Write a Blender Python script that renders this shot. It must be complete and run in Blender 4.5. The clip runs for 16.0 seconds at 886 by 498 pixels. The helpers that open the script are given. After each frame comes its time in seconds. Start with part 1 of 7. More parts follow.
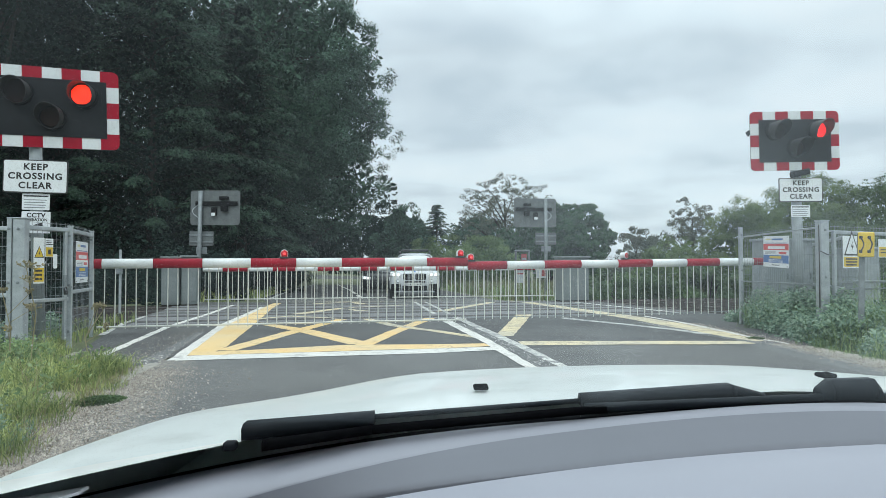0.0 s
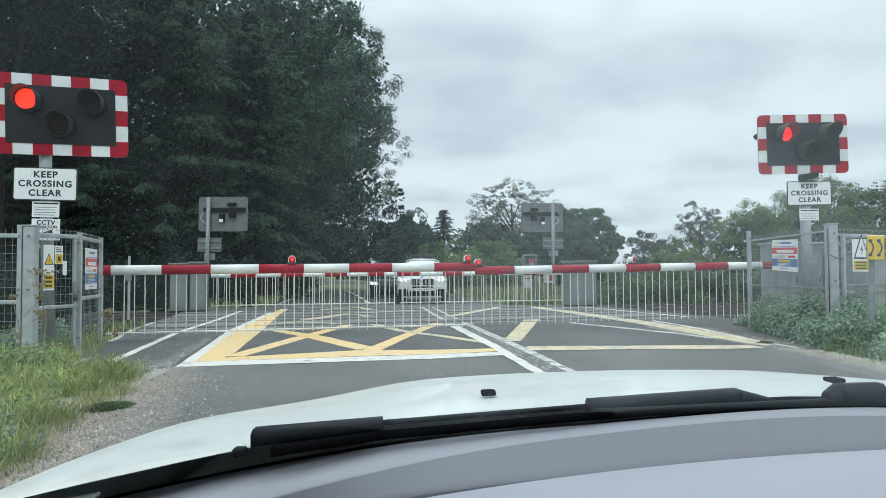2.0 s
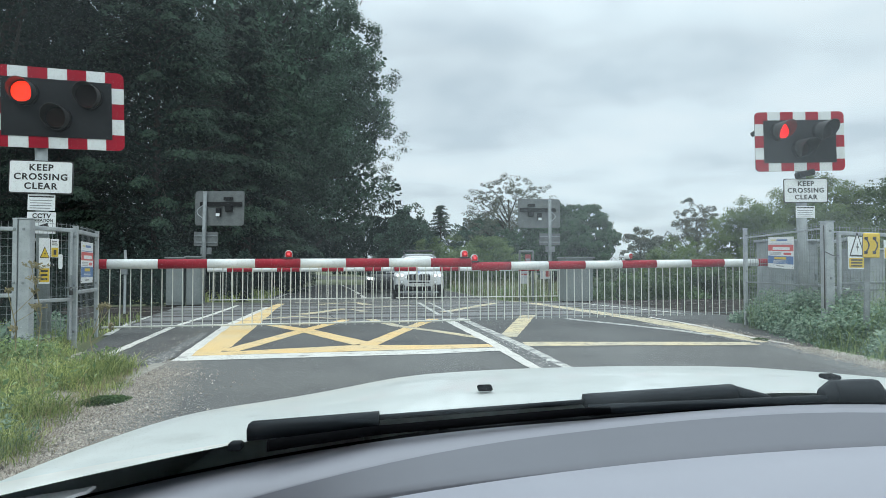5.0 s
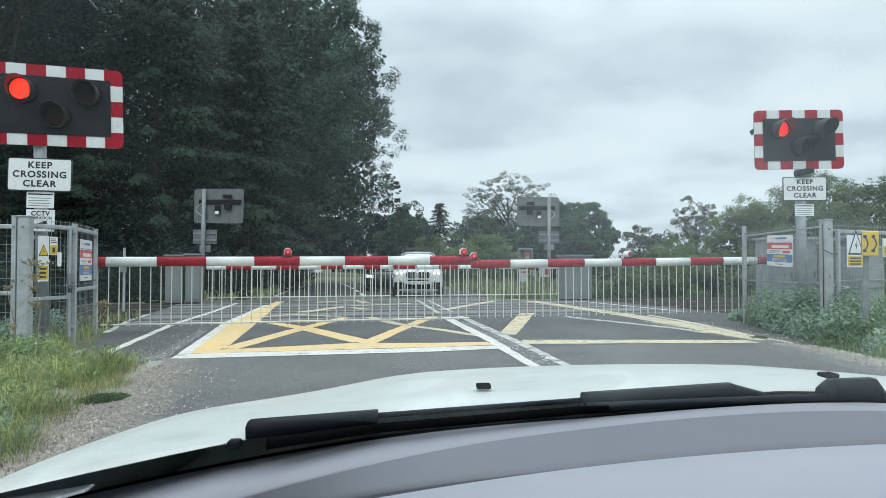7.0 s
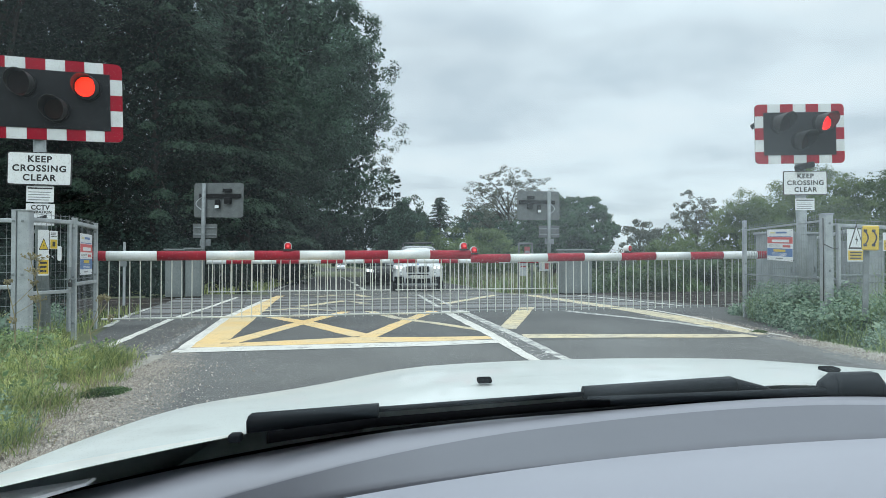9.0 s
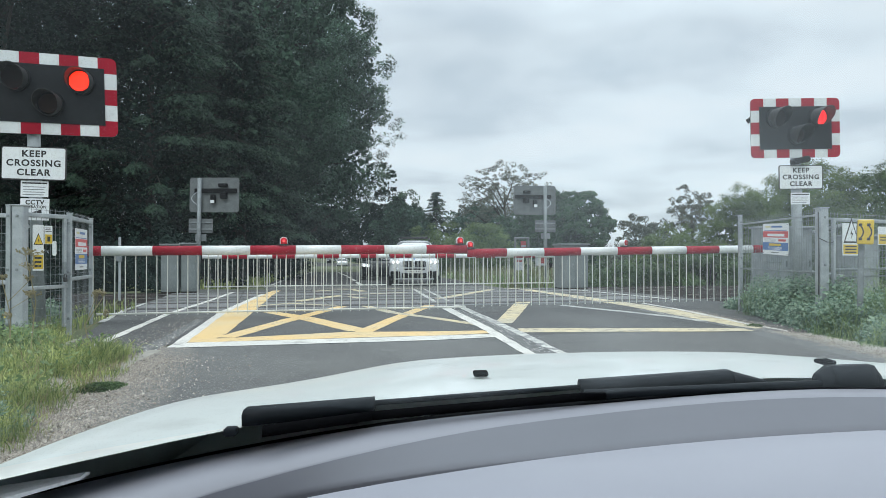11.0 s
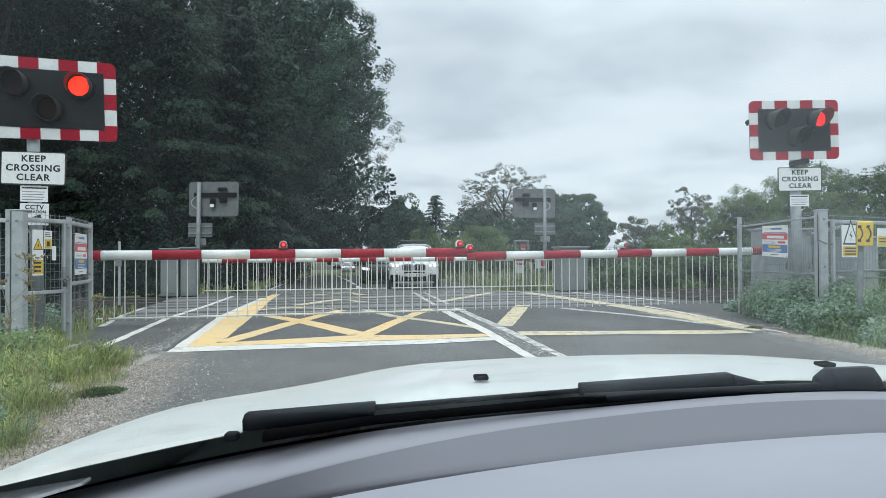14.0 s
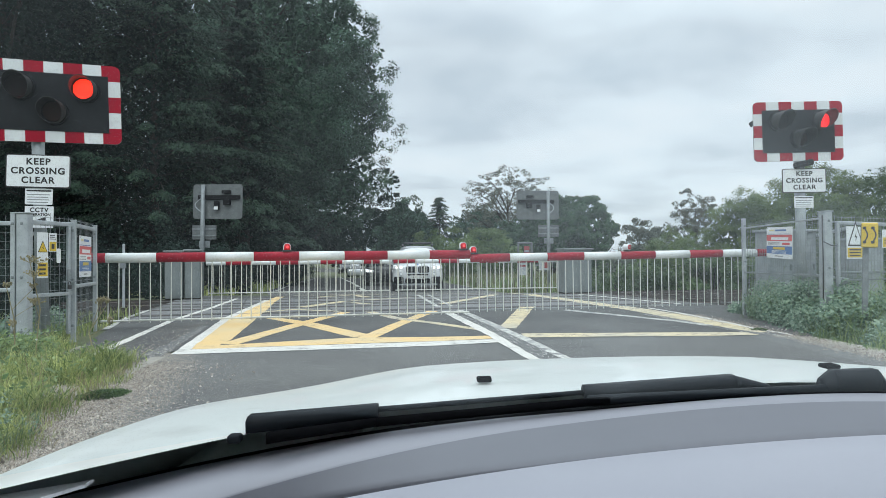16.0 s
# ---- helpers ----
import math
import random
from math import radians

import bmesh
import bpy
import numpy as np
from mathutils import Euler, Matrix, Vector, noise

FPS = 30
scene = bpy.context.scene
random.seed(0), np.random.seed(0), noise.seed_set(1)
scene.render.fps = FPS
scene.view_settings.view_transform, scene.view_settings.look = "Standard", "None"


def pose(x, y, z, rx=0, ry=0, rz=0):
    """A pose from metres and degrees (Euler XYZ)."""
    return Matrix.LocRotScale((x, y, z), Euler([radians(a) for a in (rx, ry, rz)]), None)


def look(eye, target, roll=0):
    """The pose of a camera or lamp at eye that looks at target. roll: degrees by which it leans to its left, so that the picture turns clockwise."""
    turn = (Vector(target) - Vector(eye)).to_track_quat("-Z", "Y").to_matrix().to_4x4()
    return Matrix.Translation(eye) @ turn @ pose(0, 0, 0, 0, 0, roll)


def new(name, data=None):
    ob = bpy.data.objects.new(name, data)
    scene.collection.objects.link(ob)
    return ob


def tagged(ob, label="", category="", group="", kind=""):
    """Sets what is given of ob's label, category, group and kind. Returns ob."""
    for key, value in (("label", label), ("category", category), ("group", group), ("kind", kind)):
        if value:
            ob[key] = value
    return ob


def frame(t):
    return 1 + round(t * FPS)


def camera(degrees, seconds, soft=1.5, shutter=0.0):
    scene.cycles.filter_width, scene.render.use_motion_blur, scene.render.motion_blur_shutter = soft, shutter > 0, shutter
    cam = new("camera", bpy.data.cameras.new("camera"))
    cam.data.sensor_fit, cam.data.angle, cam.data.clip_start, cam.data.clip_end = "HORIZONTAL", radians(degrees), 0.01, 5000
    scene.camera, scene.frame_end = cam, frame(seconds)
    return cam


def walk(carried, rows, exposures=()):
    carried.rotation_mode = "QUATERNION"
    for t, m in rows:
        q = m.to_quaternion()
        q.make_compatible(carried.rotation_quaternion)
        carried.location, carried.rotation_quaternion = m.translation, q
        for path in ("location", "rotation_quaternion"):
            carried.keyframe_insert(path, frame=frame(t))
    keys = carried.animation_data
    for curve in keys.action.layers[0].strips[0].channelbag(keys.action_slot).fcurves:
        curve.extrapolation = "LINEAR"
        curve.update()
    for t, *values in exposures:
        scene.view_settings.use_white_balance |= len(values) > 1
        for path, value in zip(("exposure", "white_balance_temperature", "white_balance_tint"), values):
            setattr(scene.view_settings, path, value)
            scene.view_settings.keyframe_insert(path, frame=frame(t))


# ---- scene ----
# ---- camera ----
cam = camera(65.0, 16.0, soft=0.7)
walk(cam, [
    (0.0, pose(-0.0001, 0.0042, 0.9984, 91.570, 0.085, -0.257)),
    (0.5, pose(0.0004, 0.0033, 0.9994, 91.573, 0.101, -0.151)),
    (1.0, pose(0.0002, 0.0017, 0.9989, 91.692, 0.235, 0.070)),
    (1.5, pose(-0.0001, -0.0008, 0.9997, 91.878, 0.302, 0.265)),
    (2.0, pose(0.0003, -0.0014, 1.0000, 91.992, 0.324, 0.346)),
    (2.5, pose(-0.0000, -0.0013, 0.9998, 92.015, 0.315, 0.344)),
    (3.0, pose(0.0001, -0.0012, 0.9995, 91.946, 0.298, 0.340)),
    (3.5, pose(-0.0003, -0.0007, 0.9993, 91.857, 0.211, 0.282)),
    (4.0, pose(-0.0004, 0.0004, 0.9991, 91.745, 0.130, 0.210)),
    (6.5, pose(-0.0009, 0.0001, 1.0002, 91.513, 0.005, -0.051)),
    (7.0, pose(-0.0000, 0.0000, 1.0000, 91.443, -0.000, 0.000)),
    (7.5, pose(-0.0001, 0.0012, 0.9989, 91.358, 0.054, 0.063)),
    (8.0, pose(-0.0006, 0.0017, 0.9989, 91.234, -0.013, 0.045)),
    (8.5, pose(-0.0015, 0.0021, 0.9991, 91.100, -0.016, -0.004)),
    (9.0, pose(-0.0013, 0.0026, 0.9995, 90.968, -0.013, 0.004)),
    (11.5, pose(-0.0006, 0.0067, 0.9969, 90.504, 0.068, -0.371)),
    (12.0, pose(0.0013, 0.0059, 0.9972, 90.536, 0.037, -0.418)),
    (12.5, pose(0.0007, 0.0054, 0.9970, 90.584, -0.011, -0.493)),
    (13.0, pose(-0.0003, 0.0054, 0.9975, 90.585, 0.032, -0.491)),
    (13.5, pose(-0.0013, 0.0059, 0.9983, 90.656, 0.138, -0.420)),
    (14.0, pose(-0.0013, 0.0044, 0.9985, 90.795, 0.284, -0.332)),
    (14.5, pose(-0.0007, 0.0032, 0.9979, 90.934, 0.396, -0.241)),
    (15.0, pose(-0.0007, 0.0020, 0.9979, 91.018, 0.434, -0.169)),
    (15.5, pose(-0.0005, 0.0025, 0.9978, 91.023, 0.416, -0.105)),
    (16.0, pose(-0.0002, 0.0047, 0.9983, 90.966, 0.361, -0.031)),
], exposures=[(0.0, 0.0, 6500, 10), (9.0, 0.0, 6500, 10), (11.5, 0.0, 6560, 13), (16.0, 0.0, 6560, 13)])

# ---- world, sun ----
GREY = 1.10
CLOUD_X, CLOUD_Y = 5.1, 1.7


def make_world():
    w = bpy.data.worlds.new("overcast_sky")
    scene.world = w
    w.use_nodes = True
    nt = w.node_tree
    nt.nodes.clear()
    n, l = nt.nodes.new, nt.links.new
    out, bg = n("ShaderNodeOutputWorld"), n("ShaderNodeBackground")
    sky = n("ShaderNodeTexSky")
    sky.sky_type = "NISHITA"
    sky.sun_disc = False
    sky.sun_elevation, sky.sun_rotation = radians(52), radians(200)
    dim = n("ShaderNodeVectorMath")
    dim.operation = "SCALE"
    dim.inputs["Scale"].default_value = 0.1
    l(sky.outputs[0], dim.inputs[0])
    tc, sep = n("ShaderNodeTexCoord"), n("ShaderNodeSeparateXYZ")
    l(tc.outputs["Generated"], sep.inputs[0])
    grad = n("ShaderNodeMapRange")
    for k, v in zip(("From Min", "From Max", "To Min", "To Max"), (0.30, 0.95, 0.745, 2.1)):
        grad.inputs[k].default_value = v
    l(sep.outputs["Z"], grad.inputs["Value"])
    # cloud sheet seen in perspective: the direction divided by its height
    lift = n("ShaderNodeMath")
    lift.operation = "MAXIMUM"
    lift.inputs[1].default_value = 0.0
    l(sep.outputs["Z"], lift.inputs[0])
    add = n("ShaderNodeMath")
    add.inputs[1].default_value = 0.16
    l(lift.outputs[0], add.inputs[0])
    inv = n("ShaderNodeMath")
    inv.operation = "DIVIDE"
    inv.inputs[0].default_value = 1.0
    l(add.outputs[0], inv.inputs[1])
    flat = n("ShaderNodeVectorMath")
    flat.operation = "SCALE"
    l(tc.outputs["Generated"], flat.inputs[0])
    l(inv.outputs[0], flat.inputs["Scale"])
    mp = n("ShaderNodeMapping")
    mp.inputs["Scale"].default_value = (1.0, 1.0, 0.3)
    mp.inputs["Location"].default_value = (CLOUD_X, CLOUD_Y, 0.0)
    l(flat.outputs[0], mp.inputs["Vector"])
    nz = n("ShaderNodeTexNoise")
    nz.inputs["Scale"].default_value = 1.6
    nz.inputs["Detail"].default_value = 7
    nz.inputs["Roughness"].default_value = 0.5
    nz.inputs["Distortion"].default_value = 0.1
    l(mp.outputs[0], nz.inputs["Vector"])
    ramp = n("ShaderNodeValToRGB")
    e = ramp.color_ramp.elements
    e[0].position, e[0].color = 0.34, (0.75, 0.82, 0.87, 1)
    e[1].position, e[1].color = 0.62, (1.08, 1.12, 1.13, 1)
    m = ramp.color_ramp.elements.new(0.43)
    m.color = (0.88, 0.94, 0.975, 1)
    m = ramp.color_ramp.elements.new(0.52)
    m.color = (1.0, 1.065, 1.09, 1)
    l(nz.outputs["Fac"], ramp.inputs[0])
    mul = n("ShaderNodeVectorMath")
    mul.operation = "SCALE"
    l(ramp.outputs[0], mul.inputs[0])
    l(grad.outputs[0], mul.inputs["Scale"])
    mix = n("ShaderNodeMix")
    mix.data_type = "RGBA"
    mix.inputs["Factor"].default_value = 0.9
    l(dim.outputs[0], mix.inputs["A"])
    l(mul.outputs[0], mix.inputs["B"])
    l(mix.outputs["Result"], bg.inputs["Color"])
    bg.inputs["Strength"].default_value = GREY
    l(bg.outputs[0], out.inputs[0])


make_world()
sun = new("sun", bpy.data.lights.new("sun", "SUN"))
sun.data.energy, sun.data.angle, sun.data.color = 0.9, radians(18), (1.0, 0.97, 0.92)
sun.matrix_world = look((-6, -10, 22), (0, 8, 0))

# ---- materials ----


def nodes_of(name):
    m = bpy.data.materials.new(name)
    m.use_nodes = True
    nt = m.node_tree
    return m, nt, nt.nodes["Principled BSDF"]


def noise_node(nt, scale, detail=4, rough=0.6, coord="Object"):
    tc = nt.nodes.new("ShaderNodeTexCoord")
    nz = nt.nodes.new("ShaderNodeTexNoise")
    nz.inputs["Scale"].default_value = scale
    nz.inputs["Detail"].default_value = detail
    nz.inputs["Roughness"].default_value = rough
    nt.links.new(tc.outputs[coord], nz.inputs["Vector"])
    return nz


def mix_node(nt, a, b, fac, lo=None, hi=None):
    mx = nt.nodes.new("ShaderNodeMix")
    mx.data_type = "RGBA"
    if lo is not None:
        r = nt.nodes.new("ShaderNodeMapRange")
        r.inputs["From Min"].default_value, r.inputs["From Max"].default_value = lo, hi
        nt.links.new(fac, r.inputs["Value"])
        fac = r.outputs[0]
    nt.links.new(fac, mx.inputs["Factor"])
    for key, v in (("A", a), ("B", b)):
        if isinstance(v, tuple):
            mx.inputs[key].default_value = (*v, 1)
        else:
            nt.links.new(v, mx.inputs[key])
    return mx.outputs["Result"]


def bump_node(nt, bsdf, height, strength, dist=0.01):
    b = nt.nodes.new("ShaderNodeBump")
    b.inputs["Strength"].default_value = strength
    b.inputs["Distance"].default_value = dist
    nt.links.new(height, b.inputs["Height"])
    nt.links.new(b.outputs[0], bsdf.inputs["Normal"])


def mat(name, a, b=None, rough=0.6, metal=0.0, scale=3.0, fine=40.0, bump=0.15, coat=0.0, spots=None, lo=0.35, hi=0.65, spec=0.5):
    """A worn plain surface: two colours mixed by broad and fine noise, with fine relief."""
    m, nt, p = nodes_of(name)
    b = b or tuple(c * 0.75 for c in a)
    n1, n2 = noise_node(nt, scale), noise_node(nt, fine)
    c = mix_node(nt, a, b, n1.outputs["Fac"], lo, hi)
    c2 = mix_node(nt, c, tuple(x * 0.7 for x in a), n2.outputs["Fac"], 0.5, 0.9)
    if spots:
        n3 = noise_node(nt, scale * 3.1, 8, 0.7)
        c2 = mix_node(nt, c2, spots, n3.outputs["Fac"], 0.60, 0.72)
    nt.links.new(c2, p.inputs["Base Color"])
    p.inputs["Roughness"].default_value, p.inputs["Metallic"].default_value = rough, metal
    p.inputs["Coat Weight"].default_value = coat
    p.inputs["Specular IOR Level"].default_value = spec
    if bump:
        bump_node(nt, p, n2.outputs["Fac"], bump, 0.004)
    return m


def leaf_mat(name, a, b, gloss=0.5, through_leaf=0.25, spec=0.35):
    m, nt, p = nodes_of(name)
    g = nt.nodes.new("ShaderNodeNewGeometry")
    c = mix_node(nt, a, b, g.outputs["Random Per Island"])
    n1 = noise_node(nt, 0.7, 4)
    c = mix_node(nt, c, tuple(x * 0.5 for x in a), n1.outputs["Fac"], 0.44, 0.68)
    nt.links.new(c, p.inputs["Base Color"])
    p.inputs["Roughness"].default_value = gloss
    p.inputs["Specular IOR Level"].default_value = spec
    tr = nt.nodes.new("ShaderNodeBsdfTranslucent")
    nt.links.new(c, tr.inputs["Color"])
    ms = nt.nodes.new("ShaderNodeMixShader")
    ms.inputs[0].default_value = through_leaf
    nt.links.new(p.outputs[0], ms.inputs[1])
    nt.links.new(tr.outputs[0], ms.inputs[2])
    nt.links.new(ms.outputs[0], nt.nodes["Material Output"].inputs[0])
    return m


def asphalt_mat(name, a, b, chip, grain=125, relief=0.35, spec=0.4):
    """Old asphalt: broad stains, chippings, fine pits."""
    m, nt, p = nodes_of(name)
    n1 = noise_node(nt, 0.7, 6, 0.65, "Object")
    c = mix_node(nt, a, b, n1.outputs["Fac"], 0.35, 0.68)
    v = nt.nodes.new("ShaderNodeTexVoronoi")
    v.inputs["Scale"].default_value = grain
    tc = nt.nodes.new("ShaderNodeTexCoord")
    nt.links.new(tc.outputs["Object"], v.inputs["Vector"])
    sx = nt.nodes.new("ShaderNodeSeparateColor")
    nt.links.new(v.outputs["Color"], sx.inputs[0])
    c = mix_node(nt, c, chip, sx.outputs[0], 0.86, 1.0)
    # a few larger pale stones
    big = nt.nodes.new("ShaderNodeTexVoronoi")
    big.inputs["Scale"].default_value = grain * 0.32
    nt.links.new(tc.outputs["Object"], big.inputs["Vector"])
    bc = nt.nodes.new("ShaderNodeSeparateColor")
    nt.links.new(big.outputs["Color"], bc.inputs[0])
    few = nt.nodes.new("ShaderNodeMath")
    few.operation = "MULTIPLY_ADD"
    few.inputs[1].default_value, few.inputs[2].default_value = -1.6, 0.0
    nt.links.new(big.outputs["Distance"], few.inputs[0])
    tot = nt.nodes.new("ShaderNodeMath")
    nt.links.new(few.outputs[0], tot.inputs[0])
    nt.links.new(bc.outputs[0], tot.inputs[1])
    c = mix_node(nt, c, tuple(x * 1.1 for x in chip), tot.outputs[0], 0.72, 0.80)
    n3 = noise_node(nt, 9, 8, 0.75)
    c = mix_node(nt, c, tuple(x * 0.55 for x in a), n3.outputs["Fac"], 0.58, 0.75)
    nt.links.new(c, p.inputs["Base Color"])
    p.inputs["Roughness"].default_value = 0.82
    p.inputs["Specular IOR Level"].default_value = spec
    bump_node(nt, p, v.outputs["Distance"], relief, 0.004)
    return m


def gravel_mat(name, stone, stone_b, under, line, near, far):
    """Loose grit that thins out over asphalt; line: a, b, c of the distance a*x + b*y + c from its thick side."""
    m, nt, p = nodes_of(name)
    tc, sep = nt.nodes.new("ShaderNodeTexCoord"), nt.nodes.new("ShaderNodeVectorMath")
    sep.operation = "DOT_PRODUCT"
    nt.links.new(tc.outputs["Object"], sep.inputs[0])
    sep.inputs[1].default_value = (line[0], line[1], 0)
    n1, n2 = noise_node(nt, 2.6, 6, 0.65), noise_node(nt, 14, 6, 0.7)
    cover = nt.nodes.new("ShaderNodeMapRange")
    for k, v in zip(("From Min", "From Max", "To Min", "To Max"), (near - line[2], far - line[2], 1.0, 0.0)):
        cover.inputs[k].default_value = v
    cover.clamp = False
    nt.links.new(sep.outputs["Value"], cover.inputs["Value"])
    add = nt.nodes.new("ShaderNodeMath")
    add.operation = "MULTIPLY_ADD"
    add.inputs[1].default_value, add.inputs[2].default_value = 1.3, -0.65
    nt.links.new(n1.outputs["Fac"], add.inputs[0])
    tot = nt.nodes.new("ShaderNodeMath")
    nt.links.new(add.outputs[0], tot.inputs[0])
    nt.links.new(cover.outputs[0], tot.inputs[1])
    v = nt.nodes.new("ShaderNodeTexVoronoi")
    v.inputs["Scale"].default_value = 150
    nt.links.new(tc.outputs["Object"], v.inputs["Vector"])
    sx = nt.nodes.new("ShaderNodeSeparateColor")
    nt.links.new(v.outputs["Color"], sx.inputs[0])
    least = nt.nodes.new("ShaderNodeMath")
    least.operation = "MAXIMUM"
    least.inputs[1].default_value = 0.10
    nt.links.new(tot.outputs[0], least.inputs[0])
    gap = nt.nodes.new("ShaderNodeMath")
    gap.operation = "SUBTRACT"
    nt.links.new(least.outputs[0], gap.inputs[0])
    nt.links.new(sx.outputs[0], gap.inputs[1])
    col = mix_node(nt, stone, stone_b, sx.outputs[1])
    col = mix_node(nt, col, tuple(x * 0.45 for x in stone_b), n2.outputs["Fac"], 0.50, 0.72)
    base = mix_node(nt, under, tuple(x * 0.7 for x in under), n2.outputs["Fac"], 0.4, 0.7)
    c = mix_node(nt, base, col, gap.outputs[0], 0.0, 0.12)
    nt.links.new(c, p.inputs["Base Color"])
    p.inputs["Roughness"].default_value = 0.9
    bump_node(nt, p, v.outputs["Distance"], 0.4, 0.005)
    return m


def stone_mat(name, a, b, c):
    """Loose stones, each of its own tone between a pale, a brown and a dark one."""
    m, nt, p = nodes_of(name)
    g = nt.nodes.new("ShaderNodeNewGeometry")
    col = mix_node(nt, c, b, g.outputs["Random Per Island"], 0.0, 0.45)
    col = mix_node(nt, col, a, g.outputs["Random Per Island"], 0.45, 1.0)
    nt.links.new(col, p.inputs["Base Color"])
    p.inputs["Roughness"].default_value = 0.9
    p.inputs["Specular IOR Level"].default_value = 0.2
    return m


def paint_mat(name, col, under, wear=0.56, worn_b=None, specks=0.62):
    """Thermoplastic road paint, scuffed through to the asphalt."""
    m, nt, p = nodes_of(name)
    n1, n2 = noise_node(nt, 5.2, 12, 0.78), noise_node(nt, 1.1, 3)
    c = mix_node(nt, col, worn_b or tuple(x * 0.72 for x in col), n2.outputs["Fac"], 0.4, 0.65)
    c = mix_node(nt, c, under, n1.outputs["Fac"], wear - 0.03, wear + 0.09)
    n3 = noise_node(nt, 60, 3)
    c = mix_node(nt, c, tuple(x * 0.6 for x in col), n3.outputs["Fac"], 0.55, 0.8)
    n4 = noise_node(nt, 26, 9, 0.8)
    c = mix_node(nt, c, under, n4.outputs["Fac"], specks, specks + 0.04)
    nt.links.new(c, p.inputs["Base Color"])
    p.inputs["Roughness"].default_value = 0.7
    bump_node(nt, p, n3.outputs["Fac"], 0.3, 0.004)
    return m


def glow_mat(name, col, strength, base, grid=0.0):
    m, nt, p = nodes_of(name)
    p.inputs["Base Color"].default_value = (*base, 1)
    p.inputs["Roughness"].default_value = 0.25
    p.inputs["Emission Color"].default_value = (*col, 1)
    p.inputs["Emission Strength"].default_value = strength
    if grid:
        tc = nt.nodes.new("ShaderNodeTexCoord")
        v = nt.nodes.new("ShaderNodeTexVoronoi")
        v.inputs["Scale"].default_value = grid
        v.inputs["Randomness"].default_value = 0.0
        nt.links.new(tc.outputs["Object"], v.inputs["Vector"])
        r = nt.nodes.new("ShaderNodeMapRange")
        for k, x in zip(("From Min", "From Max", "To Min", "To Max"), (0.14, 0.44, strength * 1.1, strength * 0.03)):
            r.inputs[k].default_value = x
        nt.links.new(v.outputs["Distance"], r.inputs["Value"])
        nt.links.new(r.outputs[0], p.inputs["Emission Strength"])
    return m


def pane_mat(name, tint, gain, veil):
    """Thin glass: clear and slightly tinted, with the mirror of both its faces."""
    m, nt, p = nodes_of(name)
    tr = nt.nodes.new("ShaderNodeBsdfTransparent")
    tr.inputs[0].default_value = (*tint, 1)
    gl = nt.nodes.new("ShaderNodeBsdfGlossy")
    gl.inputs["Roughness"].default_value = 0.22
    fr = nt.nodes.new("ShaderNodeFresnel")
    fr.inputs["IOR"].default_value = 1.5
    mu = nt.nodes.new("ShaderNodeMath")
    mu.operation = "MULTIPLY"
    mu.inputs[1].default_value = gain
    nt.links.new(fr.outputs[0], mu.inputs[0])
    ms = nt.nodes.new("ShaderNodeMixShader")
    nt.links.new(mu.outputs[0], ms.inputs[0])
    nt.links.new(tr.outputs[0], ms.inputs[1])
    nt.links.new(gl.outputs[0], ms.inputs[2])
    # haze put into the glass as a translucent film, uneven, stronger right and higher
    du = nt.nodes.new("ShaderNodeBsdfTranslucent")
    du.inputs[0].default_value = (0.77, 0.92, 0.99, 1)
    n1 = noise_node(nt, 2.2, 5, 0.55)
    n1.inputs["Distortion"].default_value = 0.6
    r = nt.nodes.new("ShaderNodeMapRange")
    for k, v in zip(("From Min", "From Max", "To Min", "To Max"), (0.35, 0.75, 0.0, veil)):
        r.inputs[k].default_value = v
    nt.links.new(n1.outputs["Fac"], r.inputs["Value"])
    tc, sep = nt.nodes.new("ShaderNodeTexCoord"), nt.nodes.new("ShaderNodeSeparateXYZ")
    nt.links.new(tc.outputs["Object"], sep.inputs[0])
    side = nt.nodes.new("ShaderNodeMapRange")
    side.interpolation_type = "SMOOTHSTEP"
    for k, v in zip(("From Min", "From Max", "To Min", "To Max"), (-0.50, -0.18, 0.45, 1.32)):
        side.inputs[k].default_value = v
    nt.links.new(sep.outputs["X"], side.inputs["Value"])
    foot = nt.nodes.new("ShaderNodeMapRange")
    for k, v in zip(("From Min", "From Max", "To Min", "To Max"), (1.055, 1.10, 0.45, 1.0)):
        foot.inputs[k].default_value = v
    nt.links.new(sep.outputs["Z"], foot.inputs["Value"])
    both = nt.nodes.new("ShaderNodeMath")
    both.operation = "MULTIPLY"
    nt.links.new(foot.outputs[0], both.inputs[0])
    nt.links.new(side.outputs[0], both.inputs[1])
    veil_share = nt.nodes.new("ShaderNodeMath")
    veil_share.operation = "MULTIPLY"
    nt.links.new(r.outputs[0], veil_share.inputs[0])
    nt.links.new(both.outputs[0], veil_share.inputs[1])
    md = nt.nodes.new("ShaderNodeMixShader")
    nt.links.new(veil_share.outputs[0], md.inputs[0])
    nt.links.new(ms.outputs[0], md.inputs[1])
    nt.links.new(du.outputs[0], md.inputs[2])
    nt.links.new(md.outputs[0], nt.nodes["Material Output"].inputs[0])
    nt.nodes.remove(p)
    return m


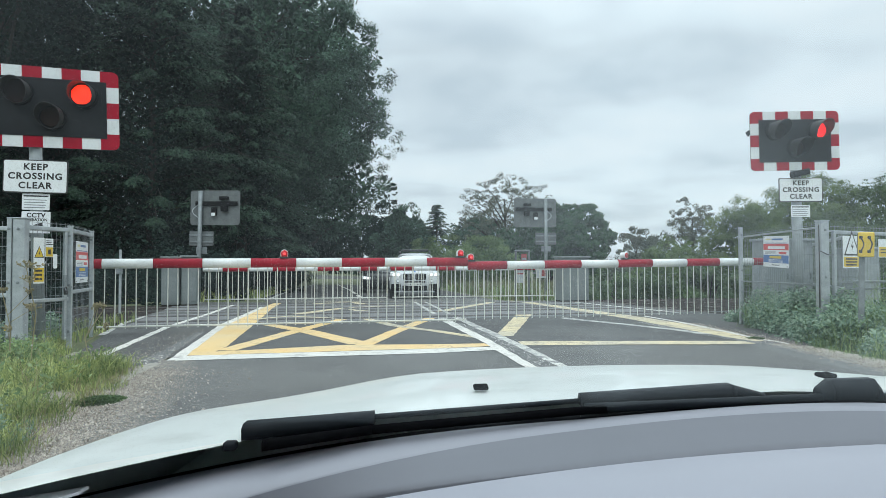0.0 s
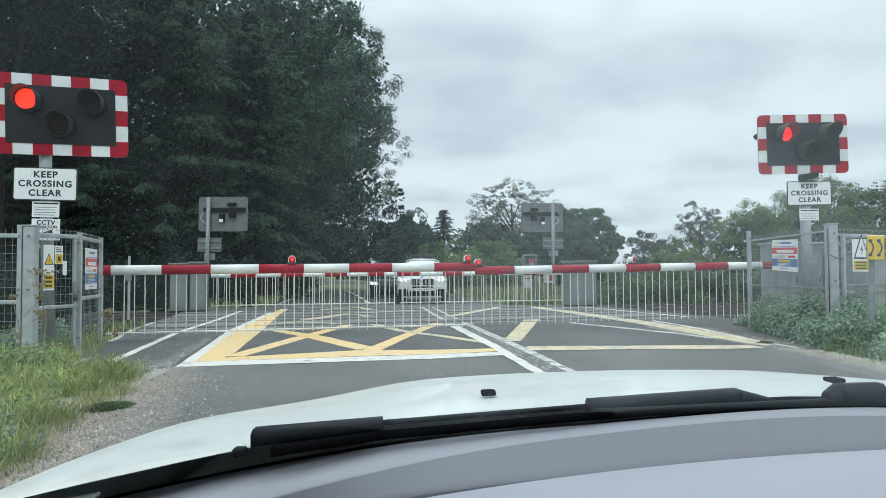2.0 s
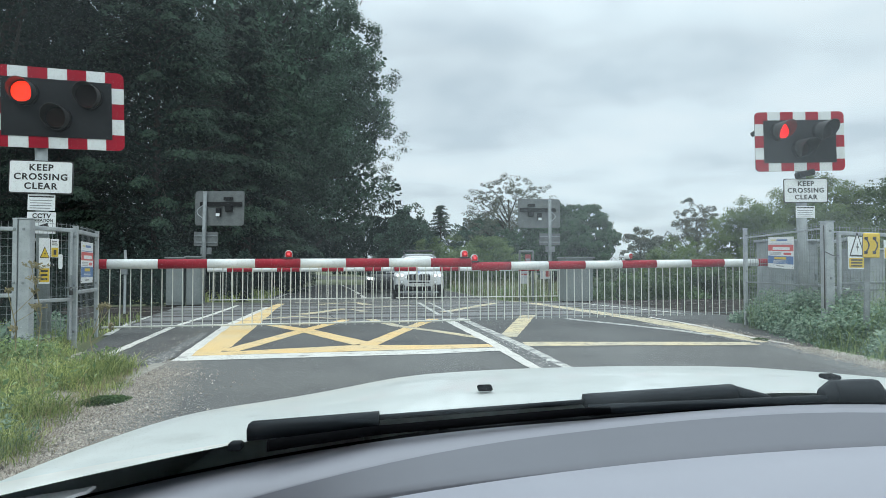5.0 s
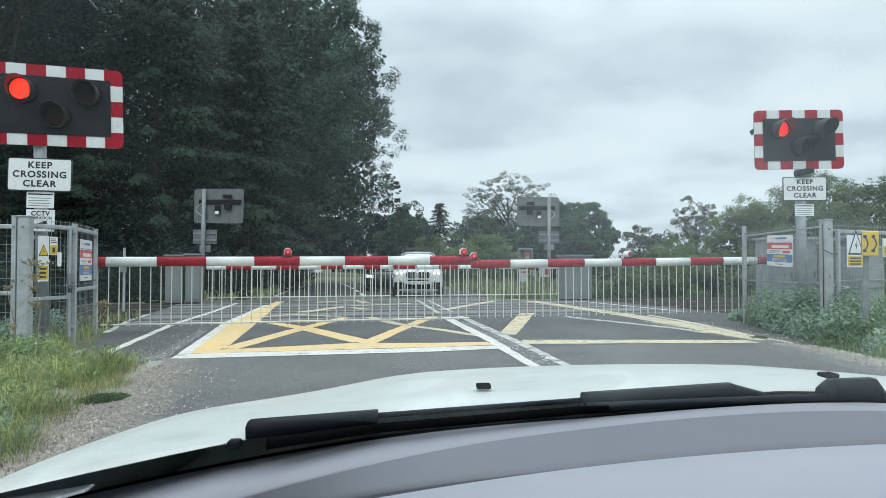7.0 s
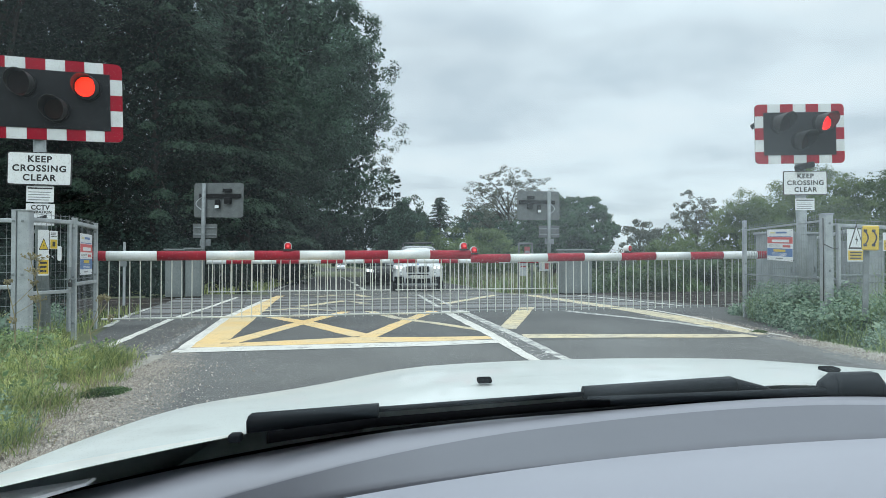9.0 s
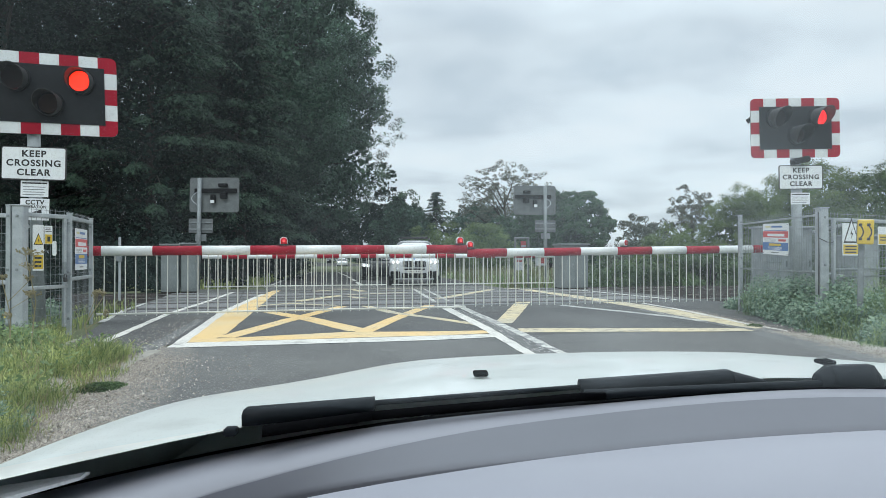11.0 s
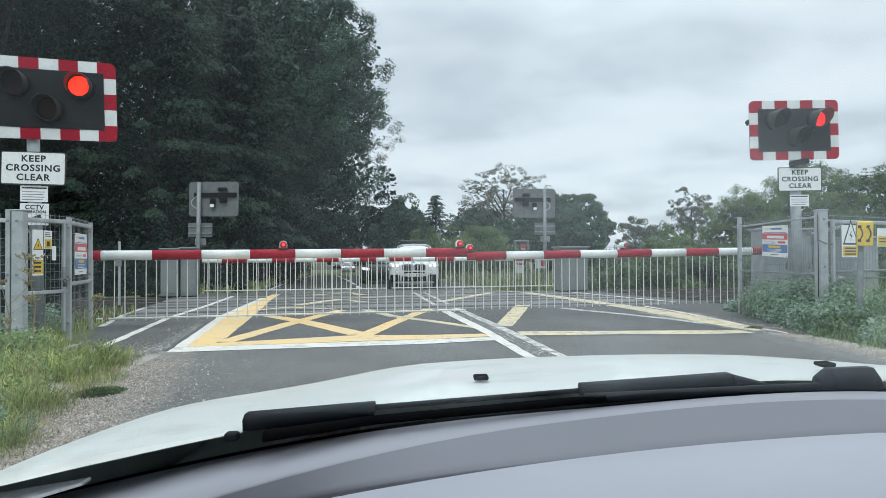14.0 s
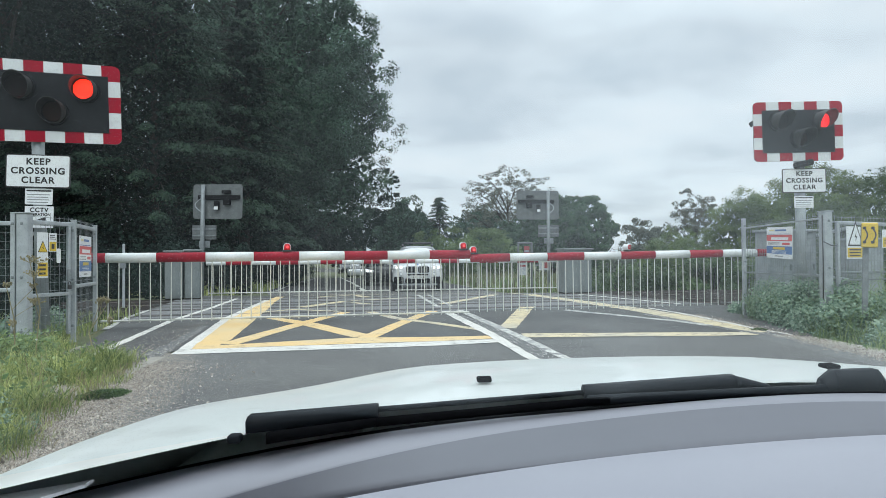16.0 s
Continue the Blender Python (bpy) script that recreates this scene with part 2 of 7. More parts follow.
M = dict(
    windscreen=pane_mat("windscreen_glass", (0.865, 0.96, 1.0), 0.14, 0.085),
    windscreen_side=pane_mat("side_window_glass", (0.93, 0.97, 0.97), 0.9, 0.02),
    asphalt=asphalt_mat("asphalt", (0.124, 0.123, 0.119), (0.082, 0.082, 0.081), (0.38, 0.37, 0.345), 150, 0.42, spec=0.18),
    # asphalt of the far road, darkened by the trees' shade put into its colour
    asphalt_far=asphalt_mat("shaded_asphalt", (0.066, 0.066, 0.066), (0.048, 0.048, 0.049), (0.16, 0.16, 0.155), 60, 0.3, spec=0.1),
    asphalt_box=asphalt_mat("smooth_asphalt", (0.100, 0.099, 0.097), (0.056, 0.056, 0.056), (0.21, 0.205, 0.195), 95, 0.3, spec=0.2),
    verge=mat("verge_soil", (0.11, 0.12, 0.05), (0.06, 0.075, 0.03), 0.95, scale=0.6, fine=12, bump=0.6),
    gravel=stone_mat("loose_gravel", (0.54, 0.49, 0.43), (0.30, 0.255, 0.21), (0.10, 0.088, 0.074)),
    gravel_left=gravel_mat("grit_on_asphalt", (0.41, 0.365, 0.31), (0.19, 0.165, 0.138), (0.11, 0.11, 0.107), (1.0, 0.235, 1.467), -0.15, 0.95),
    gravel_right=gravel_mat("grit_on_asphalt_edge", (0.52, 0.49, 0.43), (0.30, 0.28, 0.24), (0.13, 0.13, 0.128), (-1.0, -0.02, 4.95), 0.10, 0.62),
    ballast=asphalt_mat("dark_ballast", (0.030, 0.025, 0.022), (0.020, 0.017, 0.015), (0.055, 0.047, 0.042), spec=0.05),
    white_line=paint_mat("white_road_paint", (0.645, 0.615, 0.56), (0.19, 0.187, 0.175), 0.56, (0.57, 0.56, 0.52), 0.585),
    worn_white=paint_mat("worn_white_road_paint", (0.60, 0.59, 0.54), (0.15, 0.15, 0.15), 0.49, None, 0.555),
    yellow_line=paint_mat("yellow_road_paint", (0.70, 0.475, 0.20), (0.16, 0.14, 0.10), 0.585, (0.62, 0.48, 0.27), 0.60),
    faded_yellow=paint_mat("faded_yellow_road_paint", (0.63, 0.52, 0.31), (0.13, 0.125, 0.11), 0.53, (0.48, 0.43, 0.33), 0.57),
    gritty_paint=asphalt_mat("gritty_worn_paint", (0.11, 0.11, 0.106), (0.08, 0.08, 0.08), (0.85, 0.83, 0.78), 60),
    panel=mat("worn_rubber_panel", (0.19, 0.19, 0.188), (0.13, 0.13, 0.13), 0.75, 0, 4, 60, 0.2, spec=0.3),
    rail=mat("rusty_rail_steel", (0.07, 0.05, 0.04), (0.12, 0.10, 0.09), 0.6, 0.4),
    sleeper=mat("sleeper_concrete", (0.040, 0.035, 0.031), (0.027, 0.024, 0.021), 0.95, spec=0.1),
    sleeper_pale=mat("worn_kerb_concrete", (0.36, 0.34, 0.29), (0.22, 0.21, 0.185), 0.9, 0, 9, 70, 0.4),
    galv=mat("galvanised_steel", (0.50, 0.53, 0.545), (0.36, 0.385, 0.40), 0.5, 0.55, 6, 60, 0.08),
    board_back=mat("weathered_board_back", (0.15, 0.165, 0.165), (0.11, 0.12, 0.12), 0.65, 0.1, 5, 50, 0.1, 0, (0.08, 0.085, 0.08)),
    galv_dull=mat("weathered_galvanised_steel", (0.27, 0.295, 0.30), (0.19, 0.21, 0.215), 0.6, 0.4, 5, 50, 0.1),
    galv_pole=mat("dull_galvanised_pole", (0.34, 0.37, 0.375), (0.26, 0.285, 0.29), 0.7, 0.15, 6, 60, 0.08),
    mesh=mat("mesh_wire", (0.30, 0.32, 0.33), (0.20, 0.215, 0.225), 0.6, 0.4),
    boom_white=mat("boom_white", (0.74, 0.76, 0.75), (0.66, 0.68, 0.66), 0.4, 0, 4, 30, 0.03, 0.2),
    boom_red=mat("boom_red", (0.34, 0.006, 0.022), (0.28, 0.006, 0.02), 0.5, 0, 4, 30, 0.03, 0.05, spec=0.2),
    rod=mat("white_skirt_rod", (0.66, 0.66, 0.60), (0.55, 0.54, 0.48), 0.5),
    board=mat("signal_black", (0.013, 0.015, 0.017), (0.010, 0.011, 0.013), 0.6, 0, 5, 30, 0.03, spec=0.15),
    hood=mat("hood_black", (0.011, 0.0115, 0.012), (0.009, 0.009, 0.010), 0.6, spec=0.12),
    visor=mat("worn_visor_black", (0.034, 0.034, 0.034), (0.025, 0.025, 0.025), 0.5, spec=0.35),
    dark_lens=mat("unlit_lens", (0.012, 0.006, 0.006), (0.008, 0.005, 0.005), 0.6, 0, 30, 60, 0.05, 0.0, spec=0.12),
    amber_lens=mat("unlit_amber_lens", (0.030, 0.014, 0.010), (0.02, 0.010, 0.008), 0.6, 0, 30, 60, 0.05, 0.0, spec=0.12),
    led=glow_mat("red_led_array", (1.0, 0.0135, 0.0003), 9.0, (0.2, 0.005, 0.005), 44.0),
    led_side=glow_mat("red_led_array_aslant", (1.0, 0.005, 0.006), 7.0, (0.2, 0.005, 0.005), 36.0),
    red_glow=glow_mat("red_lamp_glass", (1.0, 0.02, 0.03), 0.10, (0.45, 0.006, 0.012)),
    lamp_core=glow_mat("red_lamp_heart", (1.0, 0.05, 0.06), 1.1, (0.6, 0.02, 0.02)),
    red_dim=glow_mat("dim_red_lamp_glass", (1.0, 0.03, 0.03), 0.04, (0.42, 0.015, 0.02)),
    lamp_clear=glow_mat("clear_headlamp_cover", (1.0, 0.98, 0.95), 0.22, (0.45, 0.46, 0.47)),
    headlight=glow_mat("headlamp_white", (1.0, 0.98, 0.92), 2.6, (0.8, 0.8, 0.8)),
    stripe_red=mat("reflective_red", (0.36, 0.005, 0.022), (0.31, 0.005, 0.02), 0.6, 0, 3, 30, 0.02, spec=0.1),
    stripe_white=mat("reflective_white", (0.72, 0.74, 0.74), (0.62, 0.64, 0.64), 0.35, 0, 3, 30, 0.02),
    sign_white=mat("sign_white", (0.80, 0.81, 0.81), (0.73, 0.745, 0.75), 0.35, 0, 3, 40, 0.02),
    ink=mat("sign_black", (0.02, 0.02, 0.022), (0.03, 0.03, 0.03), 0.4, bump=0),
    grey_ink=mat("print_grey", (0.25, 0.26, 0.27), (0.2, 0.21, 0.22), 0.5, bump=0),
    sign_yellow=mat("sign_yellow", (0.72, 0.49, 0.03), (0.62, 0.42, 0.03), 0.4, bump=0.02),
    sign_red=mat("sign_red", (0.60, 0.085, 0.085), (0.56, 0.07, 0.07), 0.4, bump=0.02),
    notice_red=mat("faded_notice_red", (0.30, 0.06, 0.06), (0.26, 0.05, 0.05), 0.5, bump=0.02),
    sign_pale_yellow=mat("faded_print_yellow", (0.72, 0.66, 0.34), (0.66, 0.60, 0.30), 0.4, bump=0.02),
    sign_blue=mat("sign_blue", (0.075, 0.18, 0.40), (0.065, 0.155, 0.36), 0.4, bump=0.02),
    cabinet=mat("grey_cabinet_paint", (0.19, 0.215, 0.21), (0.15, 0.17, 0.168), 0.55, 0, 2, 30, 0.05, 0, (0.16, 0.17, 0.15)),
    bark=mat("bark", (0.036, 0.032, 0.027), (0.022, 0.020, 0.018), 0.95, 0, 5, 30, 0.8),
    leaf_dark=leaf_mat("dark_oak_leaves", (0.024, 0.056, 0.039), (0.090, 0.168, 0.108), 0.6, 0.15, 0.25),
    # darker tree leaves with the shade of the wood put into their colour
    leaf_shaded=leaf_mat("shaded_wood_leaves", (0.011, 0.024, 0.019), (0.026, 0.047, 0.036), 0.7, 0.08, 0.1),
    leaf_fir=leaf_mat("conifer_sprays", (0.016, 0.038, 0.028), (0.065, 0.112, 0.070), 0.65, 0.12, 0.15),
    leaf_mid=leaf_mat("hedge_leaves", (0.042, 0.086, 0.028), (0.105, 0.168, 0.056)),
    leaf_sallow=leaf_mat("pale_sallow_leaves", (0.085, 0.150, 0.050), (0.20, 0.275, 0.10)),
    leaf_willow=leaf_mat("willow_leaves", (0.062, 0.116, 0.030), (0.155, 0.218, 0.064)),
    leaf_ivy=leaf_mat("ivy_leaves", (0.024, 0.070, 0.034), (0.084, 0.172, 0.080)),
    leaf_far=leaf_mat("far_tree_leaves", (0.075, 0.095, 0.065), (0.13, 0.15, 0.105)),
    bramble=leaf_mat("bramble_leaves", (0.080, 0.158, 0.104), (0.30, 0.40, 0.28), 0.5, 0.25),
    pale_weed=leaf_mat("pale_weed_leaves", (0.12, 0.19, 0.12), (0.25, 0.33, 0.22), 0.6, 0.3),
    nettle=leaf_mat("nettle_leaves", (0.09, 0.16, 0.055), (0.27, 0.37, 0.14), 0.5, 0.3),
    rank_grass=leaf_mat("rank_grass", (0.13, 0.225, 0.09), (0.37, 0.46, 0.20), 0.5, 0.3),
    grass=leaf_mat("verge_grass", (0.095, 0.17, 0.045), (0.68, 0.71, 0.27), 0.5, 0.38),
    straw=leaf_mat("dry_grass", (0.30, 0.26, 0.14), (0.40, 0.34, 0.20), 0.6, 0.3),
    seed_grass=leaf_mat("seeding_grass", (0.15, 0.145, 0.075), (0.23, 0.22, 0.12), 0.6, 0.3),
    car_white=mat("white_car_paint", (0.54, 0.555, 0.56), (0.50, 0.515, 0.52), 0.22, 0, 1, 10, 0.0, 0.8),
    bonnet_white=mat("pearl_white_car_paint", (0.66, 0.685, 0.655), (0.62, 0.648, 0.625), 0.35, 0, 1, 10, 0.0, 0.35),
    car_black=mat("black_car_paint", (0.008, 0.0085, 0.010), (0.010, 0.011, 0.012), 0.35, 0, 1, 10, 0.0, 0.1, spec=0.25),
    car_silver=mat("silver_car_paint", (0.62, 0.64, 0.65), (0.58, 0.60, 0.61), 0.3, 0.15, 1, 10, 0.0, 0.8),
    tyre=mat("tyre_rubber", (0.018, 0.018, 0.019), (0.026, 0.026, 0.026), 0.85),
    plastic=mat("black_trim_plastic", (0.003, 0.0032, 0.004), (0.005, 0.0053, 0.006), 0.85, 0, 8, 80, 0.0, spec=0.0),
    rim=mat("alloy_rim", (0.4, 0.41, 0.42), (0.32, 0.33, 0.34), 0.35, 0.8),
    car_glass=mat("dark_car_glass", (0.03, 0.037, 0.04), (0.025, 0.03, 0.034), 0.06, 0, 1, 10, 0, 0.5),
    plate=mat("plate_white", (0.62, 0.62, 0.58), (0.58, 0.58, 0.55), 0.4, bump=0),
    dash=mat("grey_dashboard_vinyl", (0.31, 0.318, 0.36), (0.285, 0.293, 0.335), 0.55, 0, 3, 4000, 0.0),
    # shelf and slope: darker copies of the dashboard vinyl, shade put into the colour
    dash_shelf_shaded=mat("shaded_shelf_vinyl", (0.225, 0.232, 0.262), (0.205, 0.212, 0.242), 0.55, 0, 3, 4000, 0.0),
    dash_slope_shaded=mat("shaded_slope_vinyl", (0.136, 0.144, 0.166), (0.123, 0.131, 0.151), 0.6, 0, 3, 4000, 0.0),
    trim=mat("pale_corner_wedge", (0.84, 0.85, 0.87), (0.81, 0.82, 0.84), 0.6, 0, 3, 200, 0.02),
    wiper=mat("black_wiper_paint", (0.0065, 0.0095, 0.013), (0.005, 0.0075, 0.010), 0.6, 0, 8, 80, 0.0, spec=0.15),
)

# ---- building helpers ----


def part(name, bm, material, parent=None, label="", smooth=False):
    """Link a bmesh as one mesh object under a thing or part."""
    me = bpy.data.meshes.new(name)
    bm.to_mesh(me)
    bm.free()
    if smooth:
        me.polygons.foreach_set("use_smooth", [True] * len(me.polygons))
    me.materials.append(M[material] if isinstance(material, str) else material)
    ob = new(name, me)
    if parent is not None:
        ob.parent = parent
    return tagged(ob, label)


def share(name, src, parent, m, label=""):
    """Another object on src's mesh, under parent, at the pose m in its space."""
    ob = new(name, src.data)
    ob.parent = parent
    ob.matrix_basis = m
    return tagged(ob, label)


def thing(name, m, label, category, group="", kind=""):
    e = new(name)
    e.empty_display_size = 0.2
    e.matrix_basis = m
    return tagged(e, label, category, group, kind)


def bx(bm, c, s, rot=None, bevel=0.0, seg=1):
    """Add a box of size s centred at c, with bevelled edges."""
    r = bmesh.ops.create_cube(bm, size=1.0)
    vs = r["verts"]
    bmesh.ops.scale(bm, vec=s, verts=vs)
    if bevel:
        es = list({e for v in vs for e in v.link_edges})
        bb = bmesh.ops.bevel(bm, geom=es, offset=bevel, segments=seg, affect="EDGES", profile=0.5)
        vs = list({v for f in bb["faces"] for v in f.verts} | {v for v in vs if v.is_valid})
    if rot is not None:
        bmesh.ops.rotate(bm, cent=(0, 0, 0), matrix=rot.to_3x3(), verts=vs)
    bmesh.ops.translate(bm, vec=c, verts=vs)
    return bm


def box(c, s, rot=None, bevel=0.0, seg=1):
    return bx(bmesh.new(), c, s, rot, bevel, seg)


def tube(bm, pts, radii, seg=8, caps=True):
    """A tapered tube through points."""
    pts = [Vector(p) for p in pts]
    if not hasattr(radii, "__len__"):
        radii = [radii] * len(pts)
    rings, side = [], None
    for i, p in enumerate(pts):
        d = (pts[min(i + 1, len(pts) - 1)] - pts[max(i - 1, 0)]).normalized()
        if side is None:
            side = d.orthogonal().normalized()
        side = (side - d * side.dot(d)).normalized()
        up = d.cross(side)
        rings.append([bm.verts.new(p + (side * math.cos(a) + up * math.sin(a)) * radii[i])
                      for a in (2 * math.pi * k / seg for k in range(seg))])
    for a, b in zip(rings, rings[1:]):
        for k in range(seg):
            bm.faces.new((a[k], a[(k + 1) % seg], b[(k + 1) % seg], b[k]))
    if caps:
        bm.faces.new(rings[0][::-1])
        bm.faces.new(rings[-1])
    return bm


def rod(p0, p1, r, seg=8):
    return tube(bmesh.new(), (p0, p1), r, seg)


def disc(bm, c, normal, r, seg=24):
    n = Vector(normal).normalized()
    s = n.orthogonal().normalized()
    u = n.cross(s)
    bm.faces.new([bm.verts.new(Vector(c) + (s * math.cos(a) + u * math.sin(a)) * r) for a in (2 * math.pi * k / seg for k in range(seg))])
    return bm


def ground_z(y):
    """Height of the road along its way: a slight rise to the crossing, and a slight fall beyond."""
    def ease(t):
        t = min(1, max(0, t))
        return t * t * (3 - 2 * t)
    return -0.25 + 0.25 * ease((y + 2) / 7.0) - 0.13 * ease((y - 20) / 5.0) - 0.62 * ease((y - 24) / 60.0)


def strip(bm, left, right, lift, step=0.6, ragged=0.0, sink=(0.0, 0.0)):
    """A ribbon on the ground between two polylines of equal length, following its height, with a small thickness."""
    rows = []
    for i in range(len(left) - 1):
        a0, a1, b0, b1 = (Vector(p) for p in (left[i], left[i + 1], right[i], right[i + 1]))
        k = max(1, int((a1 - a0).length / step))
        for j in range(k + (i == len(left) - 2)):
            f = j / k
            rows.append((a0.lerp(a1, f), b0.lerp(b1, f)))
    if ragged:
        rows = [(a + (a - b).normalized() * ragged * noise.noise((a.y * 3.1, a.x, 1)), b + (b - a).normalized() * ragged * (noise.noise((b.y * 2.3, 3, b.x)) + 0.6 * noise.noise((b.y * 11, 5, b.x * 11))))
                for a, b in rows]
    vs = [[bm.verts.new((p.x, p.y, ground_z(p.y) + lift - d)) for p, d in ((a, sink[0]), (a.lerp(b, 0.5), 0.0), (b, sink[1]))] for a, b in rows]
    for r, s in zip(vs, vs[1:]):
        bm.faces.new((r[0], r[1], s[1], s[0]))
        bm.faces.new((r[1], r[2], s[2], s[1]))
    return bm


def line_on_road(name, pts, width, material, lift=0.012, label="", parent=None):
    """A painted line of even width along points on the road."""
    left, right = [], []
    ps = [Vector(p) for p in pts]
    ws = width if hasattr(width, "__len__") else [width] * len(ps)
    for i, p in enumerate(ps):
        d = (ps[min(i + 1, len(ps) - 1)] - ps[max(i - 1, 0)]).normalized()
        nrm = Vector((-d.y, d.x))
        left.append(p + nrm * ws[i] / 2)
        right.append(p - nrm * ws[i] / 2)
    return part(name, strip(bmesh.new(), left, right, 0.0052 + (lift - 0.009) * 0.25, 0.07, 0.016), material, parent, label)

# ---- ground, road, railway ----


def make_ground():
    bm = bmesh.new()
    xs = [-900, -400, -150, -60, -30, -18, -12, -8, -5, -2.5, 0, 2.5, 5, 8, 12, 18, 30, 60, 150, 400, 900]
    ys = [-300, -80, -30, -12, -6, -3, -2] + [-1 + i for i in range(8)] + [9, 12, 16, 19, 20, 21, 22, 23, 24, 25, 27, 32, 45, 70, 120, 250, 600, 1500]
    g = [[bm.verts.new((x, y, ground_z(y) - 0.014)) for x in xs] for y in ys]
    for a, b in zip(g, g[1:]):
        for i in range(len(xs) - 1):
            bm.faces.new((a[i], a[i + 1], b[i + 1], b[i]))
    tagged(part("ground", bm, "verge"), "grassy soil verge and fields beside the road", "ground", kind="structure")


def make_road():
    left = [(1.2, -20), (-1.75, 0), (-2.85, 7.3), (-3.2, 9.5), (-4.0, 14), (-4.9, 20), (-6.6, 26), (-19.5, 112), (-28, 150), (-42, 178), (-72, 206), (-150, 250), (-270, 296)]
    right = [(8.0, -20), (4.6, 0), (4.45, 7.3), (4.6, 9.5), (4.3, 14), (2.9, 20), (1.7, 26), (-9.5, 112), (-18, 150), (-34, 187), (-67, 218), (-147, 262), (-266, 308)]
    road = part("road", strip(bmesh.new(), left[:7], right[:7], 0.0, 0.3), "asphalt")
    # beyond the crossing the tree shade is in the asphalt's colour
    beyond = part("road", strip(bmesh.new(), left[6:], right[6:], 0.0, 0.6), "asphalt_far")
    tagged(beyond, "asphalt road leading away, tree shade put into its colour", "road", kind="structure")
    tagged(road, "worn grey asphalt road over the level crossing", "road", kind="structure")
    fl = [(-3.95, 6.88), (-4.30, 8.3), (-4.95, 10.2), (-6.2, 14.5), (-7.3, 20.5)]
    fr = [(-3.1, 6.88), (-2.98, 8.3), (-3.3, 10.2), (-4.05, 14.5), (-4.95, 20.5)]
    foot = part("pavement", strip(bmesh.new(), fl, fr, 0.0026, 0.3), "asphalt_box")
    tagged(foot, "dark asphalt footway beside the crossing box", "pavement", kind="structure")
    fl = [(4.55, 8.9), (4.58, 10.5), (4.3, 14), (2.95, 20.5)]
    fr = [(4.75, 8.9), (5.3, 10.5), (6.3, 14), (4.6, 20.5)]
    foot = part("pavement", strip(bmesh.new(), fl, fr, 0.0026, 0.3), "asphalt_box")
    tagged(foot, "narrow dark asphalt footway by the fence", "pavement", kind="structure")
    gl = [(-1.2, -20), (-2.6, 0.5), (-3.0, 4.0), (-3.15, 5.6), (-3.5, 7.2), (-3.4, 7.66)]
    gr = [(2.2, -20), (-0.6, 0.5), (-1.2, 4.0), (-1.5, 5.6), (-1.9, 7.2), (-2.4, 7.66)]
    tagged(part("gravel_edge", strip(bmesh.new(), gl, gr, 0.0014, 0.12, 0.0, (0.0, 0.004)), "gravel_left"), "pale gritty gravel along the road edge", "gravel", kind="structure")
    gl = [(3.5, 4.0), (3.6, 7.0), (3.6, 8.6), (3.8, 9.3)]
    gr = [(5.0, 4.0), (4.85, 7.0), (4.75, 8.6), (4.7, 9.3)]
    tagged(part("gravel_edge", strip(bmesh.new(), gl, gr, 0.0014, 0.12, 0.0, (0.004, 0.0)), "gravel_right"), "pale gritty gravel along the road edge", "gravel", kind="structure")
    kerb = part("kerb", strip(bmesh.new(), [(-2.86, 5.7), (-3.06, 7.35)], [(-2.72, 5.7), (-2.92, 7.35)], 0.006, 0.12, 0.02), "sleeper_pale")
    tagged(kerb, "flush worn concrete kerb edging between road and verge", "kerb", kind="structure")
    kerb = part("kerb", strip(bmesh.new(), [(-4.07, 7.1), (-4.34, 8.3)], [(-4.00, 7.1), (-4.27, 8.3)], 0.008, 0.12, 0.012), "sleeper_pale")
    tagged(kerb, "flush worn concrete edging between footway and grass", "kerb", kind="structure")
    box_l = [(-2.85, 7.76), (-3.9, 12.6), (-5.0, 20.5)]
    box_r = [(4.5, 9.50), (4.25, 14.0), (2.6, 20.5)]
    tagged(part("crossing_deck", strip(bmesh.new(), box_l, box_r, 0.0018, 0.3), "asphalt_box"),
           "smooth dark crossing deck under the box markings", "road", kind="structure")


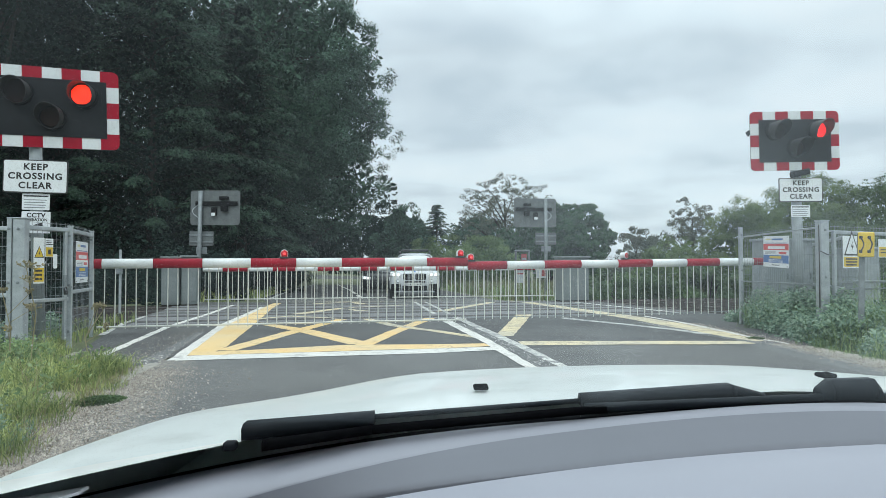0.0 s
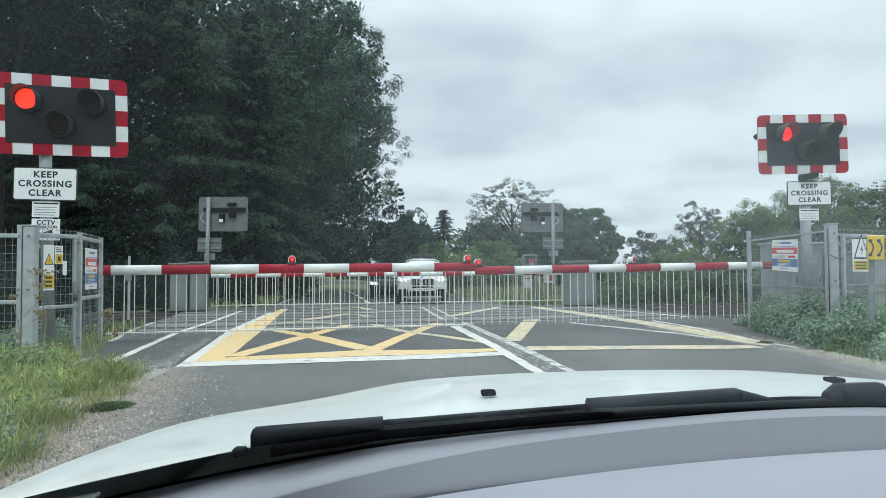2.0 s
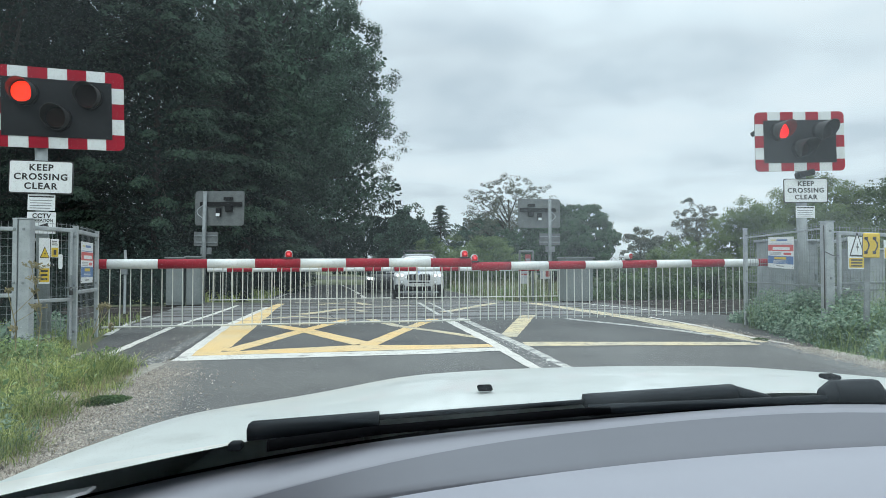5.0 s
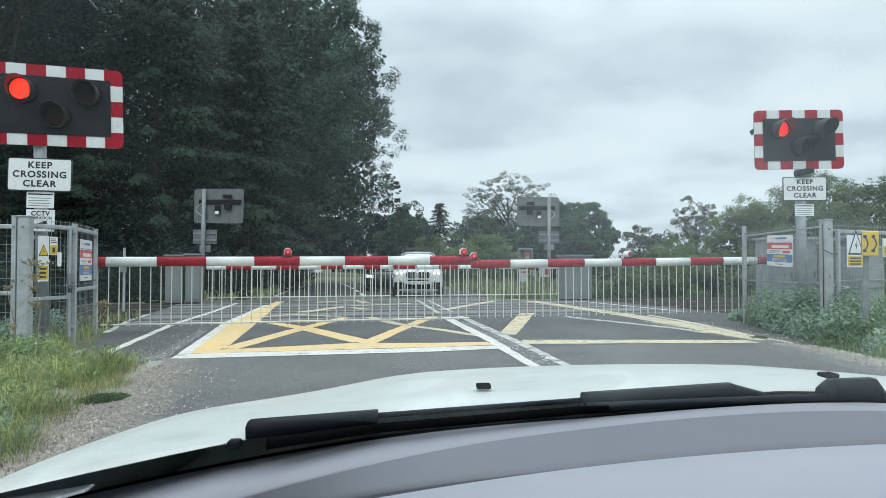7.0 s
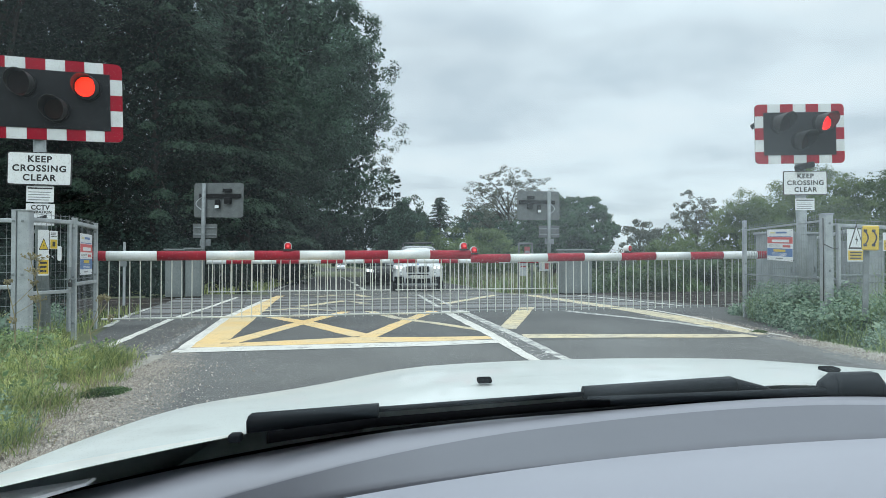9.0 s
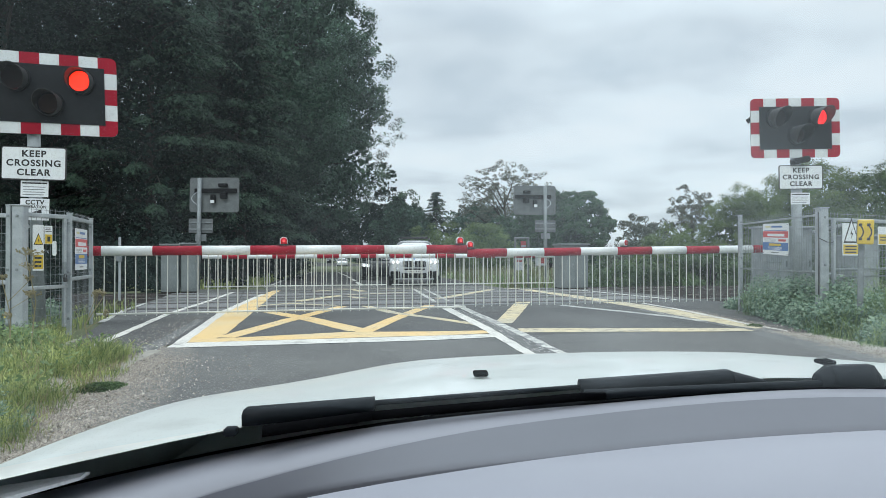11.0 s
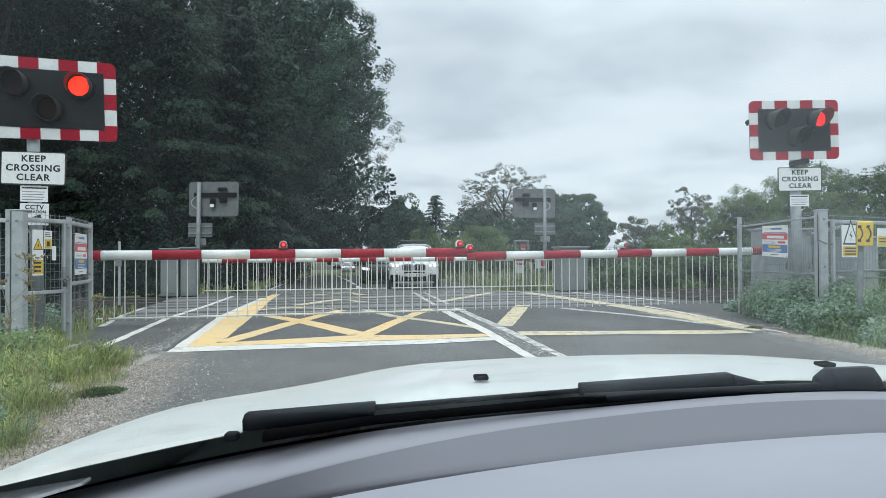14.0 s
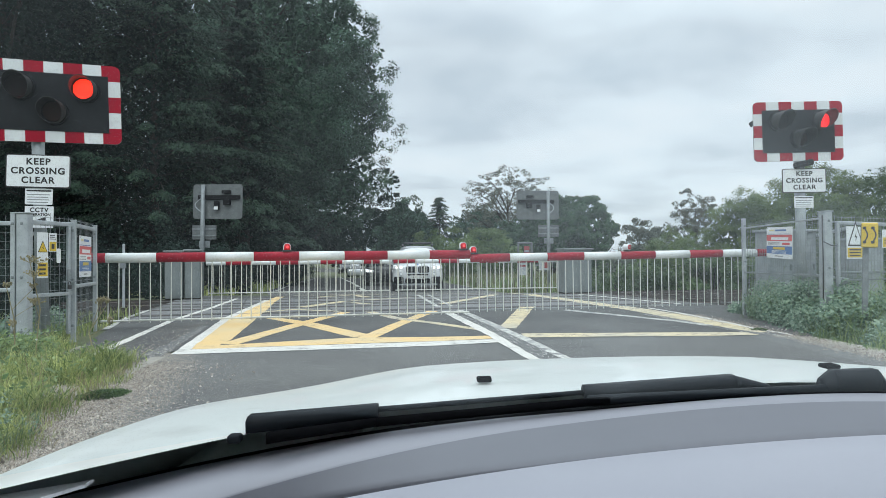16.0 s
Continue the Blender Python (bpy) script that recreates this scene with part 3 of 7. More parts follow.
# painted lines, each a sheet of paint on the deck
def make_lines():
    th = thing("road_markings", pose(0, 0, 0), "worn yellow box junction and white line markings on asphalt", "road marking", kind="structure")
    L = lambda n, p, w, m, lift=0.012: line_on_road(n, p, w, m, lift, "", th)
    # left lane box
    L("white_line", [(-2.90, 7.74), (-1.0, 8.17), (-0.09, 8.38), (0.72, 8.64)], [0.42, 0.42, 0.42, 0.34], "white_line", 0.013)
    L("white_line", [(-2.88, 7.56), (-3.82, 12.33), (-4.56, 18.0)], [0.13, 0.14, 0.12], "white_line", 0.012)
    L("yellow_line", [(-2.78, 8.0), (-2.90, 8.86), (-3.52, 12.33), (-4.35, 17.63), (-4.62, 19.8)], [0.26, 0.38, 0.46, 0.26, 0.22], "yellow_line", 0.010)
    L("yellow_line", [(-2.75, 8.15), (-2.44, 8.26), (-1.1, 8.75), (-0.1, 8.86), (0.62, 9.06)], [0.34, 0.36, 0.66, 0.48, 0.34], "yellow_line", 0.011)
    L("diagonal", [(-2.60, 8.45), (-2.31, 10.86), (-2.0, 12.97), (-1.9, 13.6)], [0.26, 0.25, 0.22, 0.2], "yellow_line", 0.014)
    L("diagonal", [(-3.3, 12.7), (-2.14, 11.1), (-1.05, 9.2)], [0.22, 0.32, 0.32], "yellow_line", 0.015)
    L("diagonal", [(-1.0, 9.0), (-0.58, 11.75), (-0.40, 12.7), (-0.2, 13.8)], [0.24, 0.22, 0.22, 0.22], "yellow_line", 0.014)
    L("diagonal", [(-1.45, 13.7), (-0.79, 12.07), (-0.12, 11.1), (0.56, 10.0)], [0.18, 0.22, 0.2, 0.18], "faded_yellow", 0.015)
    # right lane box
    L("diagonal", [(1.80, 14.9), (0.94, 10.2)], [0.32, 0.26], "faded_yellow", 0.014)
    L("yellow_line", [(1.06, 9.23), (2.6, 9.25), (3.5, 9.25), (4.12, 9.27)], [0.48, 0.44, 0.42, 0.34], "faded_yellow", 0.011)
    L("diagonal", [(2.43, 13.86), (2.82, 13.06), (3.18, 12.40), (3.77, 11.17), (4.0, 10.45)], [0.20, 0.20, 0.19, 0.18, 0.16], "worn_white", 0.014)
    L("yellow_line", [(4.32, 9.4), (4.26, 9.9), (4.20, 10.64), (4.13, 11.64), (4.03, 12.6), (3.88, 13.8), (3.02, 17.87), (2.1, 22.01)], [0.14, 0.28, 0.36, 0.45, 0.50, 0.48, 0.38, 0.34], "faded_yellow", 0.013)
    L("edge_line", [(4.55, 9.1), (4.44, 9.9), (4.44, 10.7), (4.42, 11.8), (4.36, 13.0), (4.20, 14.3)], [0.06, 0.09, 0.11, 0.11, 0.11, 0.10], "white_line", 0.014)
    L("edge_line", [(3.15, 22.6), (4.58, 17.87), (5.31, 15.42)], 0.12, "white_line", 0.012)
    # double centre line
    L("centre_line", [(1.08, 5.2), (0.895, 7.14), (0.64, 9.4), (0.045, 13.7)], [0.13, 0.12, 0.15, 0.18], "white_line", 0.016)
    L("centre_line", [(1.46, 5.2), (1.22, 7.22), (1.02, 8.95), (0.33, 14.0)], [0.11, 0.10, 0.13, 0.16], "worn_white", 0.016)
    L("centre_line", [(-0.1, 15.0), (-0.75, 20.5)], 0.10, "worn_white", 0.016)
    L("centre_line", [(0.2, 15.2), (-0.45, 20.5)], 0.08, "worn_white", 0.016)
    L("worn_grit", [(1.27, 5.2), (1.05, 7.2), (0.83, 9.2), (0.3, 12.6)], [0.42, 0.40, 0.34, 0.2], "gritty_paint", 0.009)
    L("worn_grit", [(-3.08, 7.3), (-3.3, 8.6), (-3.75, 11.0)], [0.22, 0.16, 0.12], "gritty_paint", 0.009)
    L("worn_grit", [(4.35, 9.1), (4.15, 10.2), (4.05, 11.4), (3.85, 12.8)], [0.4, 0.46, 0.6, 0.5], "gritty_paint", 0.009)
    # beyond the near barrier
    L("yellow_line", [(-3.6, 13.7), (-3.1, 14.5), (-2.0, 13.8)], 0.2, "faded_yellow", 0.015)
    L("diagonal", [(-3.1, 15.1), (-2.45, 17.3), (-1.8, 16.2)], 0.3, "faded_yellow", 0.014)
    L("diagonal", [(-3.5, 19.4), (-2.62, 20.6), (-2.1, 19.2)], 0.3, "faded_yellow", 0.014)
    L("diagonal", [(-2.3, 17.6), (-0.9, 18.8)], 0.22, "faded_yellow", 0.014)
    L("diagonal", [(0.0, 16.0), (1.5, 20.2)], 0.25, "faded_yellow", 0.014)
    L("yellow_line", [(-4.4, 20.6), (-2.5, 21.2), (1.8, 22.2)], 0.25, "faded_yellow", 0.013)
    L("edge_line", [(-3.72, 7.25), (-4.65, 11.98), (-5.05, 15.23), (-5.6, 18.9)], 0.11, "white_line", 0.012)
    L("edge_line", [(-5.05, 10.4), (-5.74, 12.7), (-6.15, 14.6)], 0.10, "worn_white", 0.012)
    for k in range(9):
        f0 = k / 9
        at = lambda f: (-2.9 - 8.3 * f, 26 + 50 * f)
        L("centre_line", [at(f0), at(f0 + 0.075)], 0.15, "white_line", 0.012)
    L("edge_line", [(-6.4, 26.5), (-13.5, 75)], 0.12, "worn_white", 0.012)


SKEW = 0.255          # the railway's slope in plan
RAIL_MID = 17.0       # where its middle crosses x = 0
UX = Vector((1, SKEW, 0)).normalized()
UY = Vector((-UX.y, UX.x, 0))


def on_rail(along, across, z):
    return Vector((0, RAIL_MID, z)) + UX * along + UY * across


def make_railway():
    for side, a0, a1 in (("west", -120, -6.3), ("east", 4.7, 120)):
        bm = bmesh.new()
        bm.faces.new([bm.verts.new(on_rail(a, c, -0.005)) for a, c in ((a0, -4.0), (a1, -4.0), (a1, 3.6), (a0, 3.6))])
        tagged(part("track_bed", bm, "ballast"), "dark brown stone ballast under the tracks", "ballast", kind="structure")
    for c in (-1.75, 1.75):
        for r in (-0.7525, 0.7525):
            bm = bmesh.new()
            rot = Matrix.Rotation(math.atan(SKEW), 4, "Z")
            bx(bm, on_rail(0, c + r, -0.0530), (240, 0.085, 0.12), rot, 0.012)
            bx(bm, on_rail(0, c + r, -0.10), (240, 0.13, 0.02), rot)
            tagged(part("rail", bm, "rail"), "rusty steel running rail with a worn head", "rail", "rails of the double track")
        for r, wide in ((-0.885, 0.18), (-0.62, 0.17), (0.62, 0.17), (0.885, 0.18)):
            bm = bmesh.new()
            rot = Matrix.Rotation(math.atan(SKEW), 4, "Z")
            bx(bm, on_rail(-1.0, c + r, 0.0), (11.6, wide, 0.0090), rot)
            tagged(part("flangeway", bm, "tyre"), "black rubber flangeway seal beside the rail", "rail seal", "flangeway seals", "structure")
        rot = Matrix.Rotation(math.atan(SKEW), 4, "Z")
        for along in (-5.6 + 1.82 * k for k in range(6)):
            for mid, wide in ((0.0, 1.06), (-1.18, 0.40), (1.18, 0.40)):
                bm = box(on_rail(along, c + mid, -0.02), (1.79, wide, 0.0480), rot, 0.004)
                tagged(part("crossing_panel", bm, "panel"), "grey rubber crossing panel between the rails", "crossing panel", "crossing panels", "structure")
        sl = box((0, 0, -0.07), (0.25, 2.5, 0.14), None, 0.015)
        first = None
        k = 0
        for a in [-7.6 - 0.65 * i for i in range(26)] + [6.0 + 0.65 * i for i in range(26)]:
            m = Matrix.Translation(on_rail(a, c, 0.012)) @ Matrix.Rotation(math.atan(SKEW), 4, "Z")
            if first is None:
                first = part("sleeper", sl, "sleeper")
                first.matrix_basis = m
                ob = first
            else:
                ob = new("sleeper", first.data)
                ob.matrix_basis = m
            tagged(ob, "brown-stained concrete railway sleeper in ballast", "sleeper", "sleepers of the tracks")


make_ground()
make_road()
make_lines()
make_railway()

# ---- barriers ----


def side_lamp(th, x, z):
    """A white lamp drum on the boom, turned half aside, with a red face in a pale ring."""
    lamp = part("lamp", box((x, 0, z + 0.012), (0.12, 0.09, 0.026), None, 0.006), "ink", th, "warning lamp on the boom")
    o, d = Vector((x + 0.01, 0, z + 0.076)), Vector((-0.42, 0.908, 0))
    part("lamp_housing", tube(bmesh.new(), (o - d * 0.065, o - d * 0.055, o + d * 0.055, o + d * 0.06), [0.045, 0.056, 0.058, 0.050], 18), "boom_white", lamp)
    part("lamp_glass", tube(bmesh.new(), (o + d * 0.056, o + d * 0.064, o + d * 0.068), [0.050, 0.048, 0.036], 18), "red_dim", lamp, "dull red lamp glass", True)
    part("ring", tube(bmesh.new(), (o + d * 0.062, o + d * 0.072), [0.030, 0.026], 16), "notice_red", lamp)


def barrier(base, tip, z0, z1, skirt0, skirt1, colours, lamps, pitch, thick, label, start=0.06, foot=0.016):
    """A lowered barrier: striped boom with a hanging skirt of rods, lamps on top. base, tip: (x, y)."""
    b, t = Vector((*base, z0)), Vector((*tip, z1))
    d = t - b
    flat = Vector((d.x, d.y, 0))
    length = flat.length
    th = thing("level_crossing_barrier", Matrix.Translation((b.x, b.y, 0)) @ Matrix.Rotation(math.atan2(d.y, d.x), 4, "Z"),
               label, "barrier", "barriers of the crossing")
    slope = (z1 - z0) / length
    n = len(colours)
    for i, (c, f0, f1) in enumerate(colours):
        x0, x1 = f0 * length, f1 * length
        r = thick / 2
        bm = bmesh.new()
        # slightly flattened round boom
        tube(bm, ((x0, 0, z0 + slope * x0), (x1, 0, z0 + slope * x1)), r, 14)
        bmesh.ops.scale(bm, vec=(1, 0.75, 1), verts=bm.verts)
        part("stripe", bm, "boom_red" if c == "r" else "boom_white", th, smooth=True)
    rail = bmesh.new()
    tube(rail, ((0.05, 0, skirt0), (length - 0.05, 0, skirt1)), foot, 6)
    part("bottom_rail", rail, "rod" if foot > 0.01 else "galv_dull", th, "thin rail along the foot of the skirt")
    k = int((length - start - 0.02) / pitch)
    proto = None
    for i in range(k + 1):
        x = start + i * pitch
        zt, zb = z0 + slope * x - thick * 0.4, skirt0 + (skirt1 - skirt0) * x / length - 0.035
        h = zt - zb
        if proto is None:
            proto = part("rod", rod((0, 0, 0), (0, 0, 1.0), 0.0085, 6), "rod", th)
            proto.matrix_basis = Matrix.Translation((x, 0, zb)) @ Matrix.Diagonal((1, 1, h, 1))
        else:
            lean = Matrix.Rotation(random.uniform(-0.008, 0.008), 4, "Y")
            share("rod", proto, th, Matrix.Translation((x, 0, zb)) @ lean @ Matrix.Diagonal((1, 1, h, 1)))
    for f, glow, body in lamps:
        if glow == "red_dim":
            side_lamp(th, f * length, z0 + slope * f * length + thick / 2)
            continue
        x = f * length
        z = z0 + slope * x + thick / 2
        lamp = part("lamp", box((x, 0, z + 0.012), (0.15, 0.10, 0.026), None, 0.006), "ink", th, "warning lamp on the boom")
        s = -1 if d.x > 0 else 1
        # an upright housing with a domed top and a deep red face
        bm = bmesh.new()
        tube(bm, ((x, -0.045 * s, z + 0.078), (x, 0.03 * s, z + 0.078)), 0.060, 18)
        bx(bm, (x, -0.007 * s, z + 0.052), (0.118, 0.074, 0.055), None, 0.006)
        part("lamp_housing", bm, body, lamp)
        bm = bmesh.new()
        tube(bm, ((x, s * 0.030, z + 0.076), (x, s * 0.050, z + 0.076), (x, s * 0.062, z + 0.076)), [0.054, 0.050, 0.036], 18)
        bx(bm, (x, s * 0.036, z + 0.048), (0.100, 0.026, 0.048), None, 0.006)
        part("lamp_glass", bm, glow, lamp, "deep red lamp glass", True)
        part("lamp_core", tube(bmesh.new(), ((x, s * 0.060, z + 0.072), (x, s * 0.064, z + 0.072)), 0.022, 12), "lamp_core" if glow == "red_glow" else glow, lamp, "bright heart of the lamp")
    return th


def stripes(edges, first):
    out = []
    for i, (a, b) in enumerate(zip(edges, edges[1:])):
        out.append((first if i % 2 == 0 else ("w" if first == "r" else "r"), a, b))
    return out


near_l = stripes([-0.0167, 0.0202, 0.1416, 0.263, 0.3858, 0.5054, 0.6289, 0.7501, 0.8721, 0.9945], "r")
barrier((-5.21, 10.49), (0.5, 12.02), 1.070, 1.106, 0.115, 0.115, near_l,
        [(0.4736, "red_glow", "boom_white"), (0.9738, "red_glow", "boom_white")], 0.149, 0.150,
        "lowered red and white barrier boom with a white rod skirt", 0.004)
near_r = [(c, b, a) for c, a, b in stripes([1.0012, 0.8739, 0.7471, 0.619, 0.4876, 0.3611, 0.2314, 0.1051, -0.0288, -0.0833], "r")]
barrier((5.95, 13.53), (0.505, 12.27), 1.113, 1.040, 0.155, 0.125, near_r,
        [(0.9938, "red_glow", "boom_white"), (0.4609, "red_dim", "boom_white")], 0.149, 0.148,
        "lowered red and white barrier boom reaching from behind the fence", 0.084, 0.006)
far_l = stripes([0, 0.1, 0.23, 0.36, 0.48, 0.60, 0.72, 0.84, 0.93, 1.0], "w")
barrier((-6.75, 19.85), (-1.55, 21.20), 0.965, 0.985, 0.11, 0.11, far_l, [], 0.15, 0.125,
        "far lowered red and white barrier boom with rod skirt")
far_r = stripes([0, 0.13, 0.26, 0.38, 0.50, 0.62, 0.74, 0.87, 1.0], "w")
barrier((3.75, 22.60), (-1.50, 21.22), 0.985, 0.985, 0.11, 0.11, far_r, [], 0.15, 0.125,
        "far lowered red and white barrier boom with rod skirt")

# ---- signals ----
BW, BH = 1.53, 1.02
flashers = []


def letters(text, size, material, m, parent, name="lettering", spacing=1.0, extrude=0.0006):
    cu = bpy.data.curves.new(name, "FONT")
    cu.body, cu.size, cu.align_x, cu.align_y, cu.extrude, cu.space_character, cu.offset = text, size, "CENTER", "CENTER", extrude, spacing, size * 0.032
    tmp = new(name, cu)
    me = bpy.data.meshes.new_from_object(tmp.evaluated_get(bpy.context.evaluated_depsgraph_get()))
    bpy.data.objects.remove(tmp)
    me.materials.clear()
    me.materials.append(M[material])
    ob = new(name, me)
    ob.parent = parent
    ob.matrix_basis = m
    return ob


STAND = Matrix.Rotation(radians(90), 4, "X")   # lays a flat text or panel upright, facing -y


def rounded_panel(bm, w, h, r, thick, y=0.0, cx=0.0, cz=0.0, seg=5):
    """An upright panel with rounded corners, its front at y - thick."""
    pts = []
    for sx, sz, a0 in ((1, 1, 0), (-1, 1, 90), (-1, -1, 180), (1, -1, 270)):
        for k in range(seg + 1):
            a = radians(a0 + 90 * k / seg)
            pts.append((cx + sx * (w / 2 - r) + r * math.cos(a), cz + sz * (h / 2 - r) + r * math.sin(a)))
    front = [bm.verts.new((x, y - thick, z)) for x, z in pts]
    back = [bm.verts.new((x, y, z)) for x, z in pts]
    bm.faces.new(front[::-1])
    bm.faces.new(back)
    for i in range(len(pts)):
        j = (i + 1) % len(pts)
        bm.faces.new((front[i], front[j], back[j], back[i]))
    bmesh.ops.recalc_face_normals(bm, faces=bm.faces)
    return bm


def lamp_unit(th, x, z, kind, yaw, lit="led", reach=0.22):
    """One lamp of the signal: housing, visor and lens, turned by yaw on the board."""
    aim = Matrix.Rotation(radians(yaw), 4, "Z")
    turn = lambda b: bmesh.ops.rotate(b, cent=(x, -0.02, z), matrix=aim.to_3x3(), verts=b.verts)
    bm = bmesh.new()
    tube(bm, ((x, 0.0, z), (x, -0.05, z)), 0.165, 24)
    turn(bm)
    unit = part("lamp_unit", bm, "hood", th)
    bm = bmesh.new()
    n = 28
    rings = []
    for k in range(n):
        a = 2 * math.pi * k / n
        up = math.sin(a)
        ln = 0.02 + (reach - 0.02) * (0.5 + 0.5 * up) ** 0.6
        for r in (0.150, 0.142):
            rings.append((Vector((x + r * math.cos(a), -0.05, z + r * up)), Vector((x + r * math.cos(a), -0.05 - ln, z + r * up))))
    vs = [(bm.verts.new(p), bm.verts.new(q)) for p, q in rings]
    for k in range(n):
        o0, i0, o1, i1 = vs[2 * k], vs[2 * k + 1], vs[(2 * k + 2) % (2 * n)], vs[(2 * k + 3) % (2 * n)]
        bm.faces.new((o0[0], o1[0], o1[1], o0[1]))
        bm.faces.new((i0[0], i0[1], i1[1], i1[0]))
        bm.faces.new((o0[1], o1[1], i1[1], i0[1]))
    turn(bm)
    part("visor", bm, "visor", unit, "faded black visor, cut away below", smooth=False)
    if kind == "amber":
        bm = bmesh.new()
        tube(bm, ((x, -0.051, z), (x, -0.075, z)), [0.128, 0.118], 24)
        turn(bm)
        part("lens", bm, "amber_lens", unit, "dark unlit amber lens")
        return None
    # the lens turns on an upright pin: an LED array on one face, dark glass on the other
    bm = bmesh.new()
    tube(bm, ((0, 0.0015, 0), (0, 0.010, 0)), 0.1412, 28)
    lens = part("lens", bm, "dark_lens", unit, "round red LED lens")
    lens.data.materials.append(M[lit])
    bm = bmesh.new()
    bm.from_mesh(lens.data)
    ring = bmesh.ops.create_circle(bm, cap_ends=True, segments=28, radius=0.126, matrix=Matrix.Translation((0, -0.001, 0)) @ STAND)
    for f in {f for v in ring["verts"] for f in v.link_faces}:
        f.material_index = 1
    bm.to_mesh(lens.data)
    bm.free()
    lens.matrix_basis = Matrix.Translation((x, -0.02, z)) @ aim @ Matrix.Translation((0, -0.085, 0))
    return lens


def signal(m, pole_at, pole_top, foot, label, pole_r=0.07, yaw=0, lit="led", reach=0.22):
    """A flashing road signal with its striped backboard on a pole; origin at the board's centre."""
    th = thing("level_crossing_signal", m, label, "traffic signal", "signals of the crossing")
    bm = bmesh.new()
    rounded_panel(bm, BW - 0.29, BH - 0.285, 0.004, 0.012, -0.002)
    part("backboard", bm, "board", th)
    bm = bmesh.new()
    rounded_panel(bm, BW, BH, 0.075, 0.02, 0.02)
    part("backing_plate", bm, "galv_dull", th, "grey plate behind the striped border")
    sw, sh, e = BW / 7, BH / 5, 0.145
    for i in range(7):
        for z in (1, -1):
            bm = bmesh.new()
            if i in (0, 6):
                # corner piece with its outer corner rounded
                sx = -1 if i == 0 else 1
                r, pts = 0.075, []
                x0, x1, z0, z1 = sx * (BW / 2 - sw), sx * BW / 2, z * (BH / 2 - e), z * BH / 2
                pts = [(x0, z0), (sx * (BW / 2 - e), z0), (sx * (BW / 2 - e), z * (BH / 2 - sh)), (x1, z * (BH / 2 - sh))]
                for k in range(6):
                    a = radians(90 * k / 5)
                    pts.append((x1 - sx * r + sx * r * math.cos(a), z1 - z * r + z * r * math.sin(a)))
                pts.append((x0, z1))
                f = [bm.verts.new((x, -0.006, zz)) for x, zz in pts]
                b = [bm.verts.new((x, -0.0005, zz)) for x, zz in pts]
                bm.faces.new(f)
                for k in range(len(pts)):
                    bm.faces.new((f[k], f[(k + 1) % len(pts)], b[(k + 1) % len(pts)], b[k]))
                bmesh.ops.recalc_face_normals(bm, faces=bm.faces)
            else:
                bx(bm, (-BW / 2 + sw * (i + 0.5), -0.0033, z * (BH - e) / 2), (sw - 0.001, 0.0055, e))
            part("stripe", bm, "stripe_red" if i % 2 == 0 else "stripe_white", th)
    for j in (1, 2, 3):
        for s in (1, -1):
            part("stripe", box((s * (BW - e) / 2, -0.0033, -BH / 2 + sh * (j + 0.5)), (e, 0.0055, sh - 0.001)),
                 "stripe_red" if j == 2 else "stripe_white", th)
    a, b = lamp_unit(th, -0.36, 0.17, "red", yaw, lit, reach), lamp_unit(th, 0.36, 0.17, "red", yaw, lit, reach)
    lamp_unit(th, 0.0, -0.13, "amber", yaw, lit, reach)
    flashers.append((a, b))
    px, py = pole_at
    part("pole", rod((px, py, pole_top), (px, py, foot), pole_r, 14), "galv_pole", th, "galvanised steel pole", True)
    part("bracket", box((px, py - 0.04, -BH / 2 + 0.12), (0.26, 0.05, 0.08), None, 0.01), "hood", th)
    return th


def keep_clear(m, label):
    th = thing("warning_sign", m, label, "road sign", "keep clear signs")
    bm = bmesh.new()
    rounded_panel(bm, 0.755, 0.415, 0.03, 0.012)
    part("border", bm, "ink", th, "black edge of the plate")
    bm = bmesh.new()
    rounded_panel(bm, 0.728, 0.388, 0.022, 0.004, -0.013)
    face = part("plate", bm, "sign_white", th)
    for k, word in enumerate(("KEEP", "CROSSING", "CLEAR")):
        letters(word, 0.110, "ink", Matrix.Translation((0, -0.0185, 0.116 - 0.116 * k)) @ STAND @ Matrix.Diagonal((1.06, 1, 1, 1)), face, "lettering", 1.17)
    return th


def bars(parent, x0, x1, z0, rows, pitch, h, material, y, seed=1):
    """Lines of unreadable print as plain bars."""
    rng = random.Random(seed)
    for i in range(rows):
        e = x1 - rng.uniform(0, 0.2) * (x1 - x0)
        part("print_line", box(((x0 + e) / 2, y, z0 - i * pitch), (e - x0, 0.0012, h)), material, parent)


def small_plate(m, w, h, label, rows=4):
    th = thing("information_plate", m, label, "sign", "information plates")
    bm = bmesh.new()
    rounded_panel(bm, w, h, 0.008, 0.006)
    p = part("plate", bm, "sign_white", th)
    part("title_bar", box((0, -0.0066, h * 0.36), (w * 0.9, 0.0012, h * 0.09)), "ink", p)
    bars(p, -w * 0.42, w * 0.44, h * 0.12, rows, h * 0.16, h * 0.05, "grey_ink", -0.0066, 3)
    return th


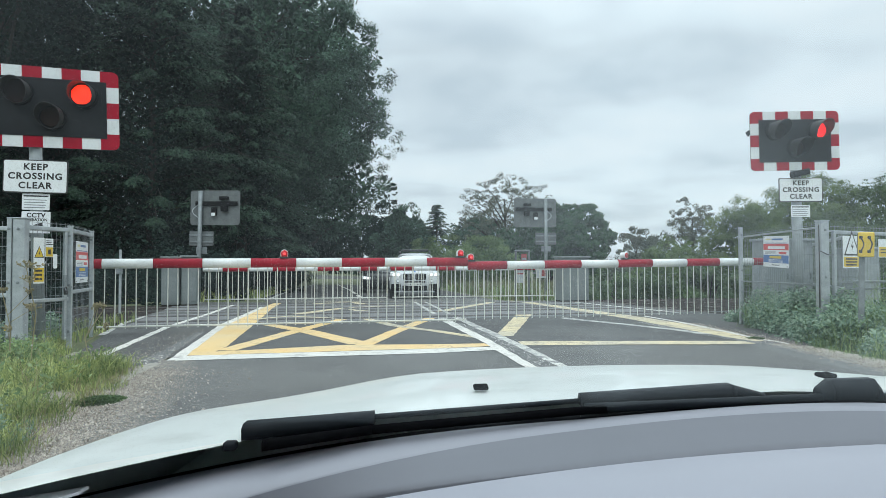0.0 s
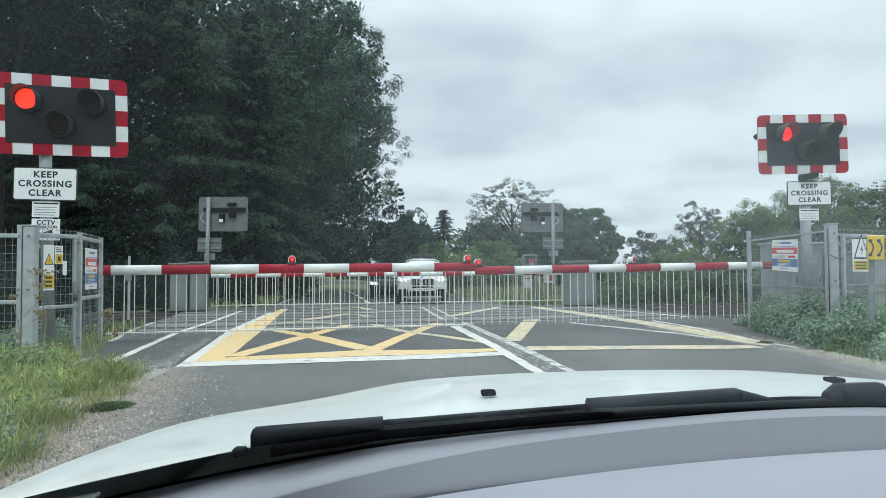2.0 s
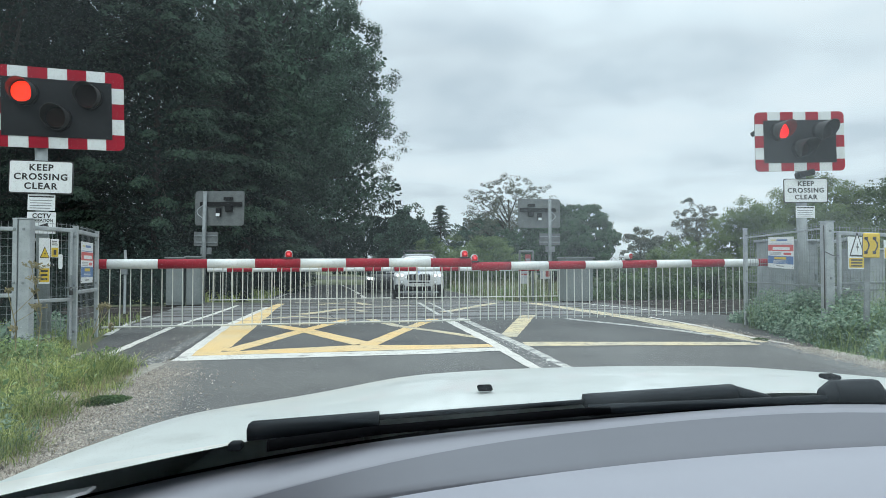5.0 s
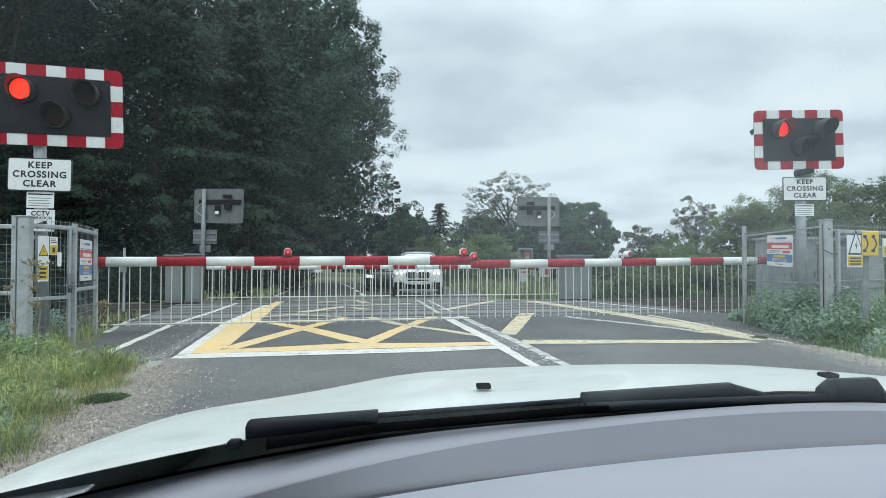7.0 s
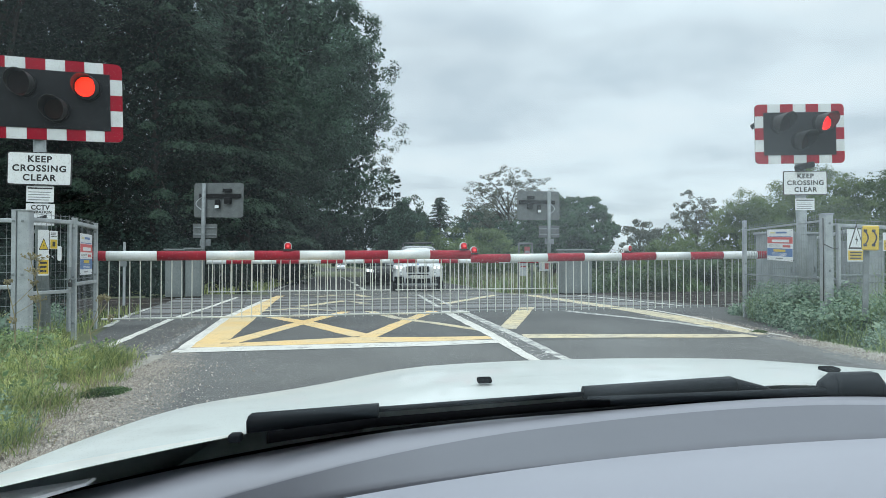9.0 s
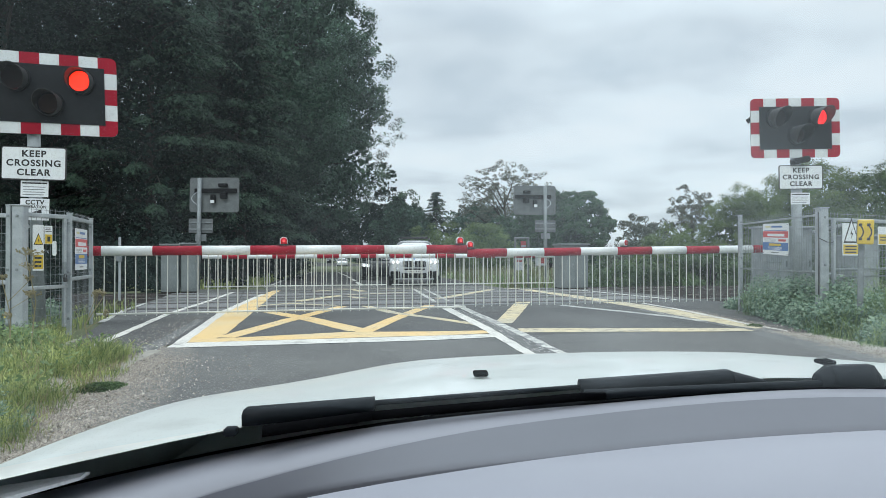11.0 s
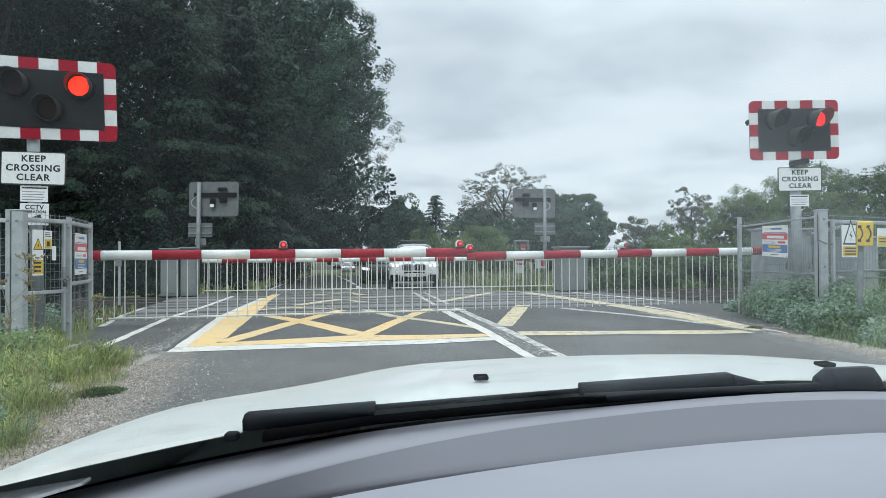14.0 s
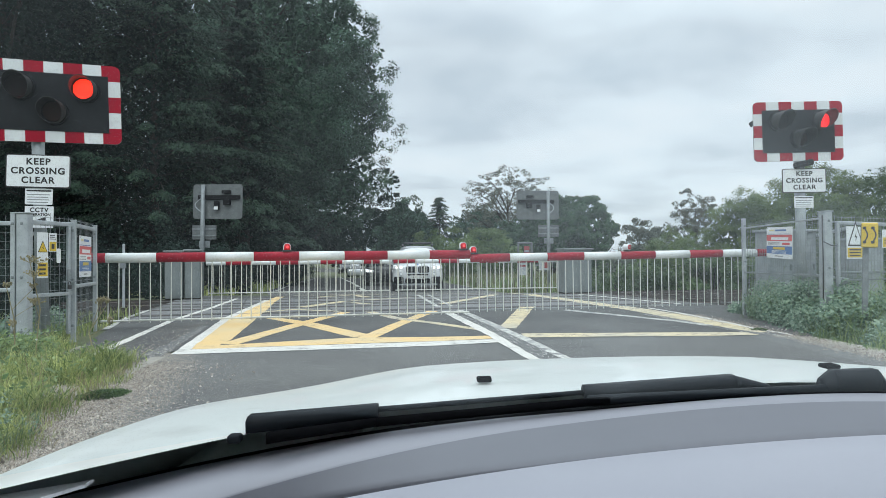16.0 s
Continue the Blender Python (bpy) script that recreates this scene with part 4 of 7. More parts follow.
LEFT_BOARD = pose(-4.905, 8.78, 3.035, 0, -1.6, 25)
signal(LEFT_BOARD, (-0.20, 0.10), -0.2, -3.2, "flashing red road signal with striped board on a galvanised pole", 0.075, -16)
keep_clear(pose(-5.03, 8.66, 2.145, 0, 1.0, 8), "white KEEP CROSSING CLEAR plate on the signal pole")
small_plate(pose(-5.03, 8.67, 1.83, 0, 1, 8), 0.32, 0.20, "small white notice with printed lines on the pole")
cctv = thing("information_plate", pose(-5.027, 8.67, 1.575, 0, 1, 8), "white CCTV notice with a black camera symbol", "sign", "information plates")
bm = bmesh.new()
rounded_panel(bm, 0.335, 0.27, 0.008, 0.006)
cp = part("plate", bm, "sign_white", cctv)
letters("CCTV", 0.078, "ink", Matrix.Translation((0, -0.008, 0.085)) @ STAND, cp, spacing=1.1)
letters("OPERATION", 0.047, "ink", Matrix.Translation((0, -0.008, 0.03)) @ STAND, cp, spacing=1.05)
bm = bmesh.new()
bx(bm, (0.02, -0.0068, -0.045), (0.13, 0.0015, 0.05), Matrix.Rotation(radians(-20), 4, "Y"))
part("camera_symbol", bm, "ink", cp)
signal(pose(6.115, 11.9, 3.18, 0, -0.8, 0), (0.06, 0.12), -0.3, -3.25, "flashing red road signal with striped board above the fence", 0.085, 14, "led_side", 0.30)
keep_clear(pose(6.215, 11.93, 2.335, 0, -0.5, 0), "white KEEP CROSSING CLEAR plate above the mesh fence")
small_plate(pose(6.215, 11.94, 1.97, 0, 0, 0), 0.33, 0.20, "small white notice with printed lines on the pole")
sg = bpy.data.objects["level_crossing_signal.001"]
part("rear_hood", tube(bmesh.new(), ((-BW / 2 + 0.02, 0.10, 0.16), (-BW / 2 - 0.03, 0.10, 0.17)), [0.06, 0.012], 12), "hood", sg, "tip of the hood of the rear lamp")
part("mount", box((0.07, -0.01, -0.56), (0.30, 0.16, 0.10), Matrix.Rotation(radians(-12), 4, "Y"), 0.02), "hood", bpy.data.objects["level_crossing_signal.001"])

# ---- trees and plants ----


def leaf_cloud(name, pts, dirs, length, width, material, parent=None, rng=None, droop=0.0, face=None):
    """Many small four-cornered leaves at pts, lying roughly along dirs, or facing roughly along face where it is given."""
    n = len(pts)
    u = dirs + rng.normal(0, 0.55, (n, 3))
    u[:, 2] -= droop
    if face is not None:
        f = face / (np.linalg.norm(face, axis=1)[:, None] + 1e-9) + rng.normal(0, 0.38, (n, 3))
        f /= np.linalg.norm(f, axis=1)[:, None] + 1e-9
        u -= f * (u * f).sum(1)[:, None]
    u /= np.linalg.norm(u, axis=1)[:, None] + 1e-9
    w = np.cross(u, rng.normal(0, 1, (n, 3)) if face is None else f)
    w /= np.linalg.norm(w, axis=1)[:, None] + 1e-9
    s = rng.uniform(0.6, 1.3, n)[:, None]
    a, b = u * length * s / 2, w * width * s / 2
    bend = np.cross(u, w) * length * s * 0.12
    co = np.empty((n, 4, 3), np.float32)
    co[:, 0], co[:, 1], co[:, 2], co[:, 3] = pts - a, pts + b + bend, pts + a, pts - b + bend
    me = bpy.data.meshes.new(name)
    me.vertices.add(4 * n)
    me.vertices.foreach_set("co", co.ravel())
    me.loops.add(4 * n)
    me.loops.foreach_set("vertex_index", np.arange(4 * n, dtype=np.int32))
    me.polygons.add(n)
    me.polygons.foreach_set("loop_start", np.arange(0, 4 * n, 4, dtype=np.int32))
    me.update(calc_edges=True)
    me.validate()
    me.materials.append(M[material])
    ob = new(name, me)
    if parent is not None:
        ob.parent = parent
    return ob


def ball(rng, n):
    v = rng.normal(0, 1, (n, 3))
    return v / (np.linalg.norm(v, axis=1)[:, None] + 1e-9)


def crown_leaves(rng, pts, q, leaf, ratio, material, th, droop=0.0, name="crown", face=None):
    leaf_cloud(name, pts, q, leaf, leaf * ratio, material, th, rng, droop, face)


def lobed(rng, radii, lobes, clumps, per, lobe_r, clump_r, squeeze=None, near=-1.0, flat=0.8, low=False):
    """Points of a crown made of rounded boughs, each set with leaf clumps on its outer side; near: leaves thin out past this share of the depth."""
    radii = np.array(radii)
    d = ball(rng, lobes)
    d[::3, 2] = (-1 if low else 1) * np.abs(d[::3, 2])
    c = d * radii * rng.uniform(0.70, 0.96, lobes)[:, None]
    if squeeze is not None:
        c = squeeze(c)
    r = lobe_r * rng.uniform(0.65, 1.3, lobes)
    pick = np.repeat(np.arange(lobes), clumps)
    u = ball(rng, len(pick)) + 0.75 * d[pick] + np.array([0, 0, 0.35])
    u /= np.linalg.norm(u, axis=1)[:, None]
    cc = c[pick] + u * (r[pick] * rng.uniform(0.7, 1.08, len(pick)))[:, None] * np.array([1, 1, flat])
    keep = cc[:, 1] < -near * radii[1]
    cc, u = cc[keep], u[keep]
    k = np.repeat(np.arange(len(cc)), per)
    q = ball(rng, len(k))
    size = clump_r * rng.uniform(0.6, 1.3, len(cc))
    pts = cc[k] + q * (rng.uniform(0.2, 1.0, len(k)) ** 0.6 * size[k])[:, None] * np.array([1, 1, 0.65])
    return pts, q, u[k] * 0.8 + q * 0.6 + np.array([0, 0, 0.45])


def tree(name, x, y, label, height, rx, ry, base, clumps, per, clump_r, leaf, material, seed, trunk=0.3, top=0.75, limbs=14, category="tree", core=0.35, flat=0.75, lumpy=0.12, skirt=0.0, boughs=None):
    """A broadleaved tree: tapered trunk, limbs out to the clumps, a crown of leaf clumps with gaps.
    boughs: (count, clumps on each, leaves in a clump, bough radius, clump radius, leaf length) of an outer shell of finer leaves."""
    rng = np.random.default_rng(seed)
    z0 = ground_z(y) - 0.05
    th = thing(name, pose(x, y, z0), label, category)
    mid = (base + height) / 2
    rz = (height - base) / 2

    def squeeze(c):
        c = c.copy()
        c[:, :2] *= np.where(c[:, 2] > 0, 1 - (1 - top) * (c[:, 2] / rz) ** 2, 1.0)[:, None]
        c[:, :2] *= np.where(c[:, 2] < 0, 1 + skirt * (c[:, 2] / rz) ** 2, 1.0)[:, None]
        return c
    d = ball(rng, clumps)
    inner = 0.8 if boughs else 1.0
    rad = np.where(rng.random(clumps) < core, rng.uniform(0.3, 0.7, clumps), rng.uniform(0.72, 1.0, clumps)) * inner
    wob = 1 + lumpy * np.sin(d[:, 0] * 5 + seed) * np.cos(d[:, 2] * 4 + d[:, 1] * 3 + seed * 2)
    c = squeeze(d * (rad * wob)[:, None] * np.array([rx, ry, rz]))
    c[:, 2] += mid
    sizes = clump_r * rng.uniform(0.6, 1.35, clumps)
    pick = rng.integers(0, clumps, clumps * per)
    q = ball(rng, clumps * per)
    r = rng.uniform(0.35, 1.0, clumps * per) ** 0.6
    off = q * (r * sizes[pick])[:, None] * np.array([1, 1, flat])
    pts = c[pick] + off
    crown_leaves(rng, pts, q * 0.5, leaf, 0.62, material, th)
    if boughs:
        n, k, m, br, cr, fine = boughs
        pts, u, face = lobed(rng, (rx, ry, rz), n, k, m, br, cr, squeeze, -0.35, low=skirt > 0)
        pts[:, 2] = np.maximum(pts[:, 2] + mid, 0.1)
        crown_leaves(rng, pts, u, fine, 0.6, material, th, 0.0, "outer_leaves", face)
    bm = bmesh.new()
    tube(bm, ((0, 0, -0.3), (0.05, 0, base * 0.6), (0.1, 0.05, base + rz * 0.5), (0, 0, base + rz * 1.4)),
         [trunk * 1.25, trunk, trunk * 0.7, trunk * 0.2], 8)
    # main limbs from the trunk, and branches from the nearest limb
    order = rng.permutation(clumps)[:limbs]
    main = max(5, limbs // 6)
    forks = []
    for n, k in enumerate(order):
        e = Vector(c[k])
        if n < main:
            s = Vector((0.05, 0, min(base + rz * 0.9, max(base * 0.7, e.z - rz * 0.7))))
            m1 = s.lerp(e, 0.5) + Vector((rng.normal(0, 0.06), rng.normal(0, 0.06), 0.10)) * (e - s).length
            tube(bm, (s, m1, e), [trunk * 0.42, trunk * 0.27, trunk * 0.08], 5)
            forks += [s.lerp(m1, 0.6), m1, m1.lerp(e, 0.5)]
        else:
            s = min(forks, key=lambda p: (p - e).length + 0.6 * max(0.0, p.z - e.z))
            m1 = s.lerp(e, 0.5) + Vector((rng.normal(0, 0.08), rng.normal(0, 0.08), 0.08)) * (e - s).length
            tube(bm, (s, m1, e), [trunk * 0.18, trunk * 0.11, trunk * 0.04], 4)
            forks.append(m1)
    part("trunk", bm, "bark", th)
    return th


def conifer(name, x, y, label, height, radius, base, whorls, per, spray, material, seed, trunk=0.2, power=0.8, droop=0.35, dense=1.0, fill=0):
    """A conifer: straight trunk and whorls of boughs, each a drooping fan of overlapping sprays, round a dark inside."""
    rng = np.random.default_rng(seed)
    th = thing(name, pose(x, y, ground_z(y) - 0.05), label, "tree")
    bm = bmesh.new()
    tube(bm, ((0, 0, -0.3), (0, 0, height * 0.5), (0, 0, height * 0.98)), [trunk * 1.2, trunk * 0.7, 0.02], 8)
    P, D, N = [], [], []
    for i in range(whorls):
        f = i / (whorls - 1)
        for a in np.linspace(0, 2 * np.pi, per, endpoint=False) + rng.uniform(0, 6.28) + rng.normal(0, 0.25, per):
            z = base + (height - base) * min(1, max(0, f + rng.normal(0, 0.4) / whorls))
            ln = (radius * (1 - f) ** power + 0.15) * rng.uniform(0.55, 1.15)
            rise = rng.uniform(0.0, 0.30) * ln
            out, side = np.array([math.cos(a), math.sin(a), 0]), np.array([-math.sin(a), math.cos(a), 0])
            tip = out * ln + [0, 0, z + rise * 0.5 - 0.10 * ln]
            midp = out * ln * 0.55 + [0, 0, z + rise]
            tube(bm, ((0, 0, z), midp, tip), [trunk * 0.16, trunk * 0.1, 0.01], 4)
            # side sprays along the bough, each a narrow feather that arches over and hangs
            m = max(3, int(3.4 * ln * dense))
            for c in range(m):
                s = 0.30 + 0.70 * (c + rng.uniform(0, 0.9)) / m
                root = (1 - s) ** 2 * np.array([0, 0, z]) + 2 * s * (1 - s) * midp + s * s * tip
                turn = (1 if c % 2 else -1) * rng.uniform(0.25, 1.0) * (1.1 - s)
                way = out * math.cos(turn) + side * math.sin(turn)
                flank = np.array([-way[1], way[0], 0])
                sl = rng.uniform(0.45, 0.95) * (0.45 + 0.16 * ln)
                k = int(34 * sl / spray * 0.16) + 10
                u = rng.uniform(0, 1, k) ** 0.8
                v = rng.normal(0, 0.30, k) * sl * (0.25 + 0.75 * np.sin(np.pi * np.minimum(u * 0.9 + 0.12, 1)))
                pp = root + np.outer(u * sl, way) + np.outer(v, flank)
                pp[:, 2] += 0.10 * sl * np.sin(np.pi * u) - droop * sl * u ** 2 - np.abs(v) * 0.5 + rng.normal(0, 0.02, k)
                P.append(pp)
                dd = np.outer(np.ones(k), way) + np.outer(np.sign(v) * 0.7, flank)
                dd[:, 2] -= droop * 1.4 * u + 0.15
                D.append(dd * 1.6)
                N.append(np.outer(u * 0.9, way) + np.outer(v / sl, flank) + [0, 0, 0.9])
    crown_leaves(rng, np.concatenate(P), np.concatenate(D), spray, 0.34, material, th, droop * 0.3, "crown", np.concatenate(N))
    # inner leaves carry the shade inside the crown in their colour
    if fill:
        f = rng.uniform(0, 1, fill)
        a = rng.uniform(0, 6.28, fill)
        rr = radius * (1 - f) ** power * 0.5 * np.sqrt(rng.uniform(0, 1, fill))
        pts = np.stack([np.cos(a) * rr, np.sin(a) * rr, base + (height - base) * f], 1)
        crown_leaves(rng, pts, ball(rng, fill), 0.26, 0.6, "leaf_shaded", th, 0.0, "inner_leaves")
    part("trunk", bm, "bark", th)
    return th


def bush(name, x, y, rx, ry, h, label, n_clump, per, leaf, material, seed, clump_r=0.5, category="bush", z=None, wood=10, ratio=0.6, core=0):
    """A bush or scrub: stems fanning from the ground into leaf clumps."""
    rng = np.random.default_rng(seed)
    th = thing(name, pose(x, y, ground_z(y) - 0.04 if z is None else z), label, category)
    d = ball(rng, n_clump)
    d[:, 2] = np.abs(d[:, 2])
    rad = rng.uniform(0.55, 1.0, n_clump) * (1 + 0.2 * np.sin(d[:, 0] * 6 + seed * 1.7))
    c = d * rad[:, None] * np.array([rx, ry, h])
    c[:, 2] = np.maximum(c[:, 2], 0.08)
    pick = rng.integers(0, n_clump, n_clump * per)
    q = ball(rng, n_clump * per)
    sz = clump_r * rng.uniform(0.6, 1.3, n_clump)
    pts = c[pick] + q * (rng.uniform(0.3, 1, n_clump * per) ** 0.6 * sz[pick])[:, None]
    pts[:, 2] = np.maximum(pts[:, 2], 0.02)
    leaf_cloud("foliage", pts, q * 0.4 + [0, 0, 0.3], leaf, leaf * ratio, material, th, rng, 0.0, q * 0.7 + d[pick] * 0.7 + [0, 0, 0.4])
    if core:
        # coarse leaves in the shade inside
        v = ball(rng, core) * (rng.uniform(0, 1, core) ** 0.5)[:, None] * np.array([rx, ry, h]) * 0.78
        v[:, 2] = np.abs(v[:, 2]) + 0.1
        leaf_cloud("inner_leaves", v, ball(rng, core), 0.30, 0.17, material, th, rng)
    bm = bmesh.new()
    for k in range(min(wood, n_clump)):
        e = Vector(c[k])
        tube(bm, ((e.x * 0.15, e.y * 0.15, -0.05), e * 0.55, e), [0.03, 0.02, 0.006], 5)
    part("stems", bm, "bark", th)
    return th


def scrub(x, y, rx, ry, h, label, boughs, material, seed, inner=3000, size=0.085):
    """A dense mound of willow scrub: stems, a shaded inside and an outside of leafy boughs."""
    rng = np.random.default_rng(seed)
    th = thing("willow_scrub", pose(x, y, ground_z(y) - 0.04), label, "bush")
    n, k, m, br, cr = boughs
    pts, u, face = lobed(rng, (rx, ry, h), n, k, m, br, cr, None, -0.45, 1.0)
    pts[:, 2] = np.abs(pts[:, 2]) + 0.03
    leaf_cloud("foliage", pts, u * 0.4 + [0, 0, 0.6], size, size * 0.4, material, th, rng, 0.0, face)
    v = ball(rng, inner) * (rng.uniform(0, 1, inner) ** 0.4)[:, None] * np.array([rx, ry, h]) * 0.86
    v[:, 2] = np.abs(v[:, 2]) + 0.1
    leaf_cloud("inner_leaves", v, ball(rng, inner), 0.24, 0.13, material, th, rng)
    bm = bmesh.new()
    for i in range(12):
        e = Vector(v[i]) * 1.1
        tube(bm, ((e.x * 0.15, e.y * 0.15, -0.05), e * 0.55, e), [0.03, 0.02, 0.006], 5)
    part("stems", bm, "bark", th)
    return th


def woods():
    # the dark mass beside the road beyond the crossing
    tree("oak_tree", -12.1, 38.5, "tall dark green oak overhanging the road", 21.4, 9.5, 7.5, 3.6, 190, 90, 1.25, 0.34, "leaf_dark", 3, 0.55, 1.05, 26, lumpy=0.08, skirt=0.2,
         boughs=(112, 20, 53, 1.45, 0.46, 0.135))
    tree("oak_tree", -15.5, 46.0, "tall dark oak in the shade behind the crossing", 25, 7.5, 6.0, 3.0, 140, 80, 1.35, 0.42, "leaf_dark", 8, 0.5, 0.8, 14)
    tree("oak_tree", -14.0, 59.0, "tall dark oak reaching over the road", 27, 9.2, 7.0, 3.2, 170, 90, 1.5, 0.46, "leaf_dark", 9, 0.5, 0.85, 14, skirt=0.95,
         boughs=(40, 22, 40, 2.0, 0.6, 0.19))
    tree("oak_tree", -11.6, 47.5, "spreading lower oak with boughs over the road", 14.0, 7.0, 5.0, 3.0, 90, 70, 1.2, 0.36, "leaf_dark", 12, 0.4, 0.95, 12, skirt=0.35,
         boughs=(44, 20, 36, 1.5, 0.5, 0.15))
    tree("oak_tree", -15.6, 75.0, "tall dark oak reaching over the road", 30, 8.4, 7.0, 3.4, 190, 80, 1.8, 0.55, "leaf_shaded", 10, 0.5, 0.85, 10, skirt=0.8)
    tree("oak_tree", -22.5, 34.0, "tall dark green broadleaved tree beside the railway", 24, 7.0, 6.5, 3.0, 150, 100, 1.3, 0.38, "leaf_shaded", 5, 0.5, 0.8, 20)
    tree("ash_tree", -15.8, 24.0, "tall dark tree above the railway fence", 19, 4.6, 4.5, 4.8, 200, 100, 0.8, 0.19, "leaf_shaded", 11, 0.35, 0.8, 20,
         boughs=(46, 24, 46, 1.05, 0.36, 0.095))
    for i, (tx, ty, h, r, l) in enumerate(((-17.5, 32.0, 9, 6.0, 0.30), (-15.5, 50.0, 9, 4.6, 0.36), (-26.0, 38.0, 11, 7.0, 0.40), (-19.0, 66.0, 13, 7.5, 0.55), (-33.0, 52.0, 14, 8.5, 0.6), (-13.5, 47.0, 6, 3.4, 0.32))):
        tree("understorey_tree", tx, ty, "low dark tree in the shade of the wood", h, r, 4.0, 0.2, 110, 110, 1.1, l, "leaf_shaded", 21 + i, 0.3, 0.9, 12)
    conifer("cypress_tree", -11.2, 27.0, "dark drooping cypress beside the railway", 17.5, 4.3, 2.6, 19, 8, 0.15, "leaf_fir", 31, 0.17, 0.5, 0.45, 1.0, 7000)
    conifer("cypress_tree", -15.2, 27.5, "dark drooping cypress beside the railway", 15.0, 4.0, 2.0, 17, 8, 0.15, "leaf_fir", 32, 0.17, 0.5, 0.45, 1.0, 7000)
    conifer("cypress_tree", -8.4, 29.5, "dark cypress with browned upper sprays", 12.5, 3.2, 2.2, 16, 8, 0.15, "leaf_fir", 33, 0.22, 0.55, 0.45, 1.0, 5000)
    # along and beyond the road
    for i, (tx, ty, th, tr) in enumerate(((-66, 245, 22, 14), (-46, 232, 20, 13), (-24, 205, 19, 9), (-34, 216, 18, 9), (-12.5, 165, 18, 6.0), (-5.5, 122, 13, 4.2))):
        tree("roadside_tree", tx, ty, "tall dark tree at the bend of the far road", th, tr, tr * 0.8, 0.3, 110, 75, tr * 0.21, tr * 0.085, "leaf_shaded" if i < 5 else "leaf_dark", 141 + i, 0.5, 0.85, 8)
    # bushes added along the dark roadside, shade put into their leaf colour
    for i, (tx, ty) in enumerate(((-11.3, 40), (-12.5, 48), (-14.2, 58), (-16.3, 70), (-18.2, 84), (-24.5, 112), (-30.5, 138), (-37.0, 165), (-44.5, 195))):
        bush("hedge_bush", tx, ty, 2.3 if i < 5 else 4.6 + 0.5 * (i - 5), 2.6, 3.4 + 0.3 * i, "dark bush in the shade beside the far road", 40, 60, 0.36, "leaf_shaded", 171 + i, 0.8)
    tree("hedgerow_tree", -4.2, 84.0, "dark hedgerow tree beyond the road", 8.4, 3.7, 4, 0.3, 190, 140, 0.8, 0.28, "leaf_dark", 42, 0.25, 0.8, 8)
    tree("hedgerow_tree", 5.5, 88.0, "dark hedgerow tree beyond the road", 8.2, 4.6, 4, 0.3, 190, 140, 0.8, 0.28, "leaf_dark", 43, 0.25, 0.8, 8)
    conifer("spruce_tree", -0.3, 66.0, "small open-branched spruce against the sky", 7.6, 2.9, 0.8, 22, 8, 0.17, "leaf_fir", 44, 0.12, 0.9, 0.12, 0.9, 700)
    tree("open_tree", 6.9, 74.0, "open-crowned tree with bare limbs showing", 11.7, 5.2, 3.0, 3.2, 520, 48, 0.36, 0.13, "leaf_far", 45, 0.22, 1.0, 130, core=0.25, flat=0.6)
    tree("ivy_tree", 10.75, 54.0, "dense rounded ivy-clad tree", 6.5, 2.7, 2.6, 0.2, 150, 80, 0.6, 0.26, "leaf_ivy", 46, 0.3, 1.08, 8, core=0.3, lumpy=0.03, boughs=(130, 12, 28, 0.42, 0.22, 0.15))
    tree("ivy_tree", 8.6, 55.5, "dense rounded ivy-clad tree", 7.0, 2.3, 2.2, 0.2, 130, 80, 0.6, 0.26, "leaf_ivy", 47, 0.25, 1.05, 6, core=0.3, lumpy=0.03, boughs=(90, 12, 28, 0.42, 0.22, 0.15))
    tree("ivy_tree", 6.4, 57.0, "low dark ivy-clad tree", 4.9, 2.2, 2.0, 0.2, 100, 70, 0.6, 0.28, "leaf_ivy", 52, 0.2, 1.0, 6, core=0.3, boughs=(40, 12, 30, 0.45, 0.24, 0.14))
    tree("far_tree", 26.0, 92.0, "small tree far off across the fields", 7.7, 2.6, 2.5, 0.6, 70, 120, 0.6, 0.2, "leaf_far", 48, 0.18, 0.9, 10)
    tree("far_tree", 30.0, 95.0, "small tree far off across the fields", 6.2, 3.2, 2.5, 0.3, 70, 120, 0.6, 0.2, "leaf_far", 49, 0.18, 0.9, 10)
    tree("far_tree", 33.5, 92.0, "open far tree against the sky", 10.9, 3.5, 2.8, 2.8, 200, 70, 0.42, 0.17, "leaf_far", 50, 0.22, 1.0, 30)
    for i, (hx, hy, hh) in enumerate(((12, 62, 2.6), (17.5, 66, 3.0), (23, 70, 3.2), (29, 76, 3.4), (36, 82, 4.0), (43, 84, 4.4), (-2.5, 92, 4.0), (2.5, 94, 4.2))):
        bush("hedgerow", hx, hy, 4.0, 2.0, hh, "field hedge far beyond the railway", 70, 70, 0.26, "leaf_far" if i < 6 else "leaf_dark", 110 + i, 0.7)
    for i, (hx, hy, hr) in enumerate(((-6.0, 100, 1.6), (-9.8, 124, 1.9), (-15.0, 147, 2.0), (-18.8, 168, 2.2), (-23.2, 195, 3.2))):
        bush("hedge_bush", hx, hy, hr, 3.5, 3.6 + 0.3 * i, "dark roadside bush beyond the waiting cars", 40, 60, 0.42, "leaf_dark", 191 + i, 0.7)
    # scrub on the far side, beside the railway
    scrub(-0.1, 47.0, 3.2, 2.0, 3.4, "pale green willow scrub beside the road", (56, 18, 26, 0.6, 0.3), "leaf_sallow", 61, 2200, 0.13)
